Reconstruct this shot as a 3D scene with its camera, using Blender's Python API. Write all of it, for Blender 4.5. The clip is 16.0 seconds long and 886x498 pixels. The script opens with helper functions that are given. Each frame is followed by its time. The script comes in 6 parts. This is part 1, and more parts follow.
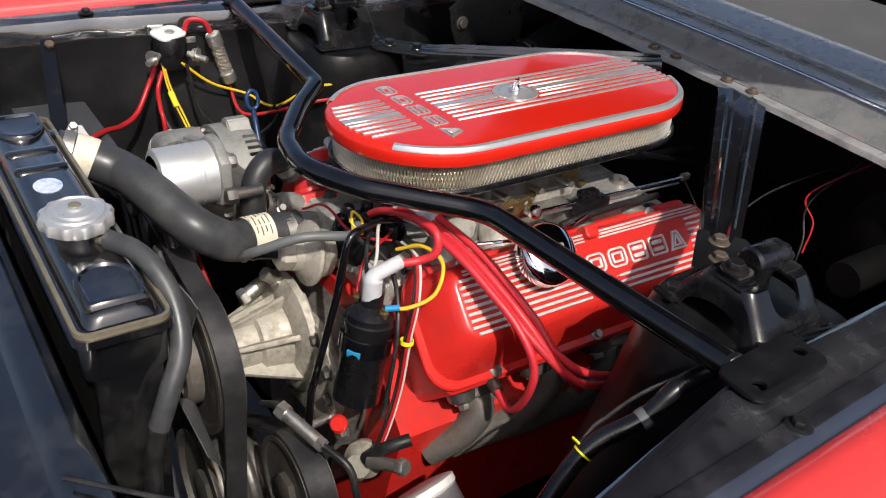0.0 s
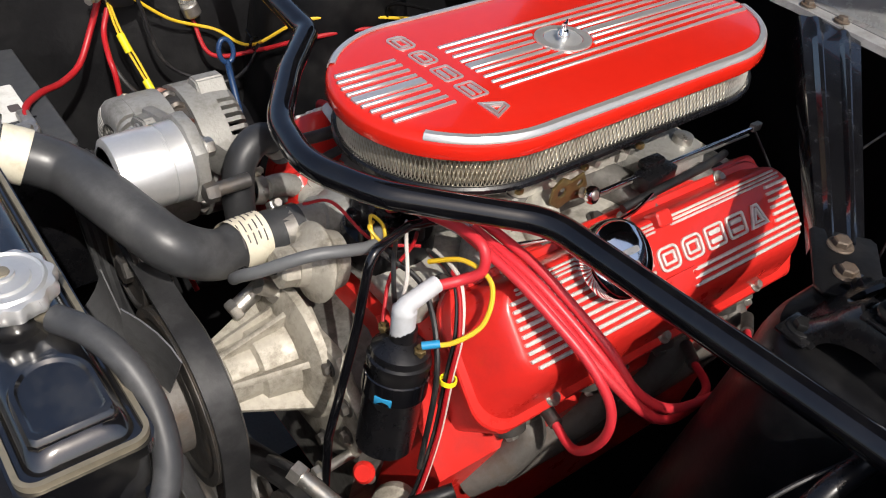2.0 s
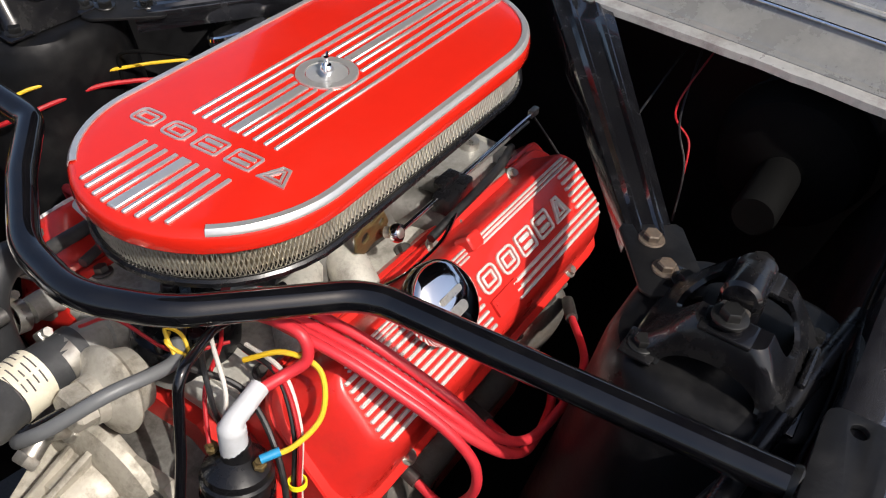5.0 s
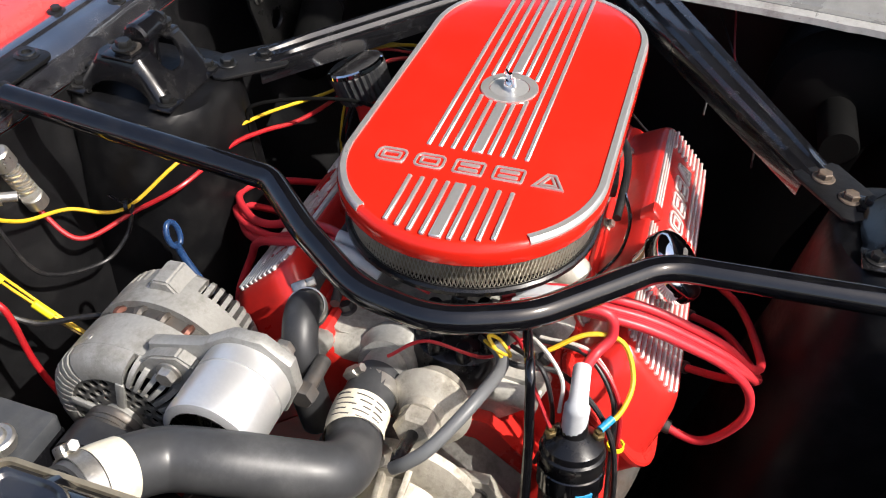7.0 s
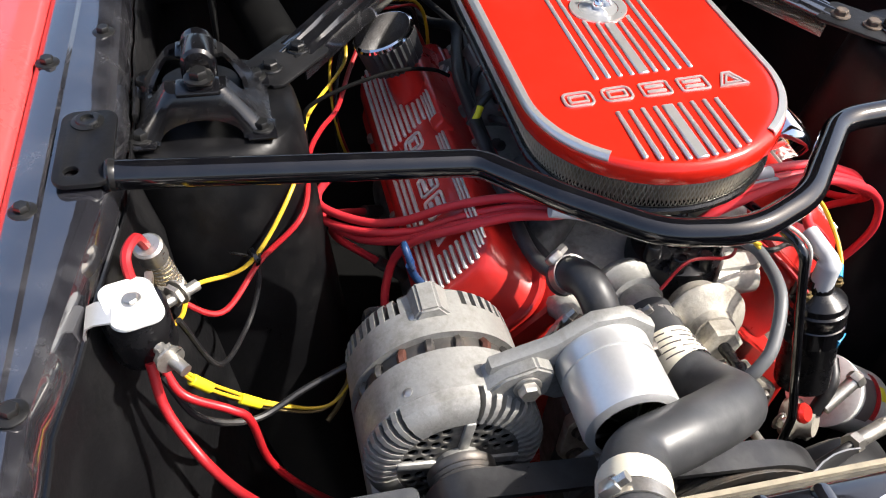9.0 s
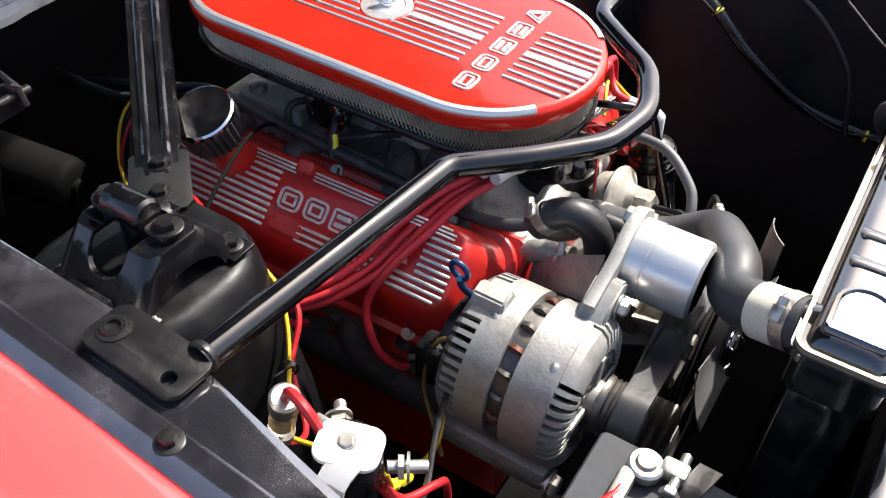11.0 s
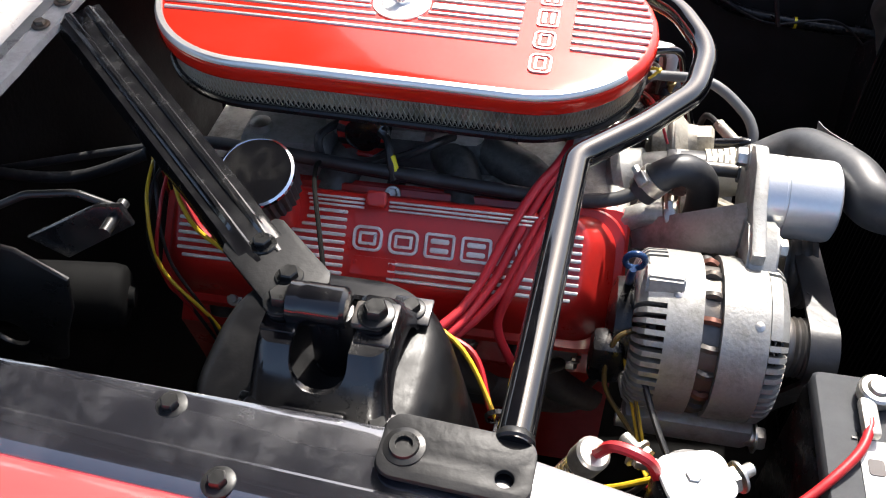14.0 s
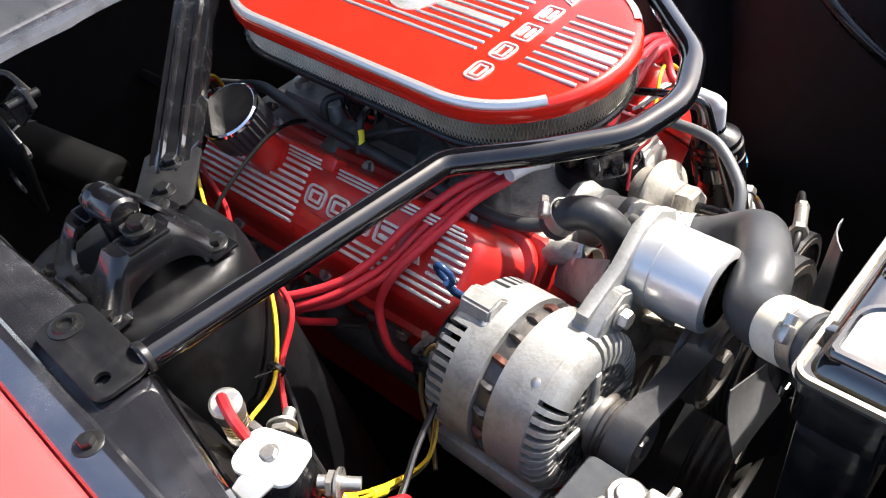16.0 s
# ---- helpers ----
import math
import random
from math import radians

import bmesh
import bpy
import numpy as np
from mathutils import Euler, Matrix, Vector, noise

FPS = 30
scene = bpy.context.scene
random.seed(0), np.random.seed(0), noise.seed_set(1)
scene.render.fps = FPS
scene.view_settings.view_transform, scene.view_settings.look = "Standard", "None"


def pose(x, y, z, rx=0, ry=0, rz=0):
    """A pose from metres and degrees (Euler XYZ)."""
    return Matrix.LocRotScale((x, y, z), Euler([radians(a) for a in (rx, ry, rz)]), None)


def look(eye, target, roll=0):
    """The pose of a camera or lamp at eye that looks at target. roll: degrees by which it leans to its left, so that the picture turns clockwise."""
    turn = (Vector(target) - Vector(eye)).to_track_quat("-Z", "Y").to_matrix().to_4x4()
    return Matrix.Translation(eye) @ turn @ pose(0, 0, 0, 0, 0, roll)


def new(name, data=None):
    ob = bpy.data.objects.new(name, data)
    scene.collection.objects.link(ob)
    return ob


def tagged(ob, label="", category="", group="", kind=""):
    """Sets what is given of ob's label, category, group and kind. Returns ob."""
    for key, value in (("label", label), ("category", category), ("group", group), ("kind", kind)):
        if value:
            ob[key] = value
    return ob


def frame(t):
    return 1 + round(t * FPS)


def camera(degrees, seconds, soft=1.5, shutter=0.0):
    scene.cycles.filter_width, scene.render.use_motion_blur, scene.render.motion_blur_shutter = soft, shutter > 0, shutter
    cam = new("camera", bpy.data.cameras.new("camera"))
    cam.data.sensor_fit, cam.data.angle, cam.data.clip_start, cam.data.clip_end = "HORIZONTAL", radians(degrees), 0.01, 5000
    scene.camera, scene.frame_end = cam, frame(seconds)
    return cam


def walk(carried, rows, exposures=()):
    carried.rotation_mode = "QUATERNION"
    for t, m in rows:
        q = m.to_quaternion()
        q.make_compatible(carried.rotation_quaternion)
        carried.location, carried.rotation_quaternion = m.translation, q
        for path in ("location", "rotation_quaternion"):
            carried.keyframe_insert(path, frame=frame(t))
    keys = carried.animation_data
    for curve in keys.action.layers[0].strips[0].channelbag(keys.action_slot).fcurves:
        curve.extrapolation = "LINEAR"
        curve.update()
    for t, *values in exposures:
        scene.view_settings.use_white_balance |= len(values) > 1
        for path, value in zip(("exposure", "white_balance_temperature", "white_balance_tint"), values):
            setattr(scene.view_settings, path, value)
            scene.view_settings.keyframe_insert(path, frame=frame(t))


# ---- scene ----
cam = camera(54.9, 16.0, 1.1)
PATH = [
    (0, (-0.676, -0.763, 1.354), (0.368, 0.579, 0.3), 7.0),
    (0.5, (-0.677, -0.637, 1.35), (0.464, 0.61, 0.279), 5.2),
    (1, (-0.683, -0.554, 1.344), (0.576, 0.481, 0.185), 4.3),
    (1.5, (-0.69, -0.499, 1.347), (0.642, 0.445, 0.192), 5.2),
    (2, (-0.592, -0.526, 1.339), (0.429, 0.614, 0.052), 7.5),
    (2.5, (-0.492, -0.538, 1.349), (0.4, 0.672, 0.03), 5.5),
    (3, (-0.417, -0.517, 1.347), (0.484, 0.664, 0.009), 5.6),
    (3.5, (-0.383, -0.506, 1.341), (0.551, 0.583, -0.052), 6.0),
    (3.7, (-0.377, -0.503, 1.34), (0.576, 0.564, -0.057), 6.3),
    (5.8, (-0.678, -0.391, 1.376), (0.77, 0.174, 0.117), 5.4),
    (6, (-0.705, -0.377, 1.372), (0.758, 0.197, 0.135), 4.9),
    (6.5, (-0.72, -0.271, 1.377), (0.748, 0.194, 0.101), 4.9),
    (7, (-0.745, -0.14, 1.391), (0.729, 0.258, 0.099), 3.7),
    (7.5, (-0.79, -0.001, 1.392), (0.703, 0.093, 0.065), 6.0),
    (8, (-0.833, 0.136, 1.391), (0.648, -0.025, 0.056), 6.9),
    (8.5, (-0.784, 0.251, 1.373), (0.677, -0.02, 0.034), 6.2),
    (9, (-0.728, 0.356, 1.371), (0.672, -0.038, -0.002), 3.8),
    (9.5, (-0.698, 0.472, 1.381), (0.576, -0.283, 0.036), 1.7),
    (9.7, (-0.687, 0.528, 1.386), (0.522, -0.355, 0.061), 1.8),
    (11.8, (-0.363, 0.714, 1.408), (0.237, -0.603, 0.027), 1.1),
    (12, (-0.333, 0.705, 1.401), (0.24, -0.608, 0.005), 0.5),
    (12.5, (-0.275, 0.674, 1.389), (0.219, -0.609, -0.063), -0.7),
    (13, (-0.228, 0.682, 1.394), (0.165, -0.62, -0.073), -2.7),
    (13.5, (-0.191, 0.71, 1.4), (0.133, -0.614, -0.064), -1.9),
    (14, (-0.185, 0.746, 1.404), (0.095, -0.613, -0.036), -1.0),
    (14.5, (-0.206, 0.76, 1.405), (0.029, -0.591, -0.051), 0.7),
    (15, (-0.34, 0.736, 1.4), (0.218, -0.579, 0.0), -7.7),
    (15.5, (-0.52, 0.686, 1.396), (0.284, -0.499, 0.0), -4.6),
    (16, (-0.609, 0.577, 1.375), (0.48, -0.408, 0.016), -8.7),
]
EXPOSURES = [(0.0, 0.48), (1.5, 0.58), (2.5, 0.48), (3.5, 0.15), (6.0, 1.05), (6.5, 1.1), (8.0, 1.4), (9.5, 1.6), (12.0, 1.75), (14.0, 1.85), (16.0, 2.05)]
walk(cam, [(t, look(eye, target, roll)) for t, eye, target, roll in PATH], EXPOSURES)

# ---- light: sun high over the driver's side, a little ahead of the car, open sky, raised hood overhead ----
SUN_WAY = Vector((-0.17, -0.64, 0.75)).normalized()
world = bpy.data.worlds.new("sky")
scene.world = world
world.use_nodes = True
_n = world.node_tree.nodes
_sky = _n.new("ShaderNodeTexSky")
_sky.sky_type, _sky.sun_disc = "NISHITA", False
_sky.sun_elevation = math.asin(SUN_WAY.z)
_sky.sun_rotation = math.atan2(SUN_WAY.x, SUN_WAY.y)
_sky.air_density, _sky.dust_density = 0.8, 4.0
_n["Background"].inputs["Strength"].default_value = 0.115
world.node_tree.links.new(_sky.outputs["Color"], _n["Background"].inputs["Color"])
sun_data = bpy.data.lights.new("sun", "SUN")
sun_data.energy, sun_data.angle, sun_data.color = 3.3, radians(0.6), (1.0, 0.95, 0.88)
sun = new("sun", sun_data)
sun.matrix_basis = look(SUN_WAY * 20, (0, 0, 0))


# ---- materials ----
def material(name, color, rough=0.5, metal=0.0, vary=0.12, scale=60.0, bump=0.1, coat=0.0, dirt=None, dirt_amount=0.0,
             dirt_scale=9.0, rough_vary=0.12, stretch=(1, 1, 1), transmission=0.0, ior=1.45, spec=0.5):
    """A surface with fine grain, larger stains, uneven gloss and a fine relief."""
    m = bpy.data.materials.new(name)
    m.use_nodes = True
    nt = m.node_tree
    n, link = nt.nodes, nt.links.new
    b = n["Principled BSDF"]
    co = n.new("ShaderNodeTexCoord")
    mp = n.new("ShaderNodeMapping")
    mp.inputs["Scale"].default_value = stretch
    link(co.outputs["Object"], mp.inputs["Vector"])
    fine = n.new("ShaderNodeTexNoise")
    fine.inputs["Scale"].default_value, fine.inputs["Detail"].default_value = scale, 6
    large = n.new("ShaderNodeTexNoise")
    large.inputs["Scale"].default_value, large.inputs["Detail"].default_value = dirt_scale, 8
    large.inputs["Roughness"].default_value = 0.72
    for t in (fine, large):
        link(mp.outputs["Vector"], t.inputs["Vector"])
    info = n.new("ShaderNodeObjectInfo")
    tone = n.new("ShaderNodeMixRGB")
    tone.blend_type = "MIX"
    tone.inputs[1].default_value = (*[c * (1 - vary) for c in color], 1)
    tone.inputs[2].default_value = (*[min(1, c * (1 + vary)) for c in color], 1)
    link(fine.outputs["Fac"], tone.inputs[0])
    last = tone.outputs[0]
    ramp = n.new("ShaderNodeMapRange")
    ramp.inputs["From Min"].default_value, ramp.inputs["From Max"].default_value = 0.48, 0.72
    link(large.outputs["Fac"], ramp.inputs["Value"])
    if dirt is not None:
        amount = n.new("ShaderNodeMath")
        amount.operation = "MULTIPLY"
        amount.inputs[1].default_value = dirt_amount
        link(ramp.outputs[0], amount.inputs[0])
        mix = n.new("ShaderNodeMixRGB")
        mix.inputs[2].default_value = (*dirt, 1)
        link(amount.outputs[0], mix.inputs[0])
        link(last, mix.inputs[1])
        last = mix.outputs[0]
    link(last, b.inputs["Base Color"])
    rr = n.new("ShaderNodeMapRange")
    rr.inputs["To Min"].default_value = max(0.02, rough - rough_vary)
    rr.inputs["To Max"].default_value = min(1, rough + rough_vary)
    link(large.outputs["Fac"], rr.inputs["Value"])
    rr.inputs["From Min"].default_value, rr.inputs["From Max"].default_value = 0.3, 0.7
    link(rr.outputs[0], b.inputs["Roughness"])
    b.inputs["Metallic"].default_value = metal
    b.inputs["Coat Weight"].default_value, b.inputs["Coat Roughness"].default_value = coat, 0.04
    b.inputs["Transmission Weight"].default_value, b.inputs["IOR"].default_value = transmission, ior
    b.inputs["Specular IOR Level"].default_value = spec
    if bump:
        bp = n.new("ShaderNodeBump")
        bp.inputs["Strength"].default_value, bp.inputs["Distance"].default_value = bump, 0.0012
        link(fine.outputs["Fac"], bp.inputs["Height"])
        link(bp.outputs[0], b.inputs["Normal"])
    return m


DUST = (0.20, 0.18, 0.15)
RED_LID = material("red_gloss_enamel", (0.54, 0.015, 0.007), 0.20, 0, 0.05, 40, 0.03, 0.4, (0.66, 0.05, 0.035), 0.10, 14, 0.06, (1, 1, 1), 0.0, 1.45, 0.3)
RED_ENGINE = material("red_engine_enamel", (0.52, 0.020, 0.015), 0.34, 0, 0.10, 90, 0.06, 0.35, (0.20, 0.02, 0.02), 0.35, 14, 0.12)
BATTERY_TOP = material("glossy_battery_plastic", (0.040, 0.043, 0.048), 0.62, 0, 0.2, 120, 0.10, 0.0, (0.10, 0.098, 0.095), 0.35, 34, 0.12, (1, 1, 1), 0.0, 1.45, 0.18)
RED_BODY = material("red_body_paint", (0.78, 0.060, 0.060), 0.25, 0, 0.04, 30, 0.0, 0.9, (0.62, 0.05, 0.05), 0.15, 6, 0.06)
RED_WIRE = material("red_silicone_rubber", (0.52, 0.025, 0.035), 0.42, 0, 0.12, 120, 0.06, 0, (0.22, 0.03, 0.03), 0.35, 30)
RED_CABLE = material("red_cable_sheath", (0.34, 0.010, 0.014), 0.4, 0, 0.12, 120, 0.05, 0, (0.15, 0.02, 0.02), 0.4, 25)
BLACK_GLOSS = material("black_gloss_paint", (0.005, 0.005, 0.006), 0.18, 0, 0.3, 40, 0.12, 1.0, (0.06, 0.057, 0.05), 0.45, 18, 0.10, (1, 1, 1), 0.0, 1.45, 1.0)
BLACK_PAINT = material("black_bay_paint", (0.004, 0.004, 0.005), 0.24, 0, 0.3, 80, 0.10, 0.25, (0.030, 0.028, 0.025), 0.45, 14, 0.14)
BLACK_DIRTY = material("dusty_black_paint", (0.008, 0.008, 0.008), 0.36, 0, 0.35, 110, 0.18, 0.1, (0.024, 0.022, 0.020), 0.35, 34, 0.18, (1, 1, 1), 0.0, 1.45, 0.35)
# near-zero black: dull black parts, and shade deep in the bay held in colour
BLACK_DEEP = material("dull_black_and_shade", (0.0012, 0.0012, 0.0012), 0.85, 0, 0.4, 70, 0.3, 0, (0.006, 0.005, 0.005), 0.5, 12, 0.1, (1, 1, 1), 0.0, 1.45, 0.14)
BLACK_PLASTIC = material("black_plastic", (0.005, 0.005, 0.006), 0.28, 0, 0.2, 150, 0.08, 0, (0.022, 0.02, 0.018), 0.3, 20)
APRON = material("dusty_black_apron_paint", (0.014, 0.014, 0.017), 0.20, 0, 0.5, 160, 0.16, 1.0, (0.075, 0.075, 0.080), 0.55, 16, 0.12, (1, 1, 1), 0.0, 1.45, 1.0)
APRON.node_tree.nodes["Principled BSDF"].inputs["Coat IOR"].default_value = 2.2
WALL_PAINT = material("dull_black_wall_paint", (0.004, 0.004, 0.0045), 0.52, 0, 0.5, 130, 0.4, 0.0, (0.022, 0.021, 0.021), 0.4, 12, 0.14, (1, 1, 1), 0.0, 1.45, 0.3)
TOWER = material("dull_black_tower_paint", (0.004, 0.004, 0.0045), 0.40, 0, 0.4, 120, 0.22, 0.0, (0.022, 0.021, 0.020), 0.4, 22, 0.14, (1, 1, 1), 0.0, 1.45, 0.22)
BELT = material("dusty_belt_rubber", (0.018, 0.018, 0.019), 0.38, 0, 0.25, 160, 0.2, 0, (0.055, 0.055, 0.055), 0.5, 30)
HOSE_RUBBER = material("dusty_hose_rubber", (0.036, 0.037, 0.039), 0.44, 0, 0.25, 140, 0.12, 0, (0.13, 0.13, 0.13), 0.5, 13)
BRACE = material("worn_black_brace_paint", (0.005, 0.005, 0.006), 0.22, 0, 0.4, 120, 0.08, 0.8, (0.030, 0.030, 0.031), 0.3, 45, 0.10, (1, 1, 1), 0.0, 1.45, 0.6)
BLACK_BAR = material("black_powder_coated_tube", (0.003, 0.003, 0.004), 0.09, 0, 0.2, 180, 0.03, 0.5, (0.025, 0.024, 0.022), 0.2, 40, 0.04, (1, 1, 1), 0.0, 1.45, 0.5)
RUBBER = material("black_rubber", (0.022, 0.0225, 0.024), 0.46, 0, 0.2, 140, 0.10, 0, (0.12, 0.115, 0.11), 0.45, 14)
GREY_RUBBER = material("grey_rubber_hose", (0.10, 0.103, 0.106), 0.5, 0, 0.12, 120, 0.06, 0, (0.09, 0.09, 0.09), 0.4, 20)
CAST_ALU = material("cast_aluminium", (0.30, 0.295, 0.277), 0.50, 0.45, 0.16, 300, 0.30, 0, (0.095, 0.085, 0.068), 0.62, 34, 0.14)
DULL_ALU = material("stained_cast_aluminium", (0.37, 0.343, 0.29), 0.60, 0.35, 0.25, 160, 0.55, 0, (0.085, 0.068, 0.045), 0.85, 30, 0.16)
# intake metal in two tones: sunlit here, shade put into the next one
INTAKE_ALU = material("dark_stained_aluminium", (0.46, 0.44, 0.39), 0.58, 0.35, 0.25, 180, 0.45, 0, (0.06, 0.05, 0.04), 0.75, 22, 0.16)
# darker tone: grime on timing cover and carburettor, shade on the intake
GRIMY_SHADED_ALU = material("grimy_shaded_aluminium", (0.13, 0.125, 0.115), 0.55, 0.4, 0.3, 160, 0.45, 0, (0.03, 0.026, 0.02), 0.85, 28, 0.16)
FAN_STEEL = material("dull_fan_steel", (0.20, 0.20, 0.205), 0.42, 0.6, 0.15, 140, 0.15, 0, (0.07, 0.065, 0.06), 0.5, 18, 0.12)
BRIGHT_ALU = material("machined_aluminium", (0.62, 0.62, 0.61), 0.34, 0.7, 0.05, 300, 0.10, 0, (0.5, 0.5, 0.5), 0.3, 12, 0.1)
FIN_ALU = material("sanded_aluminium_fins", (0.76, 0.74, 0.70), 0.38, 0.45, 0.12, 200, 0.15, 0, (0.40, 0.33, 0.28), 0.5, 40, 0.14)
SILVER = material("bare_aluminium_ribs", (0.64, 0.63, 0.61), 0.30, 0.75, 0.05, 220, 0.02, 0, (0.50, 0.47, 0.43), 0.2, 60, 0.03)
CHROME = material("chrome", (0.82, 0.83, 0.85), 0.07, 1.0, 0.03, 60, 0.0, 0, (0.5, 0.5, 0.5), 0.15, 30, 0.05)
STEEL = material("zinc_plated_steel", (0.52, 0.50, 0.46), 0.38, 0.9, 0.2, 200, 0.2, 0, (0.20, 0.14, 0.08), 0.5, 60, 0.16)
DARK_STEEL = material("dark_oily_steel", (0.10, 0.095, 0.09), 0.45, 0.7, 0.3, 140, 0.3, 0, (0.16, 0.11, 0.07), 0.5, 30, 0.18)
RUSTY = material("rusty_bolt_steel", (0.11, 0.085, 0.065), 0.6, 0.4, 0.45, 200, 0.5, 0, (0.16, 0.075, 0.03), 0.6, 80)
BRASS = material("brass_solder_seam", (0.27, 0.235, 0.17), 0.50, 0.6, 0.2, 120, 0.3, 0, (0.10, 0.09, 0.07), 0.6, 25)
GREY_PANEL = material("grey_primer_paint", (0.17, 0.17, 0.167), 0.30, 0.1, 0.12, 90, 0.12, 1.0, (0.28, 0.275, 0.26), 0.5, 16, 0.15)
PALE_EDGE = material("worn_bare_panel_edge", (0.42, 0.415, 0.40), 0.36, 0.4, 0.2, 90, 0.25, 0.3, (0.16, 0.13, 0.12), 0.7, 25)
WHITE_PLASTIC = material("white_plastic", (0.62, 0.62, 0.60), 0.42, 0, 0.06, 80, 0.08, 0, (0.30, 0.28, 0.24), 0.5, 60)
GREY_PLASTIC = material("pale_grey_boot", (0.46, 0.47, 0.49), 0.45, 0, 0.06, 80, 0.05, 0, (0.25, 0.24, 0.22), 0.4, 40)
PAPER_LABEL = material("aged_paper_label", (0.62, 0.58, 0.46), 0.6, 0, 0.06, 120, 0.05, 0, (0.35, 0.28, 0.18), 0.5, 60)
INK = material("dark_print", (0.07, 0.06, 0.06), 0.6, 0, 0.1, 80, 0)
YELLOW = material("yellow_wire_sheath", (0.62, 0.40, 0.02), 0.4, 0, 0.1, 100, 0.03, 0, (0.3, 0.2, 0.05), 0.3, 40)
YELLOW_TAG = material("yellow_plastic", (0.75, 0.66, 0.02), 0.4, 0, 0.05, 80, 0.02)
BLUE = material("blue_enamel", (0.012, 0.035, 0.095), 0.32, 0, 0.1, 80, 0.03)
BLUE_LABEL = material("blue_print", (0.02, 0.22, 0.42), 0.4, 0, 0.1, 80, 0)
EXHAUST_IRON = material("grey_exhaust_iron", (0.12, 0.11, 0.10), 0.6, 0.4, 0.25, 160, 0.4, 0, (0.10, 0.06, 0.035), 0.6, 26, 0.16)
STICKER = material("blue_and_pale_sticker", (0.55, 0.60, 0.68), 0.4, 0, 0.05, 80, 0, 0, (0.05, 0.12, 0.40), 0.95, 55)
BLACK_WIRE = material("black_wire_sheath", (0.009, 0.009, 0.010), 0.45, 0, 0.2, 100, 0.05, 0, (0.08, 0.07, 0.06), 0.4, 40)
WHITE_WIRE = material("pale_wire_sheath", (0.50, 0.46, 0.42), 0.45, 0, 0.1, 100, 0.03, 0, (0.2, 0.18, 0.16), 0.4, 40)
FILTER_PAPER = material("cotton_filter_pleats", (0.46, 0.41, 0.32), 0.85, 0, 0.25, 150, 0.2, 0, (0.17, 0.14, 0.10), 0.7, 40)
WIRE = material("filter_wire", (0.60, 0.57, 0.50), 0.36, 0.9, 0.2, 200, 0.1, 0, (0.25, 0.22, 0.17), 0.5, 40)
COPPER = material("copper_winding", (0.13, 0.055, 0.04), 0.45, 0.6, 0.2, 200, 0.2)
GOLD = material("yellow_zinc_plate", (0.17, 0.12, 0.050), 0.45, 0.7, 0.2, 120, 0.2, 0, (0.12, 0.09, 0.05), 0.6, 40)
ASPHALT = material("asphalt", (0.055, 0.054, 0.052), 0.9, 0, 0.35, 220, 0.6, 0, (0.10, 0.095, 0.09), 0.5, 3)
GLASS = material("clear_fuse_glass", (0.92, 0.92, 0.9), 0.05, 0, 0.01, 40, 0, 0, None, 0, 9, 0.03, (1, 1, 1), 0.9)


# ---- shapes ----
ENG = pose(0, 0, 0.95, 0, 1.2, 0) @ pose(0, 0, -0.95)   # the engine sits nose up
ID = Matrix.Identity(4)
AT = {}


def thing(name, base, label, category, group="", kind=""):
    ob = new(name)
    ob.empty_display_size = 0.02
    ob.matrix_basis = Matrix.Translation(base)
    AT[ob] = ob.matrix_basis.copy()
    return tagged(ob, label, category, group, kind)


def mesh_of(bm, mat, smooth=38, name="mesh"):
    if isinstance(bm, bpy.types.Mesh):
        me = bm
    else:
        bmesh.ops.recalc_face_normals(bm, faces=bm.faces)
        me = bpy.data.meshes.new(name)
        bm.to_mesh(me)
        bm.free()
    me.materials.clear()
    me.materials.append(mat)
    me.polygons.foreach_set("use_smooth", [True] * len(me.polygons))
    me.set_sharp_from_angle(angle=radians(smooth))
    return me


def part(name, bm, mat, parent, label="", m=None, smooth=38, kind=""):
    """One mesh object, given in world metres (moved by m), under a thing or a part."""
    if m is not None:
        (bm.transform(m) if isinstance(bm, bpy.types.Mesh) else bmesh.ops.transform(bm, matrix=m, verts=bm.verts))
    ob = new(name, mesh_of(bm, mat, smooth, name))
    ob.parent = parent
    ob.matrix_parent_inverse = AT.get(parent, ID).inverted()
    return tagged(ob, label, "", "", kind)


def solo(name, bm, mat, label, category, group="", kind="", m=None, smooth=38):
    """A thing or piece of the setting that is one mesh."""
    if m is not None:
        bmesh.ops.transform(bm, matrix=m, verts=bm.verts)
    return tagged(new(name, mesh_of(bm, mat, smooth, name)), label, category, group, kind)


def merge(*bms):
    out = bmesh.new()
    for b in bms:
        me = bpy.data.meshes.new("tmp")
        b.to_mesh(me)
        b.free()
        out.from_mesh(me)
        bpy.data.meshes.remove(me)
    return out


def box(c, size, bevel=0.0, m=None, seg=2):
    bm = bmesh.new()
    bmesh.ops.create_cube(bm, size=1)
    bmesh.ops.scale(bm, vec=size, verts=bm.verts)
    if bevel:
        bmesh.ops.bevel(bm, geom=bm.edges[:], offset=bevel, segments=seg, profile=0.5, affect="EDGES")
    bmesh.ops.transform(bm, matrix=Matrix.Translation(c) if m is None else Matrix.Translation(c) @ m, verts=bm.verts)
    return bm


def frame_of(axis):
    return Vector(axis).normalized().to_track_quat("Z", "Y").to_matrix().to_4x4()


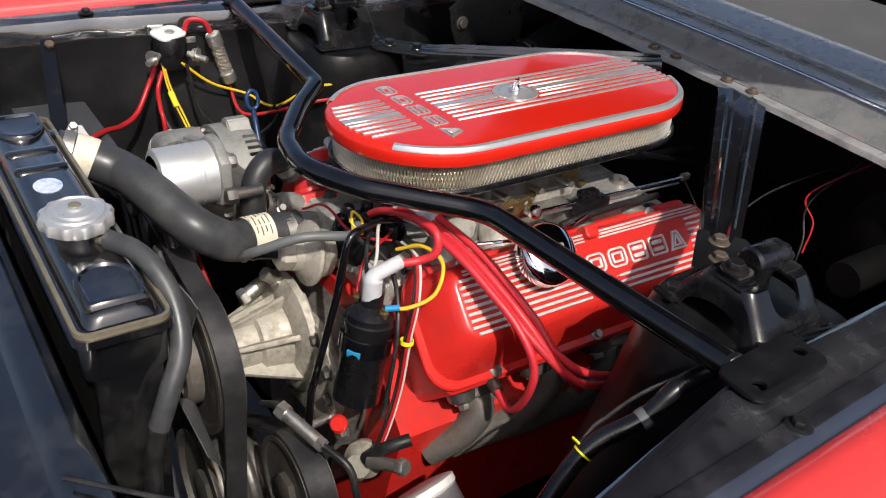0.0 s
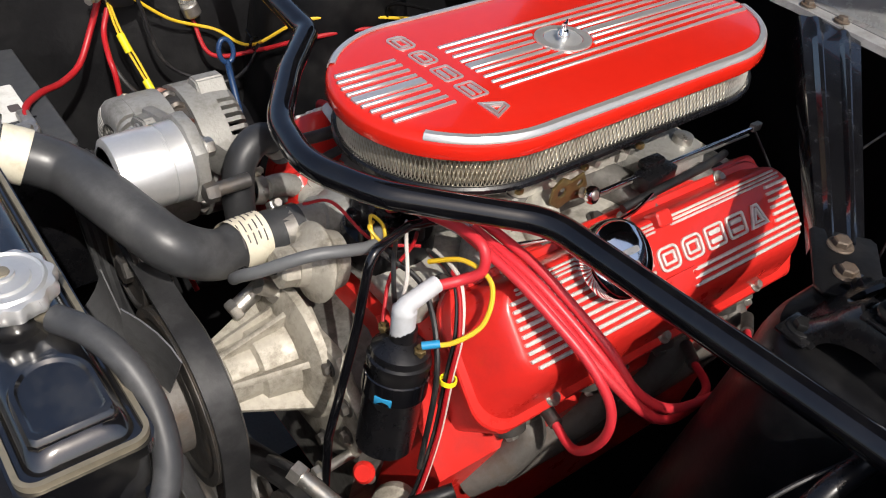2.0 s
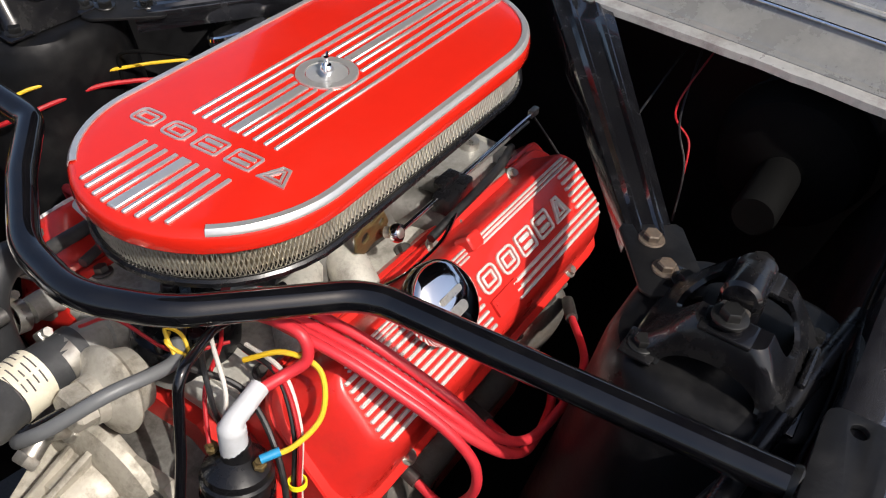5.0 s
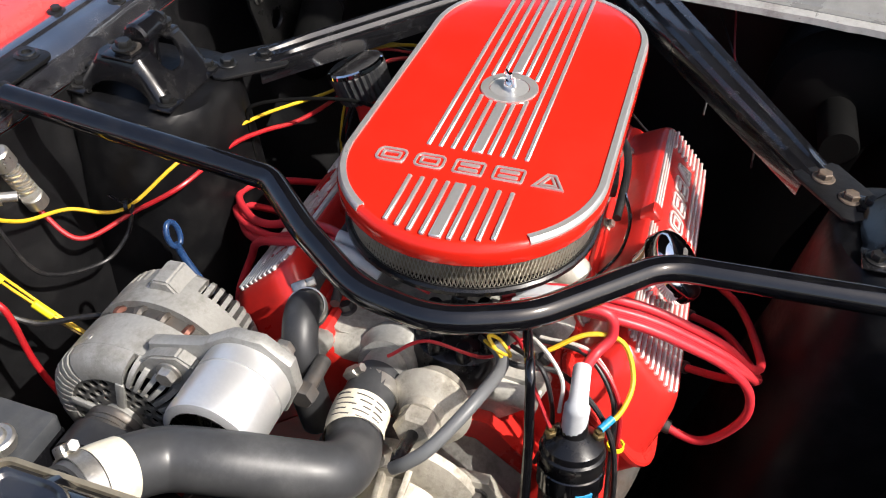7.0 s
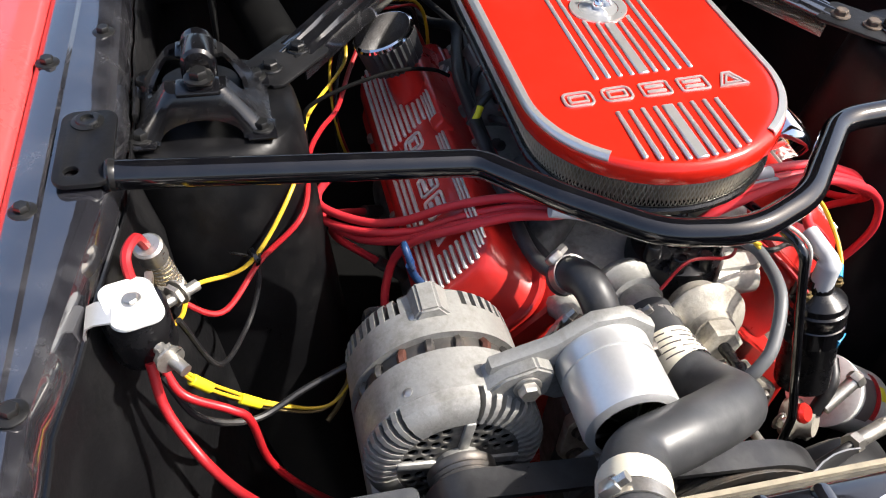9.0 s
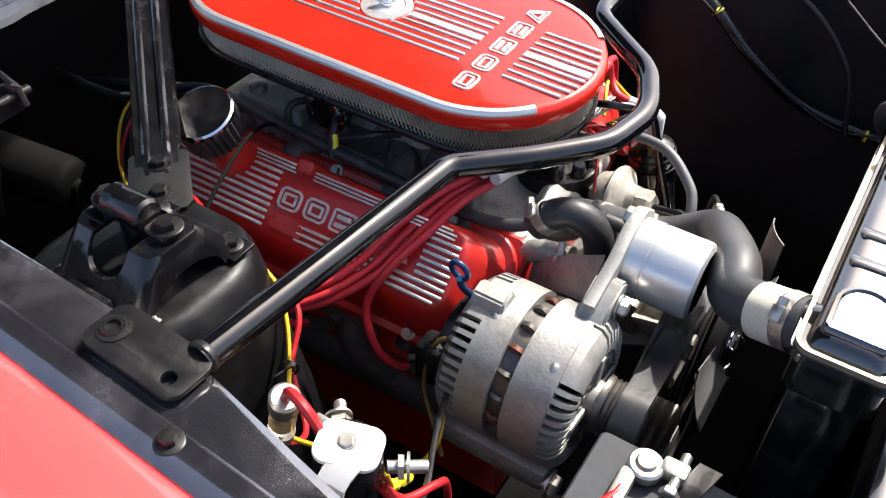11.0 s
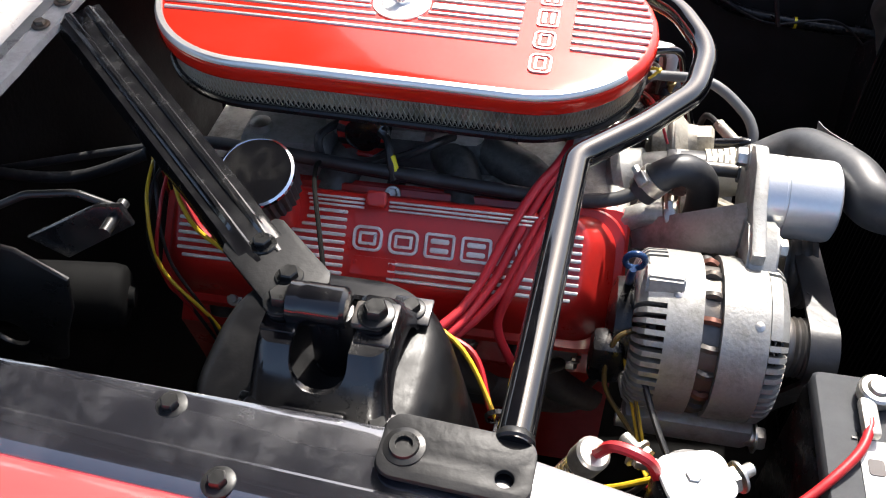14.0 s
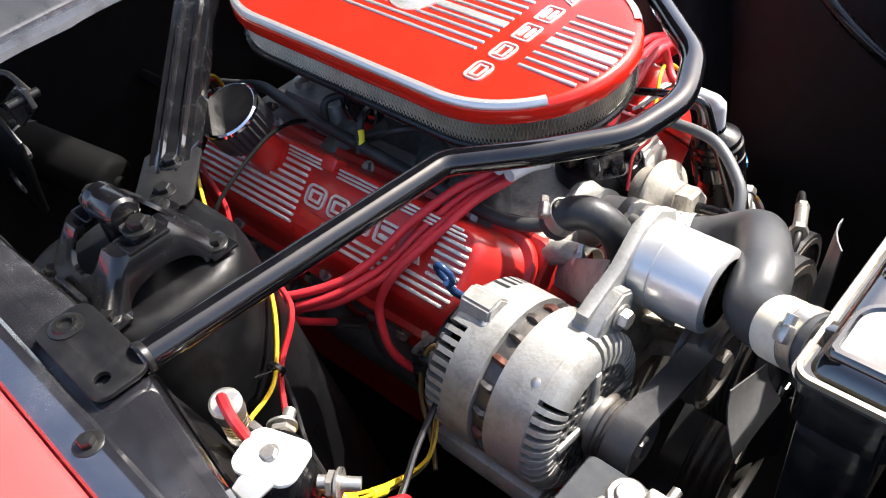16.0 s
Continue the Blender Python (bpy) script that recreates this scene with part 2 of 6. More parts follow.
def lathe(profile, at, axis, n=28, closed=False):
    """profile: (radius, height along the axis) from one end to the other."""
    bm = bmesh.new()
    rings = []
    for r, h in profile:
        if r < 1e-6:
            rings.append([bm.verts.new((0, 0, h))])
        else:
            rings.append([bm.verts.new((r * math.cos(2 * math.pi * k / n), r * math.sin(2 * math.pi * k / n), h)) for k in range(n)])
    pairs = list(zip(rings, rings[1:])) + ([(rings[-1], rings[0])] if closed else [])
    for a, b in pairs:
        for k in range(n):
            q = [a[k % len(a)], a[(k + 1) % len(a)], b[(k + 1) % len(b)], b[k % len(b)]]
            q = list(dict.fromkeys(q))
            if len(q) > 2:
                bm.faces.new(q)
    if not closed:
        for ring in (rings[0], rings[-1]):
            if len(ring) > 2:
                bm.faces.new(ring)
    bmesh.ops.transform(bm, matrix=Matrix.Translation(at) @ frame_of(axis), verts=bm.verts)
    return bm


def rod(a, b, r, n=16, bevel=0.0):
    a, b = Vector(a), Vector(b)
    h = (b - a).length
    e = min(bevel, r * 0.5)
    prof = [(r - e, 0), (r, e), (r, h - e), (r - e, h)] if e else [(r, 0), (r, h)]
    return lathe(prof, a, b - a, n)


def spline(points, steps=8):
    """A smooth line through the points."""
    p = [Vector(q) for q in points]
    p = [2 * p[0] - p[1]] + p + [2 * p[-1] - p[-2]]
    out = []
    for i in range(1, len(p) - 2):
        a, b, c, d = p[i - 1:i + 3]
        for k in range(steps):
            t = k / steps
            out.append(0.5 * ((2 * b) + (c - a) * t + (2 * a - 5 * b + 4 * c - d) * t * t + (3 * b - a - 3 * c + d) * t ** 3))
    return out + [p[-2]]


def tube(points, r, n=10, smooth=True, steps=7, caps=True):
    """A round tube along the points; r is one radius or one for each point of the finished line as a function of 0 to 1."""
    line = spline(points, steps) if smooth else [Vector(q) for q in points]
    bm = bmesh.new()
    rings, up = [], None
    for i, p in enumerate(line):
        d = (line[min(i + 1, len(line) - 1)] - line[max(i - 1, 0)]).normalized()
        if up is None:
            up = d.orthogonal().normalized()
        up = (up - d * up.dot(d)).normalized()
        side = d.cross(up)
        rad = r(i / (len(line) - 1)) if callable(r) else r
        rings.append([bm.verts.new(p + rad * (math.cos(2 * math.pi * k / n) * up + math.sin(2 * math.pi * k / n) * side)) for k in range(n)])
    for a, b in zip(rings, rings[1:]):
        for k in range(n):
            bm.faces.new((a[k], a[(k + 1) % n], b[(k + 1) % n], b[k]))
    if caps:
        bm.faces.new(rings[0])
        bm.faces.new(rings[-1])
    return bm


def bent(points, radius, n=6):
    """A line of straight runs with round bends of that radius at its inner points."""
    p = [Vector(q) for q in points]
    out = [p[0]]
    for i, (a, b, c) in enumerate(zip(p, p[1:], p[2:])):
        rr = radius[i] if isinstance(radius, (list, tuple)) else radius
        u, v = (a - b).normalized(), (c - b).normalized()
        half = u.angle(v) / 2
        cut = min(rr / math.tan(half), 0.48 * (a - b).length, 0.48 * (c - b).length)
        s, e = b + u * cut, b + v * cut
        for k in range(n + 1):
            t = k / n
            out.append(s * (1 - t) ** 2 + b * 2 * t * (1 - t) + e * t * t)
    return out + [p[-1]]


def rrect(lx, ly, r, n=6, cx=0.0, cy=0.0):
    """A rounded rectangle's loop, centred on cx, cy."""
    r = min(r, lx / 2 - 1e-4, ly / 2 - 1e-4)
    out = []
    for qx, qy, a0 in ((1, 1, 0), (-1, 1, 90), (-1, -1, 180), (1, -1, 270)):
        for k in range(n + 1):
            a = radians(a0 + 90 * k / n)
            out.append((cx + qx * (lx / 2 - r) + r * math.cos(a), cy + qy * (ly / 2 - r) + r * math.sin(a)))
    return out


def loft(loops, cap0=True, cap1=True):
    """Loops of equally many 3D points, skinned one to the next."""
    bm = bmesh.new()
    rings = [[bm.verts.new(p) for p in loop] for loop in loops]
    k = len(rings[0])
    for a, b in zip(rings, rings[1:]):
        for i in range(k):
            bm.faces.new((a[i], a[(i + 1) % k], b[(i + 1) % k], b[i]))
    if cap0:
        bm.faces.new(rings[0])
    if cap1:
        bm.faces.new(rings[-1])
    return bm


def at_z(loop, z):
    return [(x, y, z) for x, y in loop]


def plate(outer, holes=(), thick=0.003, bevel=0.0, m=None):
    """A flat plate with holes, in local x, y; its thickness lies round z = 0."""
    cu = bpy.data.curves.new("plate", "CURVE")
    cu.dimensions, cu.fill_mode = "2D", "BOTH"
    cu.extrude, cu.bevel_depth, cu.bevel_resolution = max(thick / 2 - bevel, 1e-5), bevel, 1
    for loop in (outer, *holes):
        s = cu.splines.new("POLY")
        s.points.add(len(loop) - 1)
        s.points.foreach_set("co", [c for p in loop for c in (p[0], p[1], 0, 1)])
        s.use_cyclic_u = True
    ob = bpy.data.objects.new("plate", cu)
    scene.collection.objects.link(ob)
    dg = bpy.context.evaluated_depsgraph_get()
    me = bpy.data.meshes.new_from_object(ob.evaluated_get(dg))
    bpy.data.objects.remove(ob)
    bpy.data.curves.remove(cu)
    bm = bmesh.new()
    bm.from_mesh(me)
    bpy.data.meshes.remove(me)
    bmesh.ops.remove_doubles(bm, verts=bm.verts, dist=1e-6)
    if m is not None:
        bmesh.ops.transform(bm, matrix=m, verts=bm.verts)
    return bm


def cut(body, *tools):
    """The body less the tools."""
    obs = []
    for bm in (body, *tools):
        bmesh.ops.recalc_face_normals(bm, faces=bm.faces)
        me = bpy.data.meshes.new("cut")
        bm.to_mesh(me)
        bm.free()
        ob = bpy.data.objects.new("cut", me)
        scene.collection.objects.link(ob)
        obs.append(ob)
    for t in obs[1:]:
        md = obs[0].modifiers.new("cut", "BOOLEAN")
        md.operation, md.solver, md.object = "DIFFERENCE", "EXACT", t
    dg = bpy.context.evaluated_depsgraph_get()
    me = bpy.data.meshes.new_from_object(obs[0].evaluated_get(dg))
    out = bmesh.new()
    out.from_mesh(me)
    bpy.data.meshes.remove(me)
    for ob in obs:
        old = ob.data
        bpy.data.objects.remove(ob)
        bpy.data.meshes.remove(old)
    return out


def circle(r, cx=0.0, cy=0.0, n=20):
    return [(cx + r * math.cos(2 * math.pi * k / n), cy + r * math.sin(2 * math.pi * k / n)) for k in range(n)]


def hexbolt(at, axis, r=0.007, h=0.006, washer=0.0):
    """A hex head, with a round washer under it when asked for."""
    b = lathe([(r * 0.98, 0), (r, h * 0.12), (r, h * 0.8), (r * 0.86, h)], at, axis, 6)
    if washer:
        b = merge(b, lathe([(washer, -0.0012), (washer, 0.0006), (washer * 0.92, 0.0012)], at, axis, 20))
    return b


def sheet(grid):
    """A surface from rows of points."""
    bm = bmesh.new()
    v = [[bm.verts.new(p) for p in row] for row in grid]
    for a, b in zip(v, v[1:]):
        for k in range(len(a) - 1):
            bm.faces.new((a[k], a[k + 1], b[k + 1], b[k]))
    return bm


def thicken(bm, t):
    """Gives a surface thickness, on the side against its normals."""
    bmesh.ops.recalc_face_normals(bm, faces=bm.faces)
    bm.normal_update()
    faces = bm.faces[:]
    rim = [e for e in bm.edges if e.is_boundary]
    twin = {v: bm.verts.new(v.co - v.normal * t) for v in bm.verts[:]}
    for f in faces:
        bm.faces.new([twin[v] for v in reversed(f.verts)])
    for e in rim:
        a, b = e.verts
        bm.faces.new((a, b, twin[b], twin[a]))
    return bm


# ---- the setting: ground, car shell round the engine bay ----
solo("ground", box((0, 0, -0.05), (60, 60, 0.1)), ASPHALT, "worn grey asphalt ground under the car", "ground", kind="structure")


def apron_z(x):
    return 0.949 + 0.035 * (x + 0.12)


def apron_in(x, side):
    y = 0.466 + 0.04 * min(1, max(0, (-0.16 - x) / 0.22)) + 0.02 * min(1, max(0, (-0.4 - x) / 0.3))
    return y if side > 0 else y + 0.022


EDGE = {1: 0.543, -1: 0.590}


def edge_y(x, side):
    """The seam between apron and fender, drawing in towards the windscreen."""
    x = max(-0.45, x)
    return 0.536 - 0.035 * x if side > 0 else 0.566 - 0.02 * x


def apron(side):
    root = thing("inner_apron", (-0.16, side * 0.5, 0.94), "black painted inner fender apron with dust and scuffs", "panel", "fender aprons", "structure")
    top, wall = [], []
    for i in range(61):
        x = -0.76 + 1.2 * i / 60
        z, y, e = apron_z(x), apron_in(x, side), edge_y(x, side)
        bulge = 0.012 * math.sin(9 * x) + 0.014 * noise.noise((5 * x, side, 1))
        ruck = 0.004 * noise.noise((11 * x, 2, side)) + 0.002 * noise.noise((31 * x, 5, side))
        line = [(e + 0.012, z - 0.03), (e + 0.004, z - 0.004), (e - 0.004, z), (e - 0.022, z), (e - 0.025, z - 0.003), (e - 0.028, z - 0.003),
                ((e + y) / 2 - 0.005, z - 0.002 + ruck), (y + 0.012, z - 0.002 + 0.5 * ruck), (y + 0.004, z - 0.006), (y + 0.4 * ruck, z - 0.016), (y - 0.001 + ruck, z - 0.034)]
        top.append([(x, side * a, b) for a, b in line])
        low = [(y - 0.003 + ruck, z - 0.034), (y - 0.004 + 2 * ruck, z - 0.07), (y - 0.012 + 0.6 * bulge, z - 0.11), (y - 0.018 + bulge + 3 * ruck, z - 0.16), (y - 0.032 + bulge - 3 * ruck, z - 0.22),
               (y - 0.05 + bulge, z - 0.30), (y - 0.10, z - 0.44), (y - 0.13, z - 0.62)]
        wall.append([(x, side * a, b) for a, b in low])
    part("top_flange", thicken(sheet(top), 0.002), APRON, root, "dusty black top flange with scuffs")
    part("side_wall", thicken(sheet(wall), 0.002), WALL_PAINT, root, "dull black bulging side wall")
    return root


def fender(side):
    rows = []
    for i in range(30):
        x = -0.80 + 1.35 * i / 29
        e, z = edge_y(x, side) + 0.006, apron_z(x) + 0.004
        line = [(e, z - 0.03), (e, z - 0.004), (e + 0.004, z + 0.002), (e + 0.02, z + 0.008), (e + 0.06, z + 0.012), (e + 0.12, z + 0.004),
                (e + 0.17, z - 0.03), (e + 0.20, z - 0.10), (e + 0.215, z - 0.25), (e + 0.21, z - 0.45), (e + 0.18, z - 0.62)]
        rows.append([(x, side * a, b) for a, b in line])
    return solo("front_fender", thicken(sheet(rows), 0.002), RED_BODY, "glossy red painted front fender beside the engine bay", "fender", "front fenders", "structure")


def fender_bolt(x, y, side, flat=False):
    z = apron_z(x) - (0.001 if abs(y) > 0.51 else 0.003)
    bm = merge(lathe([(0.0105, 0), (0.0105, 0.0012), (0.0095, 0.0018)], (x, y, z), (0, 0, 1), 22), hexbolt((x, y, z + 0.002), (0, 0, 1), 0.006, 0.005))
    solo("fender_bolt", bm, BLACK_DIRTY, "black painted hex bolt with washer in the apron edge", "bolt", "apron bolts")


for s in (1, -1):
    apron(s)
    fender(s)
for bx, by in ((0.045, 0.484), (-0.004, 0.529), (-0.200, 0.530), (-0.381, 0.518), (0.16, 0.512)):
    fender_bolt(bx, by, 1)
for bx, by in ((0.03, -0.54), (-0.17, -0.555), (0.14, -0.53), (-0.32, -0.555)):
    fender_bolt(bx, by, -1)

# firewall, cowl with its worn front lip, bright trim and the raised hood
fw = sheet([[(0.525 + 0.012 * noise.noise((3 * y, 3 * z, 4)), y, z) for y in [-0.62 + 0.062 * k for k in range(21)]] for z in [0.25 + 0.0685 * k for k in range(11)]])
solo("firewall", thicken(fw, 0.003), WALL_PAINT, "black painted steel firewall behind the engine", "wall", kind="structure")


def cowl_x(y):
    return 0.340 - 0.04 * (y / 0.62) ** 2


def cowl():
    root = thing("cowl_panel", (0.38, 0, 0.93), "grey cowl panel with a worn pale front lip", "cowl panel", kind="structure")
    rows, lip = [], []
    ys = [-0.56 + 0.02 * k for k in range(57)]
    for y in ys:
        x = cowl_x(y)
        rag = 0.004 * noise.noise((18 * y, 0, 3)) + 0.002 * noise.noise((60 * y, 2, 3))
        rows.append([(x + rag, y, 0.946), (x + 0.001 + rag, y, 0.954), (x + 0.02, y, 0.9555)])
        lip.append([(x + 0.019, y, 0.9565), (x + 0.03, y, 0.958), (x + 0.038, y, 0.967), (x + 0.060, y, 0.977), (x + 0.066, y, 0.986), (x + 0.11, y, 0.992), (x + 0.20, y, 1.005)])
    part("lip", thicken(sheet(rows), 0.0015), PALE_EDGE, root, "ragged pale bare-metal lip")
    part("panel", thicken(sheet(lip), 0.002), GREY_PANEL, root)
    part("trim_strip", tube([(cowl_x(y) + 0.064, y, 0.989) for y in ys[::4]], 0.0022, 8), CHROME, root, "thin bright trim strip")
    part("seal_strip", tube([(cowl_x(y) + 0.112, y, 0.997) for y in ys[::4]], 0.0035, 8), PALE_EDGE, root, "pale rubber seal strip")
    for y in (-0.098, -0.052, 0.047, 0.092):
        part("lip_bolt", hexbolt((cowl_x(y) + 0.012, y, 0.9565), (0.05, 0, 1), 0.0062, 0.005, 0.009), RUSTY, root)
    return root


cowl()


def hood():
    root = thing("hood", (0.48, 0, 1.09), "raised red hood with black inner panel", "hood", kind="structure")
    way, out = Vector((-math.cos(radians(60)), 0, math.sin(radians(60)))), Vector((math.sin(radians(60)), 0, math.cos(radians(60))))
    base = Vector((0.48, 0, 1.09))
    inner = [[base + way * l + Vector((0, y, 0)) + out * (0.02 * abs(y) ** 2) for y in [-0.54 + 0.09 * k for k in range(13)]] for l in [0.115 * k for k in range(11)]]
    part("inner_panel", thicken(sheet(inner), 0.002), BLACK_DEEP, root, "dull black inner panel")
    skin = [[p + out * 0.03 for p in row] for row in inner]
    part("outer_skin", thicken(sheet(skin), 0.002), RED_BODY, root, "glossy red outer skin")
    for y in (-0.4, 0.0, 0.4):
        part("brace_rib", box(base + way * 0.58 + Vector((0, y, 0)) - out * 0.008, (1.0, 0.05, 0.016), 0.005, Euler((0, radians(60), 0)).to_matrix().to_4x4()), BLACK_DEEP, root)
    return root


hood()


def hood_hinge(side):
    e = EDGE[side] - 0.075
    root = thing("hood_hinge", (0.24, side * e, 0.93), "black hood hinge with a coiled spring on the apron", "hinge", "hood hinges")
    y = side * e
    part("bracket", box((0.25, y + side * 0.03, 0.935), (0.13, 0.006, 0.075), 0.002), BLACK_PAINT, root)
    coil = [(0.175 + 0.0042 * k * 0.5, y + 0.016 * math.cos(k * 0.9), 0.925 + 0.016 * math.sin(k * 0.9) + 0.0006 * k) for k in range(60)]
    part("spring", tube(coil, 0.0028, 6, False), BLACK_DIRTY, root)
    part("arm", tube(bent([(0.17, y, 0.915), (0.30, y, 0.975), (0.37, y, 1.05), (0.47, y * 0.98, 1.12)], 0.03), 0.007, 8, False), BLACK_PAINT, root)
    return root


def open_hinge():
    """The passenger's hinge: a pressed side plate with a window, a link to its pin and the hooked spring."""
    root = thing("hood_hinge", (0.25, 0.42, 0.90), "black pressed hood hinge plate with hooked spring and pin", "hinge", "hood hinges")
    m = Matrix(((1, 0, 0, 0), (0, 0, -1, 0.388), (0, 1, 0, 0), (0, 0, 0, 1)))
    edge = [(0.172, 0.940), (0.180, 0.905), (0.196, 0.872), (0.208, 0.838), (0.260, 0.820), (0.330, 0.830), (0.335, 0.960), (0.270, 0.975), (0.205, 0.965)]
    part("side_plate", plate(edge, (circle(0.017, 0.248, 0.862),), 0.005, 0.0015, m), BLACK_DIRTY, root)
    part("back_flange", box((0.318, 0.428, 0.895), (0.030, 0.080, 0.100), 0.004), BLACK_DIRTY, root)
    part("link", plate([(0.192, 0.972), (0.168, 0.958), (0.108, 1.000), (0.112, 1.014), (0.128, 1.012)], (), 0.006, 0.002, Matrix.Translation((0, -0.010, 0)) @ m), BLACK_PAINT, root)
    part("pin", rod((0.117, 0.366, 1.006), (0.117, 0.396, 1.006), 0.0042, 14), BLACK_DIRTY, root, "dull dark pin")
    part("pivot_bolt", hexbolt((0.198, 0.384, 0.915), (0, -1, 0), 0.0085, 0.006, 0.012), DARK_STEEL, root)
    part("hook", tube(bent([(0.117, 0.372, 1.006), (0.145, 0.374, 1.018), (0.180, 0.380, 1.016), (0.235, 0.390, 0.990)], 0.02), 0.0028, 10, False), BLACK_DIRTY, root, "spring hook")
    coil = [(0.235 + 0.0018 * k, 0.392 + 0.014 * math.cos(k * 0.9), 0.984 + 0.014 * math.sin(k * 0.9)) for k in range(56)]
    part("spring", tube(coil, 0.0026, 6, False), BLACK_DIRTY, root)
    part("arm", tube(bent([(0.26, 0.395, 0.955), (0.33, 0.41, 0.985), (0.39, 0.44, 1.05), (0.47, 0.455, 1.12)], 0.03), 0.007, 8, False), BLACK_PAINT, root)
    return root


open_hinge()
hood_hinge(-1)


def tower(side):
    """Shock tower: a pressed box that stands proud of the apron, with a rounded top edge."""
    loops = []
    for z, x0, x1, y0, y1, r in ((0.30, -0.20, 0.15, 0.235, 0.52, 0.09), (0.60, -0.170, 0.115, 0.276, 0.50, 0.09), (0.76, -0.140, 0.085, 0.296, 0.49, 0.085), (0.85, -0.124, 0.075, 0.306, 0.488, 0.08),
                                 (0.880, -0.117, 0.068, 0.309, 0.485, 0.075), (0.897, -0.110, 0.064, 0.313, 0.484, 0.068), (0.906, -0.102, 0.058, 0.319, 0.481, 0.058),
                                 (0.909, -0.092, 0.050, 0.328, 0.476, 0.046)):
        y0, y1 = y0 + (0.012 if side < 0 else 0), y1 + (0.02 if side < 0 else 0)
        loops.append([(x, side * y, z) for x, y in rrect(x1 - x0, y1 - y0, r, 7, (x0 + x1) / 2, (y0 + y1) / 2)])
    bm = loft(loops, False, True)
    return solo("shock_tower", bm, TOWER, "dusty black pressed-steel shock tower", "shock tower", "shock towers", "structure")


tower(1)
tower(-1)


def shock_cap(side):
    """Pressed bracket over the damper: arched ends, a cut-out outer wall, two bolted pads and the damper's crossbar."""
    c = Vector((-0.035, side * (0.402 if side > 0 else 0.41), 0.911))
    root = thing("shock_tower_cap", c, "black pressed-steel shock tower cap with two top bolts", "shock cap", "shock tower caps")
    S = Matrix.Translation(c) @ Matrix.Diagonal((1, side, 1, 1))

    outer = loft([at_z(rrect(lx, ly, r, 6), z) for lx, ly, r, z in ((0.104, 0.124, 0.014, 0.0), (0.100, 0.114, 0.014, 0.004), (0.094, 0.076, 0.012, 0.030), (0.090, 0.058, 0.011, 0.042), (0.086, 0.052, 0.010, 0.0455))])
    inner = loft([at_z(rrect(lx, ly, r, 6), z) for lx, ly, r, z in ((0.098, 0.120, 0.012, -0.01), (0.096, 0.110, 0.012, 0.002), (0.088, 0.070, 0.010, 0.028), (0.082, 0.050, 0.009, 0.0415))])
    arch = lathe([(0.036, -0.1), (0.036, 0.1)], (0, 0, 0), (1, 0, 0), 32)
    bmesh.ops.scale(arch, vec=(1, 1, 0.56), verts=arch.verts)
    slot = box((0.0, 0, 0.046), (0.040, 0.2, 0.050), 0.017, None, 5)
    part("shell", cut(outer, inner, arch, slot), BLACK_PAINT, root, "pressed shell with arched ends", S, 32)
    part("side_stamp", box((0.0, 0.056, 0.010), (0.046, 0.006, 0.014), 0.003), BLACK_PAINT, root, m=S)
    for x in (-0.033, 0.032):
        part("pad", box((x, -0.002, 0.0445), (0.026, 0.038, 0.005), 0.0022), BLACK_PAINT, root, m=S)
    for x in (-0.032, 0.034):
        part("top_bolt", hexbolt((x, -0.004, 0.0535), (0, 0, 1), 0.0085, 0.008, 0.013), BLACK_DIRTY, root, m=S)
    part("damper_bar", lathe([(0.006, -0.014), (0.0125, -0.013), (0.0150, -0.010), (0.0152, 0.016), (0.0145, 0.018), (0.0150, 0.020), (0.0148, 0.027), (0.0120, 0.029), (0.006, 0.030)], (0, -0.004, 0.054), (1, 0, 0), 22), BLACK_PAINT, root, "glossy black damper bushing", m=S)
    for x in (-0.027, 0.036):
        part("damper_lug", box((x, -0.004, 0.0500), (0.022 if x < 0 else 0.012, 0.022, 0.007), 0.003), DARK_STEEL, root, "worn steel lug", m=S)
    part("damper_rod", rod((0.0, -0.004, 0.05), (0.0, 0.0, -0.06), 0.016, 18), BLACK_PAINT, root, m=S)
    for x, y in ((-0.044, 0.052), (-0.044, -0.052), (0.042, 0.052), (0.042, -0.052)):
        part("foot", box((x, y, 0.002), (0.030, 0.026, 0.0035), 0.0015), BLACK_PAINT, root, m=S)
        part("foot_bolt", hexbolt((x, y, 0.0045), (0, 0, 1), 0.0068, 0.007, 0.0105), BLACK_DIRTY, root, m=S)
    return root


shock_cap(1)
shock_cap(-1)


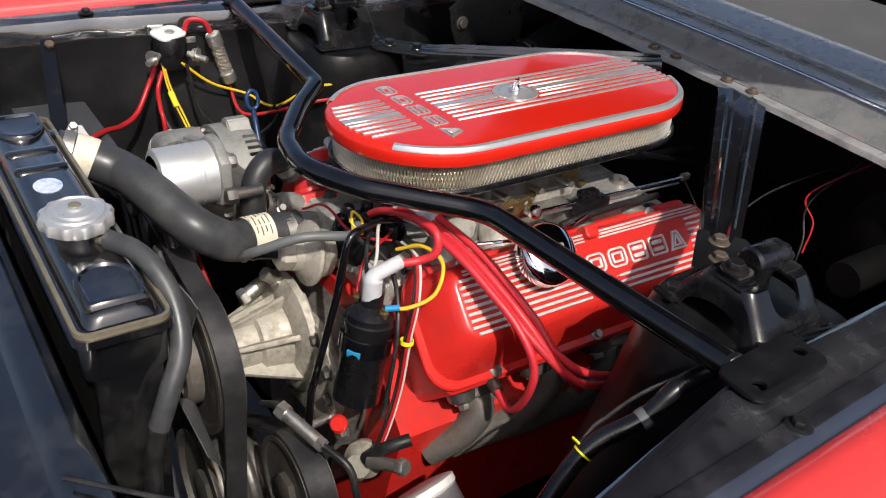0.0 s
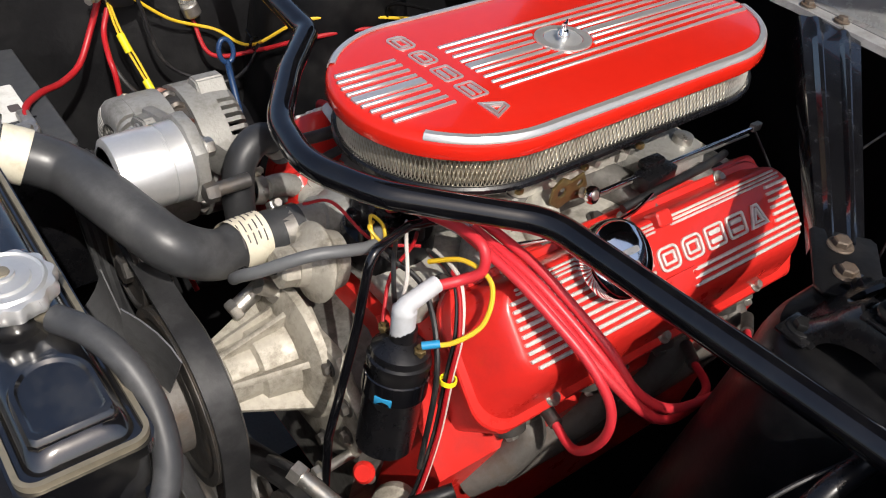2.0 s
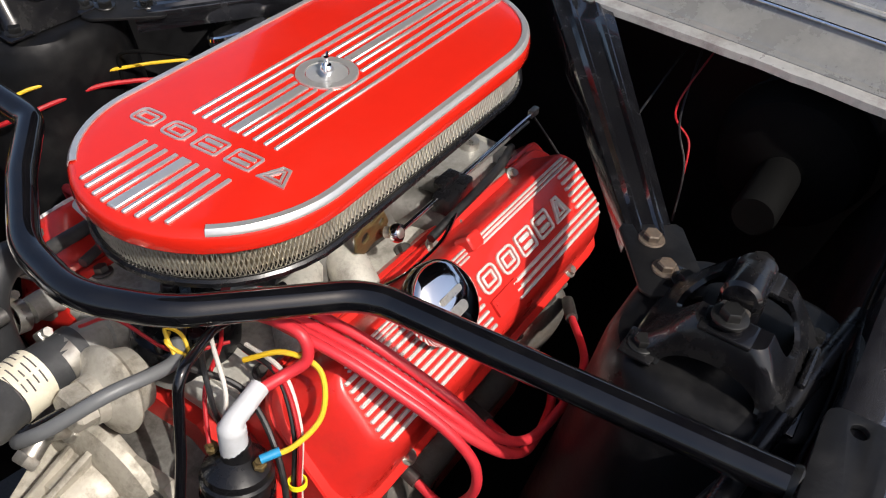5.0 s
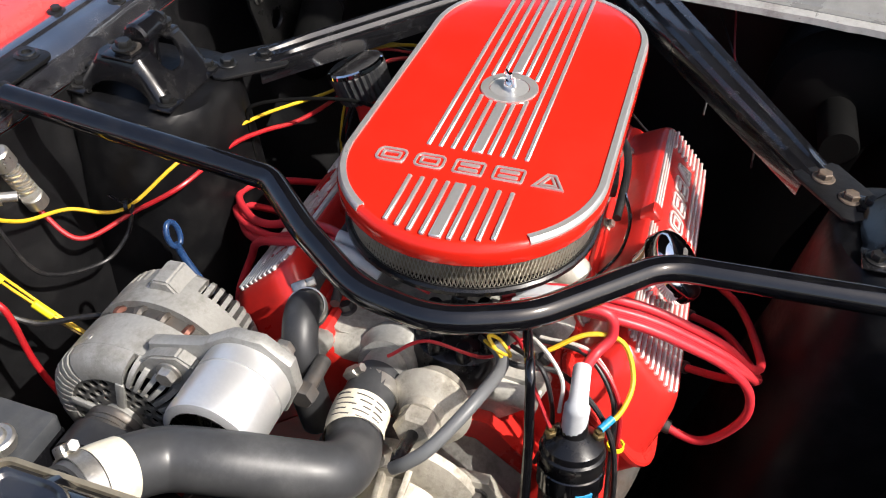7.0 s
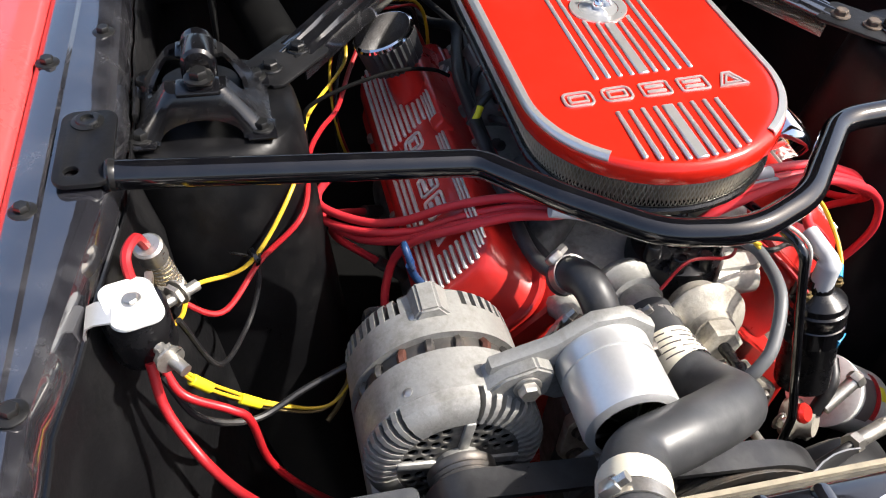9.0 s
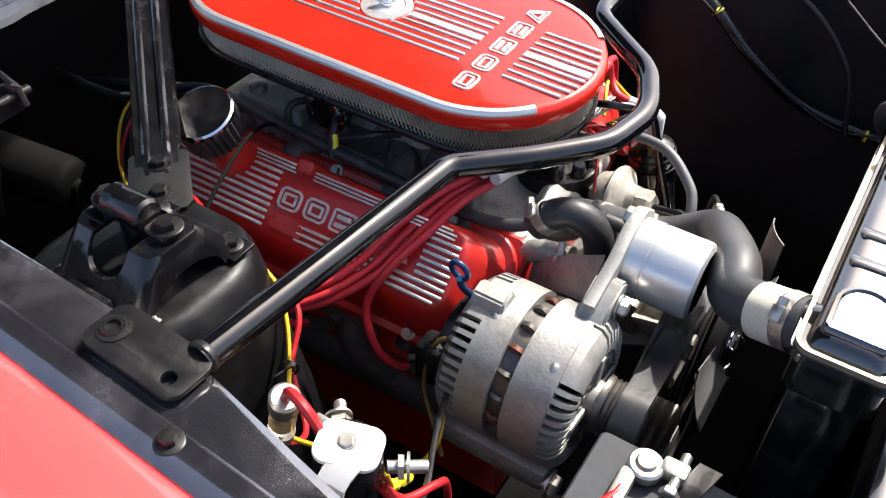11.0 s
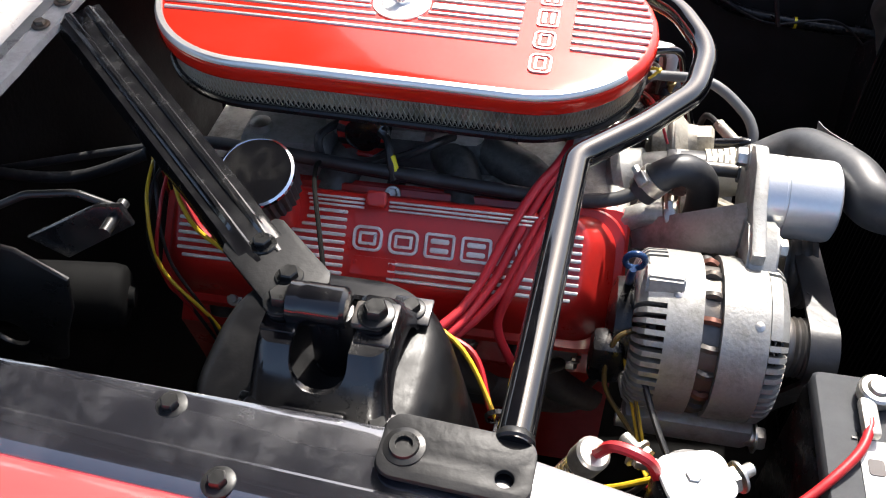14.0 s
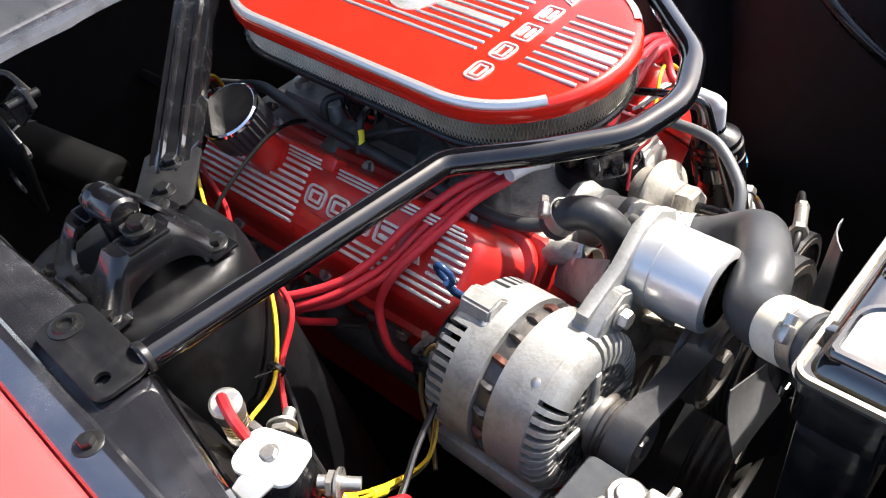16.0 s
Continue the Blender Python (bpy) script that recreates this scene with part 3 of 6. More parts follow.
def export_brace(side):
    """Pressed brace from the tower's top to the cowl, with two long beads in it."""
    a, b = (Vector((0.045, 0.315, 0.912)), Vector((0.331, 0.057, 0.953))) if side > 0 else (Vector((0.045, -0.314, 0.912)), Vector((0.345, -0.088, 0.953)))
    root = thing("export_brace", (a + b) / 2, "black pressed-steel brace bolted from shock tower to cowl", "brace", "cowl braces")
    along = (b - a).normalized()
    across = along.cross(Vector((0, 0, 1))).normalized()
    up = across.cross(along)
    prof = [(-1, -0.022), (-1, -0.004), (-0.93, 0), (-0.62, 0), (-0.5, 0.0035), (-0.36, 0.0035), (-0.25, 0), (0.25, 0), (0.36, 0.0035), (0.5, 0.0035), (0.62, 0), (0.93, 0), (1, -0.004), (1, -0.022)]
    rows = []
    for k in range(16):
        t = k / 15
        w, fade = 0.021 + (0.003 if side > 0 else 0.015) * t, min(1, max(0, (t - 0.08) / 0.12)) * min(1, max(0, (0.97 - t) / 0.08))
        rows.append([a + (b - a) * t + across * (w * p) + up * (h if h < 0 else h * (0.4 + 0.6 * fade) * 1.4) for p, h in prof])
    part("arm", thicken(sheet(rows), 0.0025), BRACE, root, "worn black beaded arm")
    c = Vector((0.036, 0.321, 0.9115)) if side > 0 else Vector((0.022, -0.334, 0.9115))
    m = Matrix(((along.x, across.x, 0, c.x), (along.y, across.y, 0, c.y), (0.0, 0, 1, c.z), (0, 0, 0, 1)))
    outline = [(-0.034, -0.027), (0.040, -0.027), (0.045, -0.023), (0.045, 0.023), (0.040, 0.027), (-0.034, 0.027), (-0.042, 0.021), (-0.042, -0.021)]
    part("end_plate", plate(outline, (), 0.004, 0.001, m), WALL_PAINT, root, "dusty black end plate")
    for p in (((0.058, 0.304), (0.026, 0.334)) if side > 0 else ((0.043, 0.316), (0.015, 0.340))):
        w = Vector((p[0] - 0.004, side * p[1], 0.9135))
        part("plate_washer", lathe([(0.0112, 0), (0.0116, 0.0008), (0.0108, 0.002), (0.008, 0.0022)], w, (0, 0, 1), 22), RUSTY if side < 0 else BLACK_DIRTY, root)
        part("plate_bolt", hexbolt(w + Vector((0, 0, 0.002)), (0, 0, 1), 0.0078, 0.006), RUSTY if side < 0 else BLACK_DIRTY, root)
    return root


export_brace(1)
export_brace(-1)


def crossbar():
    root = thing("strut_tower_bar", (-0.18, 0, 0.937), "glossy black curved tube brace bolted across the engine bay", "brace bar")
    z = 0.937
    line = [(-0.170, 0.472, 0.948), (-0.185, 0.177, 0.934), (-0.238, 0.120, 0.931), (-0.287, 0.052, 0.926), (-0.300, -0.018, 0.928), (-0.272, -0.085, 0.931), (-0.170, -0.178, 0.927), (-0.155, -0.487, 0.942)]
    path = bent(line, [0.03, 0.2, 0.09, 0.09, 0.1, 0.06], 7)
    part("tube", tube(path, 0.0120, 20, False), BLACK_BAR, root)
    for side, (x, y) in ((1, (-0.138, 0.488)), (-1, (-0.137, -0.506))):
        outline = rrect(0.092, 0.042, 0.011, 5)
        m = pose(x, y, 0.9525, 0, -2, -2 if side > 0 else 2)
        part("mounting_plate", plate(outline, (circle(0.0065, 0.033, 0.0), circle(0.0065, -0.030, 0.008 * side)), 0.0045, 0.0008, m), WALL_PAINT, root)
        ex, ey, ez = line[0] if side > 0 else line[-1]
        part("weld", lathe([(0.0118, -0.003), (0.0132, -0.001), (0.0128, 0.002), (0.0118, 0.004)], (ex, ey - side * 0.004, ez), (0.0, -side, 0), 18), BLACK_DIRTY, root, "rough weld bead")
    m = pose(-0.106, 0.488, 0.9555)
    part("nut", merge(lathe([(0.0130, 0), (0.0130, 0.001), (0.0095, 0.002), (0.0088, 0.0035), (0.0055, 0.0035), (0.005, 0.001)], (0, 0, 0), (0, 0, 1), 24)), BLACK_DIRTY, root, "dark flanged nut", m=m)
    return root


crossbar()

# core support across the nose, and black sheets added below as the car's shade
supp = [[(-0.591, y, 0.40), (-0.591, y, 0.866), (-0.594, y, 0.874), (-0.600, y, 0.877), (-0.618, y, 0.876), (-0.624, y, 0.872), (-0.627, y, 0.862), (-0.64, y, 0.858), (-0.70, y, 0.850), (-0.705, y, 0.70), (-0.71, y, 0.25)] for y in [-0.56 + 0.04 * k for k in range(29)]]
solo("radiator_support", thicken(sheet(supp), 0.002), BLACK_GLOSS, "black painted radiator support panel across the nose", "panel", kind="structure")
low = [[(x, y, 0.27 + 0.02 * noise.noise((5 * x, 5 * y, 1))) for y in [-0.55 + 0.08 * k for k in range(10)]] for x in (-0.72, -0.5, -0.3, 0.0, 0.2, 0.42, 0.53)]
solo("underside_shade_sheet", thicken(sheet(low), 0.003), BLACK_DEEP, "black sheet added under the engine as shade", "panel", kind="structure")
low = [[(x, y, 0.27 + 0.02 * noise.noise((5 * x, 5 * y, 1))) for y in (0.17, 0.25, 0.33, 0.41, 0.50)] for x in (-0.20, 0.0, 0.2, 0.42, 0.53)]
solo("underside_shade_sheet", thicken(sheet(low), 0.003), BLACK_DEEP, "black sheet added beside the engine as shade", "panel", kind="structure")


def blower_motor():
    """Round black motor on the firewall behind the passenger's shock tower."""
    a, b = Vector((0.50, 0.400, 0.885)), Vector((0.190, 0.314, 0.832))
    ax = b - a
    h = ax.length
    root = thing("heater_motor", (a + b) / 2, "dull black round heater motor on the firewall", "motor")
    # colour taken to near zero to hold the cowl's shade over the motor
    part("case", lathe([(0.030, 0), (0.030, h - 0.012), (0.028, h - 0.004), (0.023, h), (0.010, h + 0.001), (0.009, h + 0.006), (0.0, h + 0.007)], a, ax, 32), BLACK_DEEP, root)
    part("band", lathe([(0.0302, h * 0.55), (0.0318, h * 0.555), (0.0318, h * 0.60), (0.0302, h * 0.605)], a, ax, 32, True), BLACK_PAINT, root)
    return root


blower_motor()


def brake_booster():
    c = Vector((0.40, -0.365, 0.835))
    root = thing("brake_booster", c, "dull black round brake booster on the firewall", "brake booster")
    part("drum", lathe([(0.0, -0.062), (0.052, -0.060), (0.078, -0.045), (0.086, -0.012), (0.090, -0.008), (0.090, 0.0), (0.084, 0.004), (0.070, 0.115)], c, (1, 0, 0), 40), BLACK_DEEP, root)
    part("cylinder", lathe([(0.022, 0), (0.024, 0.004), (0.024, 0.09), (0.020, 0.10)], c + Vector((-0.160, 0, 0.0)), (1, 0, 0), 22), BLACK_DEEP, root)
    return root


brake_booster()


# ---- the engine ----
def stadium(half, r, n=20):
    """A loop: straight sides along x, round ends; half is the half length over all."""
    c = half - r
    out = []
    for k in range(n + 1):
        a = radians(-90 + 180 * k / n)
        out.append((c + r * math.cos(a), r * math.sin(a)))
    for k in range(n + 1):
        a = radians(90 + 180 * k / n)
        out.append((-c + r * math.cos(a), r * math.sin(a)))
    return out


def ring_mark(w, h, kind, depth, line=0.075, stroke=0.25):
    """A raised outline block of the emblem: a double-lined open frame, some with a bar across."""
    t, k = line * h, stroke * h

    def pair(outer, inner):
        return plate(outer, (inner,), depth, depth * 0.2)

    if kind == "taper":
        def trap(d):
            return [(-w / 2 + 1.6 * d, -h / 2 + d), (-w * 0.15 + 0.7 * d, h / 2 - d), (w * 0.15 - 0.7 * d, h / 2 - d), (w / 2 - 1.6 * d, -h / 2 + d)]
        return merge(pair(trap(0), trap(t)), pair(trap(k * 0.75), trap(k * 0.75 + t * 0.8)))
    r = 0.3 * h if kind == "round" else 0.14 * h

    def rr(d, cy=0.0, hh=h):
        return rrect(w - 2 * d, hh - 2 * d, max(r - d, 0.05 * h), 4, 0, cy)
    out = [pair(rr(0), rr(t))]
    if kind == "bar":
        hh = (h - 3 * k) / 2
        for s in (1, -1):
            cy = s * (hh + k) / 2
            out.append(pair(rrect(w - 2 * k, hh + 0.001, 0.06 * h, 3, 0, cy), rrect(w - 2 * k - 2 * t, max(hh + 0.001 - 2 * t, 0.0006), 0.04 * h, 3, 0, cy)))
    else:
        out.append(pair(rr(k), rr(k + t)))
    return merge(*out)


MARKS = ("round", "round", "bar", "bar", "taper")
LID = pose(0.005, 0.004, 0.962, -3.0, -0.9, 0)   # the lid sits a little askew
HALF, RAD = 0.254, 0.1228


def air_cleaner():
    root = thing("air_cleaner", (0, 0, 0.86), "oval air cleaner with ribbed red lid and wire-covered filter", "air cleaner")
    loops = [at_z(stadium(HALF - d, RAD - d), z) for d, z in ((0.004, -0.020), (0.001, -0.020), (0, -0.018), (0, -0.0075), (0.0012, -0.004), (0.004, -0.0012), (0.008, 0), (0.02, 0.0004), (0.06, 0.0012))]
    lid = part("lid", loft(loops), RED_LID, root, "glossy red oval lid", LID, 30)
    # bright edge band, open across the front end
    c, bands = HALF - RAD, []
    arc = [(-c - (RAD - 0.006) * math.cos(radians(a)), (RAD - 0.006) * math.sin(radians(a))) for a in range(38, 91, 4)]
    arc += [(c + (RAD - 0.006) * math.sin(radians(a)), (RAD - 0.006) * math.cos(radians(a))) for a in range(0, 75, 4)]
    for s in (1, -1):
        rows = []
        for k, (x, y) in enumerate(arc):
            px, py = (x - max(-c, min(c, x))), y
            n = Vector((px, py, 0)).normalized()
            rows.append([(x + n.x * o, s * (y + n.y * o), z) for o, z in ((-0.0034, -0.0006), (-0.0030, 0.0016), (0.0022, 0.0014), (0.0046, -0.0014), (0.0050, -0.0040))])
        part("edge_band", thicken(sheet(rows), 0.001), SILVER, lid, "bare aluminium edge band", LID)
    # raised ribs, in one panel behind the emblem and one ahead of it
    for k in range(-4, 5):
        y, w = k * 0.0115, 0.0042 if k else 0.0105
        end = c + math.sqrt((RAD - 0.012) ** 2 - y * y)
        gap = math.sqrt(max(0, 0.031 ** 2 - y * y)) if abs(y) < 0.031 else 0
        runs = [(-0.121, -gap), (gap, end)] if gap else [(-0.121, end)]
        runs.append((-end - 0.004, -0.171))
        for x0, x1 in runs:
            part("rib", box(((x0 + x1) / 2, y, 0.0012), (x1 - x0, w, 0.0036), 0.0009, None, 1), SILVER, lid, "", LID)
    for k, kind in enumerate(MARKS):
        part("emblem_mark", ring_mark(0.0275, 0.0205, kind, 0.0022), SILVER, lid, "", LID @ pose(-0.146, 0.0725 - 0.0362 * k, 0.0014, 0, 0, -90))
    part("stud_ring", lathe([(0.020, 0.0004), (0.0205, 0.003), (0.029, 0.003), (0.0295, 0.0004)], (0, 0, 0), (0, 0, 1), 36, True), SILVER, lid, "", LID)
    part("washer", lathe([(0.0195, 0.0010), (0.0195, 0.0024), (0.014, 0.0032), (0.004, 0.0040)], (0, 0, 0), (0, 0, 1), 30), BRIGHT_ALU, root, "domed bright washer", LID)
    wing = merge(lathe([(0.0065, 0.003), (0.0065, 0.007), (0.0045, 0.0105), (0.003, 0.011)], (0, 0, 0), (0, 0, 1), 14),
                 box((0.0085, 0, 0.0115), (0.011, 0.0028, 0.010), 0.0012, pose(0, 0, 0, 0, -28)), box((-0.0085, 0, 0.0115), (0.011, 0.0028, 0.010), 0.0012, pose(0, 0, 0, 0, 28)),
                 rod((0, 0, 0.009), (0, 0, 0.018), 0.0024, 10))
    part("wing_nut", wing, CHROME, root, "bright wing nut", LID @ pose(0, 0, 0, 0, 0, 35))
    # pleated element behind a wire mesh
    top, bot = -0.020, -0.052
    loop = stadium(HALF - 0.010, RAD - 0.010, 90)
    pts, acc = [], 0.0
    dense = []
    for (x0, y0), (x1, y1) in zip(loop, loop[1:] + loop[:1]):
        d = math.hypot(x1 - x0, y1 - y0)
        m = max(1, round(d / 0.0026))
        dense += [(x0 + (x1 - x0) * k / m, y0 + (y1 - y0) * k / m) for k in range(m)]
    total = len(dense)
    count = 2 * (total // 2)

    def outward(i):
        x, y = dense[i % total]
        return Vector((x, y, 0)), Vector((x - max(-c, min(c, x)), y, 0)).normalized()

    rows = [[], []]
    for i in range(count):
        p, n = outward(i)
        q = p - n * (0.0026 + (0.006 if i % 2 else 0.0))
        rows[0].append((q.x, q.y, top))
        rows[1].append((q.x, q.y, bot))
    part("pleats", sheet([r + [r[0]] for r in rows]), FILTER_PAPER, root, "dusty pale pleated filter element", LID, 20)
    bm = bmesh.new()
    levels = 5
    step = 2
    h = (top - bot) / levels
    for i in range(0, count, step):
        for j in range(levels):
            i0 = i + (j % 2)
            for di in (1, -1):
                p0, n0 = outward(i0)
                p1, n1 = outward(i0 + di * step // 2)
                a = p0 + Vector((0, 0, bot + h * j))
                b = p1 + Vector((0, 0, bot + h * (j + 1)))
                d = (b - a).normalized()
                s = d.cross(n0).normalized() * 0.00046
                o = n0 * 0.0005
                q = [bm.verts.new(v) for v in (a - s - o, a + s - o, a + o, b - s - o, b + s - o, b + o)]
                bm.faces.new((q[0], q[2], q[5], q[3]))
                bm.faces.new((q[2], q[1], q[4], q[5]))
                bm.faces.new((q[1], q[0], q[3], q[4]))
    part("wire_mesh", bm, WIRE, root, "expanded wire mesh round the filter", LID, 80, "stuff")
    for z, nm in ((top - 0.001, "upper_band"), (bot + 0.0, "lower_band")):
        part(nm, loft([at_z(stadium(HALF - 0.0085, RAD - 0.0085), z - 0.002), at_z(stadium(HALF - 0.0085, RAD - 0.0085), z + 0.002)], False, False), WIRE, root, "", LID)
    base = [at_z(stadium(HALF - d, RAD - d), z) for d, z in ((0.012, bot + 0.001), (0.006, bot + 0.002), (0.004, bot), (0.004, bot - 0.004), (0.010, bot - 0.009), (0.045, bot - 0.013), (0.06, bot - 0.020))]
    part("base_pan", loft(base), BLACK_PLASTIC, root, "black base pan", LID)
    return root


air_cleaner()

A45 = math.sqrt(0.5)


def bank(side):
    """Matrix of a valve cover: u along the engine, v outward and down, n off the head."""
    u = Vector((side, 0, 0))
    v = Vector((0, side * A45, -A45))
    n = Vector((0, side * A45, A45))
    o = Vector((-0.011, 0.1604, 0.762)) if side > 0 else Vector((0.022, -0.1604, 0.767))   # the banks are staggered
    m = Matrix.Identity(4)
    for i in range(3):
        m[i][0], m[i][1], m[i][2], m[i][3] = u[i], v[i], n[i], o[i]
    return ENG @ m


MID = 0.012   # the covers' middle along their own length


def valve_cover(side):
    m = bank(side)
    label = ("red finned valve cover with chrome oil filler cap, sunlit" if side < 0 else "red finned valve cover with black breather filter")
    root = thing("valve_cover", m.translation, label, "valve cover", "valve covers")
    part("flange", loft([at_z(rrect(0.484 - d, 0.142 - d, 0.036, 8, MID), z) for d, z in ((0.004, 0), (0, 0.002), (0, 0.007), (0.003, 0.0088))]), RED_ENGINE, root, "", m)
    loops = []
    for z, lx, v0, v1, r in ((0.0085, 0.466, -0.063, 0.062, 0.034), (0.012, 0.462, -0.062, 0.060, 0.034), (0.030, 0.446, -0.0615, 0.050, 0.032), (0.046, 0.428, -0.061, 0.040, 0.030),
                             (0.0535, 0.418, -0.060, 0.033, 0.028), (0.0575, 0.411, -0.058, 0.0285, 0.026), (0.059, 0.403, -0.055, 0.023, 0.022)):
        loops.append(at_z(rrect(lx, v1 - v0, r, 8, MID, (v0 + v1) / 2), z))
    body = part("body", loft(loops), RED_ENGINE, root, "", m)
    if side > 0:
        part("front_bolt", hexbolt((-0.216, 0.142, 0.781), (-0.5, 0.35, 0.8), 0.0065, 0.006, 0.010), STEEL, root, "bright front bolt")
    rows = [(-0.0545, 0.0024), (-0.0505, 0.0024), (-0.0465, 0.0024)] + [(-0.0405 + 0.0075 * i, 0.0036) for i in range(9)]
    for i, (v, w) in enumerate(rows):
        inset = 0.006 if i in (0, 11) else 0.0
        if i < 3:
            runs = [(-0.178 + inset, 0.0), (0.024, 0.203 - inset)]
        elif i < 9:
            runs = [(0.040, 0.212), (-0.188, -0.150)]
        else:
            runs = [(0.040, 0.212 - inset), (-0.188 + inset, -0.005)]
        for a, b in runs:
            half = math.sqrt(0.026 ** 2 - (v + 0.042) ** 2) if abs(v + 0.042) < 0.026 and a < 0.105 < b else 0
            for p, q in ([(a, 0.105 - half), (0.105 + half, b)] if half else [(a, b)]):
                if q - p > 0.006:
                    part("fin", box(((p + q) / 2, v, 0.0595), (q - p, w, 0.0055), 0.0009, None, 1), FIN_ALU, body, "", m)
    for k, kind in enumerate(MARKS):
        part("emblem_mark", ring_mark(0.0285, 0.0235, kind, 0.003), FIN_ALU, body, "", m @ pose(0.0175 - 0.0355 * k, -0.0175, 0.0605, 0, 0, 180))
    part("emblem_plate", loft([at_z(rrect(0.045, 0.018, 0.002, 2, 0.0095, 0.009), z) for z in (0.056, 0.0622)]), RED_ENGINE, body, "", m)
    for u in (-0.008, 0.027):
        part("rivet", lathe([(0.0022, 0), (0.0018, 0.001), (0, 0.0014)], (u, 0.006, 0.062), (0, 0, 1), 10), RED_ENGINE, body, "", m)
    part("boss", loft([at_z(rrect(0.020 - d, 0.016 - d, 0.004, 3, 0.012, -0.056), z) for d, z in ((0, 0.05), (0, 0.0665), (0.003, 0.068))]), RED_ENGINE, body, "", m)
    for u, v in ((0.167, 0.063), (0.009, 0.063), (-0.148, 0.063), (0.167, -0.0645), (0.009, -0.0645), (-0.148, -0.0645)):
        part("cover_bolt", hexbolt((u, v, 0.0095), (0, 0, 1), 0.0056, 0.006, 0.0085), STEEL, root, "", m)
    return root


valve_cover(1)
valve_cover(-1)


def oil_cap():
    m = bank(-1) @ pose(0.105, -0.042, 0.057)
    root = thing("oil_filler_cap", m.translation, "chrome push-in oil filler cap on the red valve cover", "oil cap")
    skirt = []
    for z, r in ((0.000, 0.026), (0.010, 0.029), (0.020, 0.034)):
        skirt.append([(r * (1 + 0.018 * (k % 2)) * math.cos(2 * math.pi * k / 60), r * (1 + 0.018 * (k % 2)) * math.sin(2 * math.pi * k / 60), z) for k in range(60)])
    part("skirt", loft(skirt), CHROME, root, "fluted chrome skirt", m, 20)
    part("dome", lathe([(0.034, 0.019), (0.0365, 0.021), (0.037, 0.025), (0.037, 0.033), (0.0355, 0.038), (0.031, 0.0415), (0.022, 0.0435), (0.010, 0.0443), (0, 0.0445)], (0, 0, 0), (0, 0, 1), 40), CHROME, root, "domed chrome top", m)
    part("oval_badge", loft([at_z(rrect(0.022, 0.010, 0.005, 5, 0.0, 0.010), z) for z in (0.0425, 0.0446)]), STEEL, root, "small engraved oval", m)
    part("engraved_bar", loft([at_z(rrect(0.030, 0.006, 0.003, 4, 0.0, -0.004), z) for z in (0.0425, 0.0449)]), STEEL, root, "engraved bar", m)
    return root


oil_cap()


def breather():
    m = Matrix.Translation((0.096, 0.184, 0.843)) @ frame_of((0.0, 0.38, 0.92))
    root = thing("breather_filter", m.translation, "black pleated breather filter with glossy top and chrome rim", "breather filter")
    part("stub", lathe([(0.022, -0.03), (0.021, 0.0), (0.0195, 0.010), (0.0195, 0.026)], (0, 0, 0), (0, 0, 1), 26), RED_ENGINE, root, "red painted filler stub", m)
    pl = []
    for z, r in ((0.024, 0.029), (0.027, 0.032), (0.058, 0.0335), (0.061, 0.032)):
        pl.append([((r + (0.0016 if k % 2 else -0.0012)) * math.cos(2 * math.pi * k / 56), (r + (0.0016 if k % 2 else -0.0012)) * math.sin(2 * math.pi * k / 56), z) for k in range(56)])
    part("filter", loft(pl), RUBBER, root, "black pleated side", m, 15)
    # reflective top coloured black to stand for the dark hood mirrored in it
    part("top", lathe([(0.0335, 0.059), (0.0345, 0.061), (0.0345, 0.064), (0.0325, 0.066), (0.0, 0.0668)], (0, 0, 0), (0, 0, 1), 40), BLACK_GLOSS, root, "flat mirror-like top, hood's dark reflection in its colour", m)
    part("rim", lathe([(0.0335, 0.0605), (0.0352, 0.0608), (0.0352, 0.0648), (0.0330, 0.0664), (0.0322, 0.0660)], (0, 0, 0), (0, 0, 1), 40), CHROME, root, "thin chrome rim", m)
    return root


breather()


def cylinder_head(side):
    m = bank(side)
    root = thing("cylinder_head", m.translation, "red painted cylinder head with dark oily ports", "cylinder head", "cylinder heads")
    part("casting", loft([at_z(rrect(0.465 - d, 0.150 - d, 0.012, 3, 0, 0.0), z) for d, z in ((0.0, -0.085), (0.0, -0.004), (0.006, -0.0005))]), RED_ENGINE, root, "", m)
    for k in range(4):
        u = -0.165 + 0.11 * k
        part("plug_boss", lathe([(0.018, 0), (0.016, 0.012), (0.012, 0.014)], (u + 0.03, 0.074, -0.035), (0, 1, -0.2), 16), DARK_STEEL, root, "", m)
        part("port_flange", box((u, 0.079, -0.055), (0.062, 0.012, 0.042), 0.004), DARK_STEEL, root, "", m)
        part("port_bolt", hexbolt((u - 0.026, 0.085, -0.048), (0, 1, 0), 0.007, 0.007, 0.009), STEEL, root, "", m)
    return root


cylinder_head(1)
cylinder_head(-1)


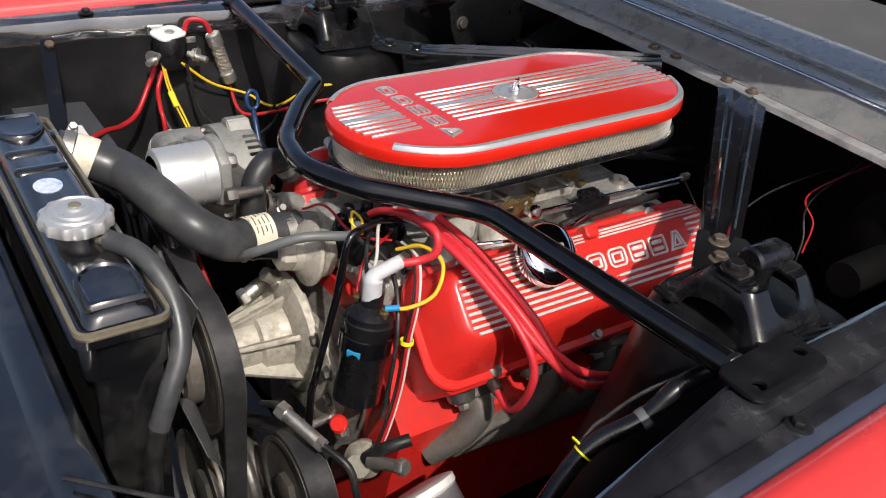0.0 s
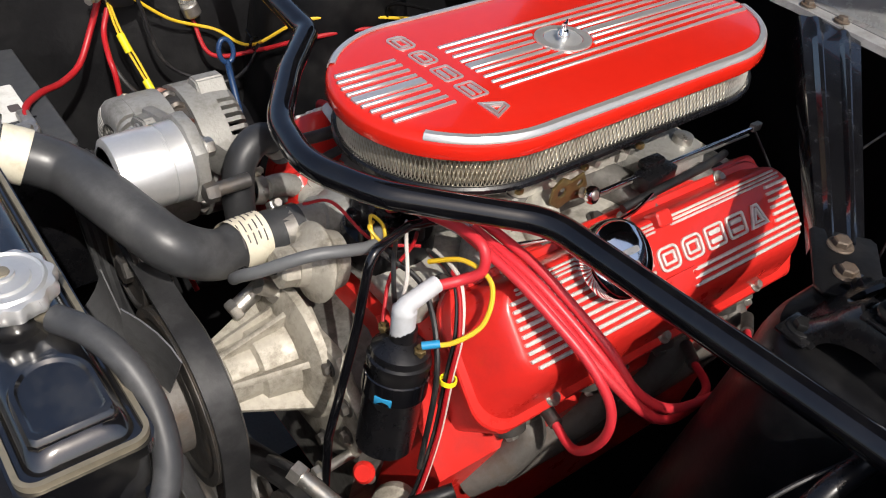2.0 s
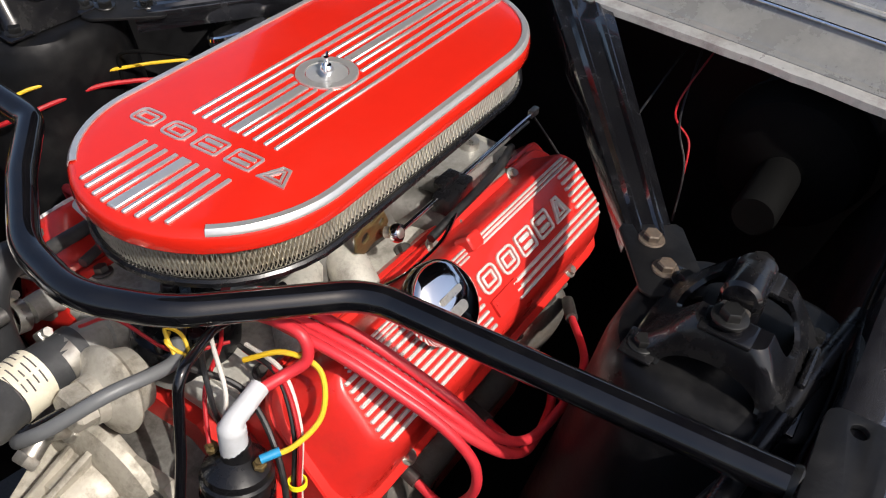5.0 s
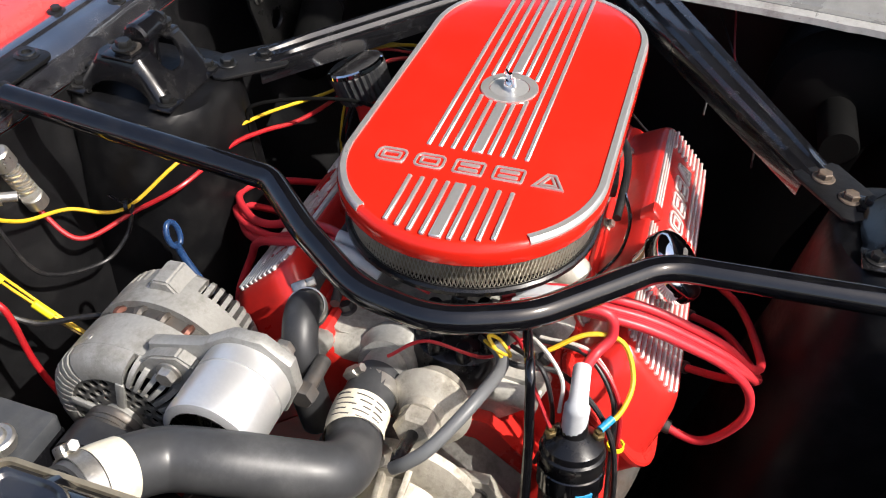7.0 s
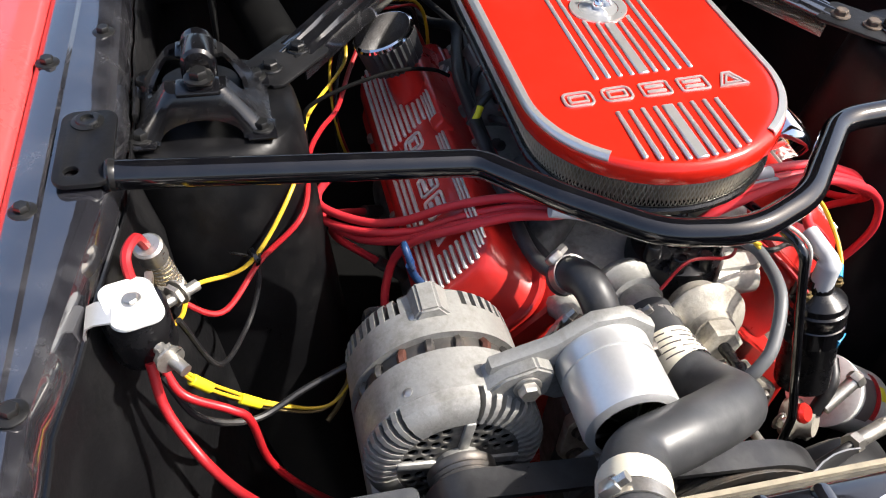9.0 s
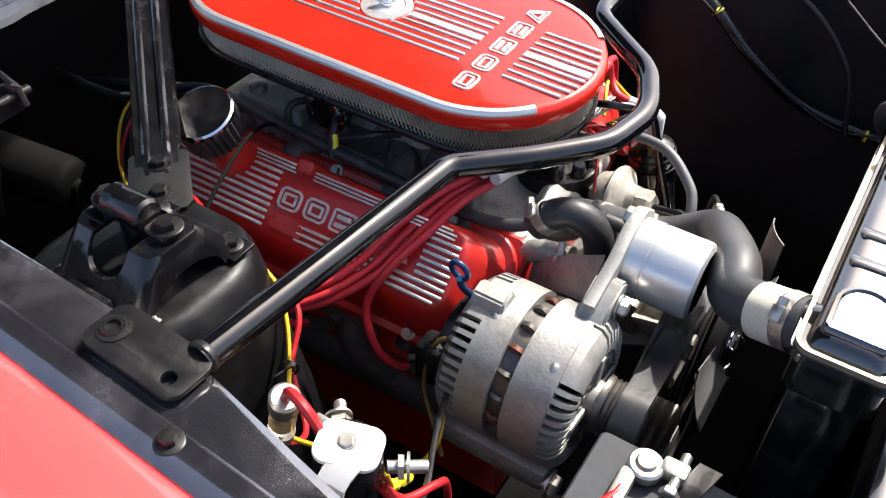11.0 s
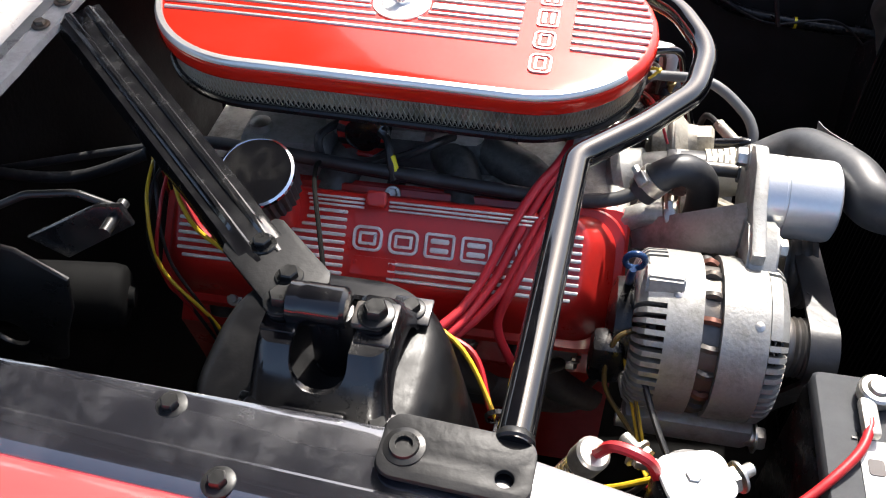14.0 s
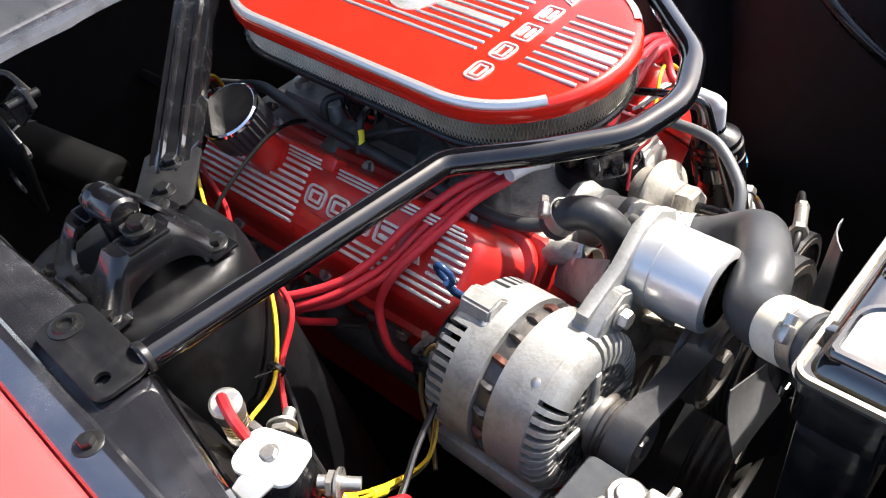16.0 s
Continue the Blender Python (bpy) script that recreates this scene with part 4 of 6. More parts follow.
def exhaust(side):
    m = bank(side)
    root = thing("exhaust_manifold", m @ Vector((0, 0.1, -0.1)), "dark heat-stained exhaust manifold beside the block", "exhaust manifold", "exhaust manifolds")
    for k in range(4):
        u = -0.165 + 0.11 * k
        pts = [(u, 0.080, -0.055), (u, 0.105, -0.058), (u - side * 0.02, 0.125, -0.085), (u - side * 0.05, 0.135, -0.12)]
        part("runner", tube([m @ Vector(p) for p in pts], 0.019, 14), EXHAUST_IRON, root)
        part("port_flange", box(Vector((u, 0.084, -0.055)), (0.052, 0.010, 0.044), 0.004, None), EXHAUST_IRON, root, "", m)
        for du in (-0.024, 0.024):
            part("flange_bolt", hexbolt((u + du, 0.090, -0.048), (0, 1, 0), 0.0075, 0.008, 0.010), STEEL, root, "", m)
    part("collector", tube([m @ Vector(p) for p in ((0.19, 0.128, -0.10), (0, 0.138, -0.118), (-0.17, 0.138, -0.122), (-0.2, 0.128, -0.13))], 0.024, 14), EXHAUST_IRON, root)
    return root


exhaust(1)
exhaust(-1)

block = merge(loft([[(x, y, z) for y, z in ((-0.15, 0.40), (0.15, 0.40), (0.17, 0.56), (0.185, 0.64), (0.06, 0.755), (-0.06, 0.755), (-0.185, 0.64), (-0.17, 0.56))] for x in (-0.245, 0.25)]))
solo("engine_block", block, RED_ENGINE, "red painted V8 engine block", "engine block", m=ENG)


def intake():
    root = thing("intake_manifold", (0, 0, 0.80), "stained cast aluminium intake manifold between the heads", "intake manifold")
    valley = loft([at_z(rrect(0.46, w, 0.01, 3), z) for w, z in ((0.14, 0.745), (0.20, 0.775), (0.215, 0.800), (0.205, 0.808))])
    part("valley_casting", valley, INTAKE_ALU, root, "", ENG)
    # plenum darkened by colour for the shade under the air cleaner
    part("plenum", loft([at_z(rrect(lx, ly, 0.022, 5, 0.0), z) for lx, ly, z in ((0.25, 0.15, 0.80), (0.20, 0.125, 0.826), (0.175, 0.12, 0.838))]), GRIMY_SHADED_ALU, root, "", ENG)
    for s in (1, -1):
        part("rear_casting", loft([at_z(rrect(lx, ly, 0.014, 4, 0.122, s * 0.068), z) for lx, ly, z in ((0.11, 0.075, 0.800), (0.100, 0.062, 0.836), (0.092, 0.052, 0.846))]), CAST_ALU, root, "", ENG)
        part("casting_boss", lathe([(0.012, 0), (0.011, 0.010), (0.005, 0.012)], (0.150, s * 0.074, 0.844), (0, 0, 1), 16), STEEL, root, "", ENG)
    # only the driver's front runners get the lit tone; the rest have shade in their colour
    for k, x in enumerate((-0.165, -0.075, 0.065, 0.165)):
        for s in (1, -1):
            p = [(x * 0.55, s * 0.045, 0.818), (x * 0.85, s * 0.080, 0.818), (x, s * 0.112, 0.800), (x, s * 0.128, 0.785)]
            part("runner", tube(p, 0.021, 12), INTAKE_ALU if s < 0 and k < 2 else GRIMY_SHADED_ALU, root, "", ENG)
    for x in (-0.20, -0.12, 0.0, 0.11, 0.20):
        for s in (1, -1):
            part("bolt", hexbolt((x, s * 0.098, 0.808), (0, s * 0.3, 1), 0.007, 0.007, 0.010), DARK_STEEL, root, "", ENG)
    part("water_crossover", tube([(-0.222, -0.10, 0.785), (-0.226, -0.03, 0.792), (-0.226, 0.05, 0.796), (-0.225, 0.115, 0.785)], 0.017, 14), INTAKE_ALU, root, "", ENG)
    part("thermostat_housing", merge(lathe([(0.034, 0), (0.034, 0.010), (0.028, 0.016), (0.026, 0.03)], (-0.232, 0.038, 0.80), (-0.85, 0, 0.35), 22), tube([(-0.245, 0.038, 0.806), (-0.275, 0.037, 0.815), (-0.305, 0.036, 0.815)], 0.0205, 18)), CAST_ALU, root, "cast aluminium water outlet")
    part("heater_nipple", tube([(-0.235, 0.108, 0.800), (-0.255, 0.106, 0.812), (-0.275, 0.104, 0.815)], 0.012, 12), CAST_ALU, root)
    return root


intake()


def carburettor():
    root = thing("carburettor", (0, 0, 0.86), "dull four-barrel carburettor with gold linkage under the air cleaner", "carburettor")
    part("base", loft([at_z(rrect(0.17, 0.125, 0.012, 3), z) for z in (0.838, 0.850)]), INTAKE_ALU, root, "", ENG)
    part("main_body", loft([at_z(rrect(lx, ly, 0.014, 4), z) for lx, ly, z in ((0.13, 0.11, 0.850), (0.125, 0.105, 0.868), (0.10, 0.10, 0.872))]), GRIMY_SHADED_ALU, root, "", ENG)
    for s in (1, -1):
        part("float_bowl", loft([at_z(rrect(0.042, 0.085, 0.010, 4, s * 0.088), z) for z in (0.846, 0.872)]), GOLD, root, "yellowish plated float bowl", ENG)
    lever = plate([(-0.028, -0.009), (-0.016, -0.019), (-0.002, -0.014), (0.014, -0.016), (0.020, -0.002), (0.012, 0.014), (-0.004, 0.010), (-0.016, 0.017), (-0.028, 0.008)], (circle(0.0062, -0.015, 0.0), circle(0.0045, 0.009, 0.004), circle(0.003, 0.008, -0.009)), 0.003, 0.0006, pose(-0.038, -0.086, 0.853, 90, 0, 0))
    part("throttle_lever", lever, GOLD, root, "gold throttle lever with holes")
    part("choke_housing", lathe([(0.024, 0), (0.026, 0.004), (0.026, 0.018), (0.020, 0.022)], (0.03, 0.072, 0.862), (0, 1, 0.1), 22), BLACK_PLASTIC, root, "black round choke housing")
    part("choke_ring", lathe([(0.0262, 0.016), (0.0275, 0.017), (0.0275, 0.021), (0.019, 0.0225), (0.019, 0.0215)], (0.03, 0.072, 0.862), (0, 1, 0.1), 28), CHROME, root, "bright choke clamp ring")
    for x in (-0.09, 0.0, 0.085):
        part("screw", hexbolt((x, -0.066, 0.852), (0, 0, 1), 0.005, 0.006), GOLD, root, "", ENG)
        part("vacuum_port", rod((x * 0.6, -0.055, 0.862), (x * 0.6, -0.082, 0.866), 0.004, 10), STEEL, root, "", ENG)
        part("vacuum_port", rod((x * 0.6 + 0.02, 0.055, 0.858), (x * 0.6 + 0.02, 0.085, 0.860), 0.0045, 10), STEEL, root, "", ENG)
    return root


carburettor()
solo("steel_tube", tube([(-0.165, -0.095, 0.832), (-0.131, -0.112, 0.838), (-0.103, -0.125, 0.842), (-0.065, -0.140, 0.846), (-0.011, -0.142, 0.848), (0.04, -0.128, 0.848)], 0.0022, 8), CHROME, "thin bright steel tube beside the valve cover", "tube")
solo("choke_box", merge(box((0.062, -0.108, 0.846), (0.052, 0.022, 0.020), 0.003, pose(0, 0, 0, 0, 0, 6)), box((0.062, -0.100, 0.859), (0.030, 0.014, 0.010), 0.003)), BLACK_PLASTIC, "black plastic vacuum box beside the carburettor", "vacuum box")
solo("vacuum_pipe", tube([(-0.005, -0.128, 0.842), (0.03, -0.128, 0.846), (0.085, -0.126, 0.847), (0.14, -0.118, 0.840), (0.20, -0.10, 0.825)], 0.0048, 10), BLACK_WIRE, "black rubber vacuum hose along the valve cover", "hose")
rodroot = thing("throttle_rod", (0.11, -0.1, 0.85), "thin bright steel throttle rod with ball ends", "throttle rod")
part("shaft", rod((-0.025, -0.1085, 0.857), (0.255, -0.0925, 0.838), 0.0023, 10), CHROME, rodroot)
part("lower_shaft", rod((-0.020, -0.104, 0.848), (0.250, -0.0935, 0.831), 0.0016, 8), STEEL, rodroot)
part("ball_end", lathe([(0.0055, -0.004), (0.0085, -0.004), (0.0095, -0.002), (0.0095, 0.002), (0.0085, 0.004), (0.0055, 0.004)], (-0.033, -0.108, 0.857), (0.2, -1, 0.3), 22, True), CHROME, rodroot, "bright rod eye")
part("ball_stud", lathe([(0.0056, -0.012), (0.0056, 0.003), (0.0045, 0.0055), (0.0, 0.0065)], (-0.033, -0.108, 0.857), (0.2, -1, 0.3), 14), STEEL, rodroot)
part("rear_joint", box((0.262, -0.092, 0.838), (0.016, 0.008, 0.010), 0.002), STEEL, rodroot)


# ---- front of the engine: pump, pulleys, belts, alternator, cooling ----
def water_pump():
    root = thing("water_pump", (-0.33, 0.0, 0.70), "pale stained cast water pump on a grimy timing cover", "water pump")
    part("timing_cover", loft([[(x, y, z) for y, z in ((-0.085, 0.50), (0.085, 0.50), (0.105, 0.62), (0.10, 0.70), (0.05, 0.730), (-0.05, 0.735), (-0.10, 0.70), (-0.105, 0.62))] for x in (-0.235, -0.290)]), GRIMY_SHADED_ALU, root, "grimy timing cover")
    edge = [(-0.116, 0.655), (-0.114, 0.700), (-0.090, 0.722), (-0.074, 0.742), (-0.030, 0.738), (-0.012, 0.752), (0.030, 0.744), (0.072, 0.730), (0.098, 0.698), (0.100, 0.650), (0.070, 0.610), (0.0, 0.600), (-0.070, 0.605), (-0.104, 0.628)]
    m = Matrix(((0, 0, 1, -0.297), (1, 0, 0, 0), (0, 1, 0, 0), (0, 0, 0, 1)))
    part("flange", plate(edge, (), 0.014, 0.004, m), DULL_ALU, root, "uneven cast flange")
    part("volute", lathe([(0.078, 0.0), (0.076, 0.008), (0.066, 0.014), (0.052, 0.017)], (-0.302, *PUMP), (-1, 0, 0), 32), DULL_ALU, root)
    part("snout", lathe([(0.060, 0), (0.047, 0.010), (0.042, 0.026), (0.039, 0.048), (0.0385, 0.050), (0.032, 0.053), (0.031, 0.080), (0.033, 0.082), (0.033, 0.090), (0.029, 0.100)], (-0.302, *PUMP), (-1, 0, 0), 36), DULL_ALU, root)
    for a, reach, half in ((97, 0.060, 0.0028), (68, 0.052, 0.0028), (150, 0.062, 0.0032), (205, 0.066, 0.0032), (262, 0.066, 0.0032), (318, 0.066, 0.0032), (20, 0.064, 0.0032)):
        c, q = math.cos(radians(a)), math.sin(radians(a))
        rib = [(-0.300, 0.030), (-0.392, 0.026), (-0.392, 0.0335), (-0.316, reach), (-0.300, reach + 0.004)]
        bm = loft([[(x, r * c - o * q, PUMP[1] + r * q + o * c) for x, r in rib] for o in (-half, half)])
        bmesh.ops.bevel(bm, geom=bm.edges[:], offset=0.0008, segments=1, affect="EDGES")
        part("rib", bm, DULL_ALU, root)
    part("heater_fitting", merge(tube([(-0.298, 0.052, 0.728), (-0.318, 0.050, 0.738), (-0.346, 0.046, 0.726)], 0.0095, 12), hexbolt((-0.340, 0.047, 0.729), (-1, -0.1, -0.4), 0.012, 0.010)), STEEL, root, "plated pipe fitting")
    part("bypass_fitting", merge(tube([(-0.298, 0.020, 0.735), (-0.312, 0.018, 0.760), (-0.330, 0.020, 0.775)], 0.0085, 12), hexbolt((-0.312, 0.018, 0.758), (-0.6, 0, 0.8), 0.011, 0.009)), STEEL, root, "plated pipe fitting")
    for y, z in ((-0.104, 0.665), (-0.100, 0.702), (-0.068, 0.728), (-0.014, 0.738), (0.062, 0.722), (0.088, 0.690), (0.088, 0.652), (0.0, 0.612), (-0.062, 0.616)):
        part("bolt", hexbolt((-0.3045, y, z), (-1, 0, 0), 0.0068, 0.007, 0.0095), DARK_STEEL, root)
    part("bracket_stud", merge(rod((-0.300, -0.108, 0.640), (-0.345, -0.112, 0.642), 0.005, 10), hexbolt((-0.338, -0.112, 0.642), (-1, 0, 0), 0.0085, 0.008, 0.011)), STEEL, root, "long plated stud")
    return root


PUMP = (0.0, 0.695)
water_pump()


def grooved_pulley(name, x0, x1, y, z, r, label, grooves=6, mat=DARK_STEEL, hub=0.4):
    root = thing(name, ((x0 + x1) / 2, y, z), label, "pulley", "belt pulleys")
    w = x1 - x0
    prof = [(r * hub, w * 0.15), (r * 0.86, w * 0.1), (r * 0.9, 0), (r, 0.0)]
    for g in range(grooves):
        prof += [(r, w * (g + 0.15) / grooves), (r - 0.0022, w * (g + 0.5) / grooves), (r, w * (g + 0.85) / grooves)]
    prof += [(r, w), (r * 0.9, w), (r * hub, w * 0.9)]
    part("sheave", lathe(prof, (x0, y, z), (1, 0, 0), 40), mat, root)
    part("hub_nut", hexbolt((x0 + w * 0.15, y, z), (-1, 0, 0), r * 0.34, 0.010, r * 0.5), DARK_STEEL, root)
    return root


grooved_pulley("pump_pulley", -0.430, -0.399, *PUMP, 0.090, "dark steel water pump pulley", 6, DARK_STEEL, 0.35)
grooved_pulley("crank_pulley", -0.430, -0.358, 0.0, 0.475, 0.085, "dark steel crankshaft pulley", 6, DARK_STEEL, 0.35)
grooved_pulley("accessory_pulley", -0.388, -0.354, -0.165, 0.615, 0.064, "dark steel accessory drive pulley", 6, DARK_STEEL, 0.35)
grooved_pulley("idler_pulley", -0.424, -0.394, 0.108, 0.772, 0.044, "dark dished idler pulley", 3, DARK_STEEL, 0.3)


def hull(points):
    pts = sorted(points)
    def half(seq):
        out = []
        for p in seq:
            while len(out) > 1 and (out[-1][0] - out[-2][0]) * (p[1] - out[-2][1]) - (out[-1][1] - out[-2][1]) * (p[0] - out[-2][0]) <= 0:
                out.pop()
            out.append(p)
        return out
    a, b = half(pts), half(pts[::-1])
    return a[:-1] + b[:-1]


def belt(circles, x0, x1, label):
    pts = []
    for y, z, r in circles:
        pts += [(y + r * math.cos(radians(a)), z + r * math.sin(radians(a))) for a in range(0, 360, 6)]
    h = hull(pts)
    n = len(h)
    line = [h[k] for k in range(n)]
    bm = bmesh.new()
    cross = [(x0, 0.0), (x0, 0.0045), (x1, 0.0045), (x1, 0.0)] 
    for g in range(6, 0, -1):
        t = (g - 0.5) / 6
        cross.append((x0 + (x1 - x0) * t, 0.0016 if g % 2 else 0.0))
    rings = []
    for k, (y, z) in enumerate(line):
        y0, z0 = line[k - 1]
        y1, z1 = line[(k + 1) % n]
        d = Vector((y1 - y0, z1 - z0)).normalized()
        nx, nz = d.y, -d.x
        rings.append([bm.verts.new((x, y + nx * o, z + nz * o)) for x, o in cross])
    m = len(cross)
    for a, b in zip(rings, rings[1:] + rings[:1]):
        for k in range(m):
            bm.faces.new((a[k], a[(k + 1) % m], b[(k + 1) % m], b[k]))
    return solo("drive_belt", bm, BELT, label, "belt", "drive belts", smooth=25)


belt([(*PUMP, 0.090), (0.0, 0.475, 0.085), (0.233, 0.790, 0.028)], -0.427, -0.402, "black ribbed rubber drive belt round the alternator pulley")
belt([(0.0, 0.475, 0.086), (-0.165, 0.615, 0.064)], -0.386, -0.358, "worn grey rubber accessory belt")


def fan():
    root = thing("cooling_fan", (-0.47, *PUMP), "black flexible-blade cooling fan behind the radiator", "fan")
    hub = lathe([(0.014, -0.006), (0.016, 0.0), (0.046, 0.002), (0.050, 0.006), (0.050, 0.020), (0.030, 0.026)], (-0.452, *PUMP), (1, 0, 0), 28)
    part("hub", hub, EXHAUST_IRON, root, "dull steel hub plate")
    for a in range(0, 360, 90):
        rows = []
        for i in range(7):
            r = 0.052 + 0.088 * i / 6
            w = 0.015 + 0.017 * i / 6
            row = []
            for j in range(5):
                s = -1 + 2 * j / 4
                row.append((-0.449 + 0.011 * s - 0.005 * s * s, r, w * s))
            rows.append(row)
        part("blade", thicken(sheet(rows), 0.0014), FAN_STEEL, root, m=pose(0, *PUMP, a + 17, 0, 0))
    for a in range(45, 405, 90):
        p = (-0.452, PUMP[0] + 0.032 * math.cos(radians(a)), PUMP[1] + 0.032 * math.sin(radians(a)))
        part("hub_bolt", hexbolt(p, (-1, 0, 0), 0.0090, 0.011, 0.013), CHROME, root, "bright hub bolt")
    return root


fan()


def alternator():
    Y, Z = 0.238, 0.803
    root = thing("alternator", (-0.33, Y, Z), "grey cast aluminium alternator with slotted housing", "alternator")
    seg = 96

    def vented(x_front, x_band, x_back, r, solid):
        """A cup-shaped housing: a solid band, and slots between fins towards its closed end."""
        nm, fins = ("front", []) if x_front < x_band else ("rear", [])
        hous = part(nm + "_housing", lathe([(r - 0.010, 0), (r - 0.001, 0), (r, 0.001), (r, x_back - x_band), (r - 0.010, x_back - x_band)], (x_band, Y, Z), (1, 0, 0), 56, True), CAST_ALU, root)
        s = 1 if x_front < x_band else -1
        k = 0
        while k < seg:
            a = 360 * k / seg
            span = 1
            if any(lo <= a <= hi for lo, hi in solid):
                while k + span < seg and any(lo <= 360 * (k + span) / seg <= hi for lo, hi in solid):
                    span += 1
            elif k % 2:
                k += 1
                continue
            bm = bmesh.new()
            steps = span * 2
            rim = ((x_band, r), (x_front + s * 0.009, r - 0.001), (x_front + s * 0.003, r - 0.006), (x_front, r - 0.014), (x_front, r - 0.024), (x_front + s * 0.006, r - 0.024), (x_front + s * 0.008, r - 0.012), (x_band, r - 0.010))
            n = len(rim)
            q = []
            for j in range(steps + 1):
                t = radians(360 * (k + span * j / steps) / seg)
                q.append([bm.verts.new((x, Y + rr * math.cos(t), Z + rr * math.sin(t))) for x, rr in rim])
            for u, v in zip(q, q[1:]):
                for i in range(n):
                    bm.faces.new((u[i], u[(i + 1) % n], v[(i + 1) % n], v[i]))
            bm.faces.new(q[0])
            bm.faces.new(q[-1])
            part("fin", bm, CAST_ALU, hous, "", None, 30)
            k += span
        return hous

    vented(-0.389, -0.371, -0.333, 0.073, ((52, 94), (205, 230), (330, 342)))
    vented(-0.262, -0.288, -0.317, 0.073, ((70, 108), (160, 172), (260, 280)))
    part("stator", lathe([(0.030, -0.030), (0.064, -0.028), (0.066, -0.016), (0.066, 0.016), (0.064, 0.03), (0.03, 0.03)], (-0.325, Y, Z), (1, 0, 0), 48), DARK_STEEL, root, "dark laminated stator")
    for k in range(18):
        a = radians(20 * k)
        part("winding", tube([(-0.331, Y + 0.0655 * math.cos(a - 0.01), Z + 0.0655 * math.sin(a - 0.01)), (-0.325, Y + 0.0685 * math.cos(a), Z + 0.0685 * math.sin(a)), (-0.319, Y + 0.0655 * math.cos(a + 0.01), Z + 0.0655 * math.sin(a + 0.01))], 0.0040, 6), COPPER if k % 3 == 0 else DARK_STEEL, root)
    m_face = Matrix(((0, 0, 1, -0.386), (1, 0, 0, Y), (0, 1, 0, Z), (0, 0, 0, 1)))
    holes = [circle(0.0047, 0.0425 * math.cos(radians(a)), 0.0425 * math.sin(radians(a)), 12) for a in range(0, 360, 15) if a % 90 > 5]
    holes += [circle(0.0043, 0.0325 * math.cos(radians(a)), 0.0325 * math.sin(radians(a)), 12) for a in range(0, 360, 18) if 14 < a % 90 < 77]
    holes += [circle(0.0030, 0.0250 * math.cos(radians(a)), 0.0250 * math.sin(radians(a)), 10) for a in range(30, 390, 30) if a % 90]
    part("front_face", plate(circle(0.0495, 0, 0, 48), holes, 0.003, 0.0005, m_face), GRIMY_SHADED_ALU, root, "dark pierced front face")
    for a in (0, 90, 180, 270):
        part("face_spoke", box((0.034, 0, 0), (0.032, 0.0085, 0.005), 0.0018), CAST_ALU, root, m=m_face @ pose(0, 0, -0.002, 0, 0, a + 8))
    # plain black disc added behind the holes for the dark inside the housing
    part("dark_backing", lathe([(0.01, 0), (0.052, 0), (0.052, 0.010), (0.01, 0.010)], (-0.374, Y, Z), (1, 0, 0), 30), BLACK_DEEP, root)
    prof = [(0.008, 0.0), (0.020, 0.001), (0.024, -0.004), (0.0275, -0.004)]
    for g in range(6):
        prof += [(0.0275, 0.0005 + 0.0048 * g), (0.0255, 0.0029 + 0.0048 * g)]
    prof += [(0.0275, 0.0295), (0.0275, 0.033), (0.022, 0.034), (0.014, 0.036)]
    part("pulley", lathe(prof, (-0.430, Y, Z), (1, 0, 0), 36), DARK_STEEL, root, "dark grooved pulley")
    part("pulley_nut", hexbolt((-0.428, Y, Z), (-1, 0, 0), 0.011, 0.010, 0.014), DARK_STEEL, root)
    part("shaft_collar", rod((-0.398, Y, Z), (-0.384, Y, Z), 0.019, 22), CAST_ALU, root)
    ear = loft([[(x, y, z) for y, z in ((0.168, 0.860), (0.183, 0.850), (0.215, 0.855), (0.222, 0.868), (0.205, 0.884), (0.180, 0.892), (0.166, 0.884))] for x in (-0.378, -0.352)])
    bmesh.ops.bevel(ear, geom=ear.edges[:], offset=0.002, segments=2, affect="EDGES")
    part("upper_ear", ear, CAST_ALU, root)
    part("ear_bolt", hexbolt((-0.380, 0.187, 0.873), (-1, 0, 0), 0.0085, 0.008, 0.011), STEEL, root)
    crest = loft([[(x, y, z) for y, z in ((0.215, 0.862), (0.262, 0.862), (0.252, 0.884), (0.236, 0.886))] for x in (-0.300, -0.268)])
    bmesh.ops.bevel(crest, geom=crest.edges[:], offset=0.002, segments=2, affect="EDGES")
    part("rear_lug", crest, CAST_ALU, root)
    part("lower_bolt", merge(rod((-0.385, 0.298, 0.742), (-0.262, 0.298, 0.742), 0.0085, 16), hexbolt((-0.385, 0.298, 0.742), (-1, 0, 0), 0.011, 0.009, 0.014)), STEEL, root, "long lower pivot bolt")
    part("lower_ear", box((-0.325, 0.292, 0.744), (0.116, 0.030, 0.030), 0.009), CAST_ALU, root)
    for x, a in ((-0.362, 60), (-0.345, 130), (-0.295, 75)):
        part("case_screw", lathe([(0.0045, 0), (0.004, 0.003), (0.001, 0.0042)], (x, Y + 0.0702 * math.cos(radians(a)), Z + 0.0702 * math.sin(radians(a))), (0, math.cos(radians(a)), math.sin(radians(a))), 12), STEEL, root)
    part("rear_regulator", merge(lathe([(0.045, 0), (0.043, 0.014), (0.03, 0.018), (0.0, 0.02)], (-0.262, Y, Z), (1, 0, 0), 30), box((-0.245, 0.275, 0.80), (0.03, 0.03, 0.05), 0.008)), BLACK_PLASTIC, root, "black rear regulator cover")
    root.matrix_basis = Matrix.Translation((0.012, -0.005, -0.010)) @ root.matrix_basis
    return root


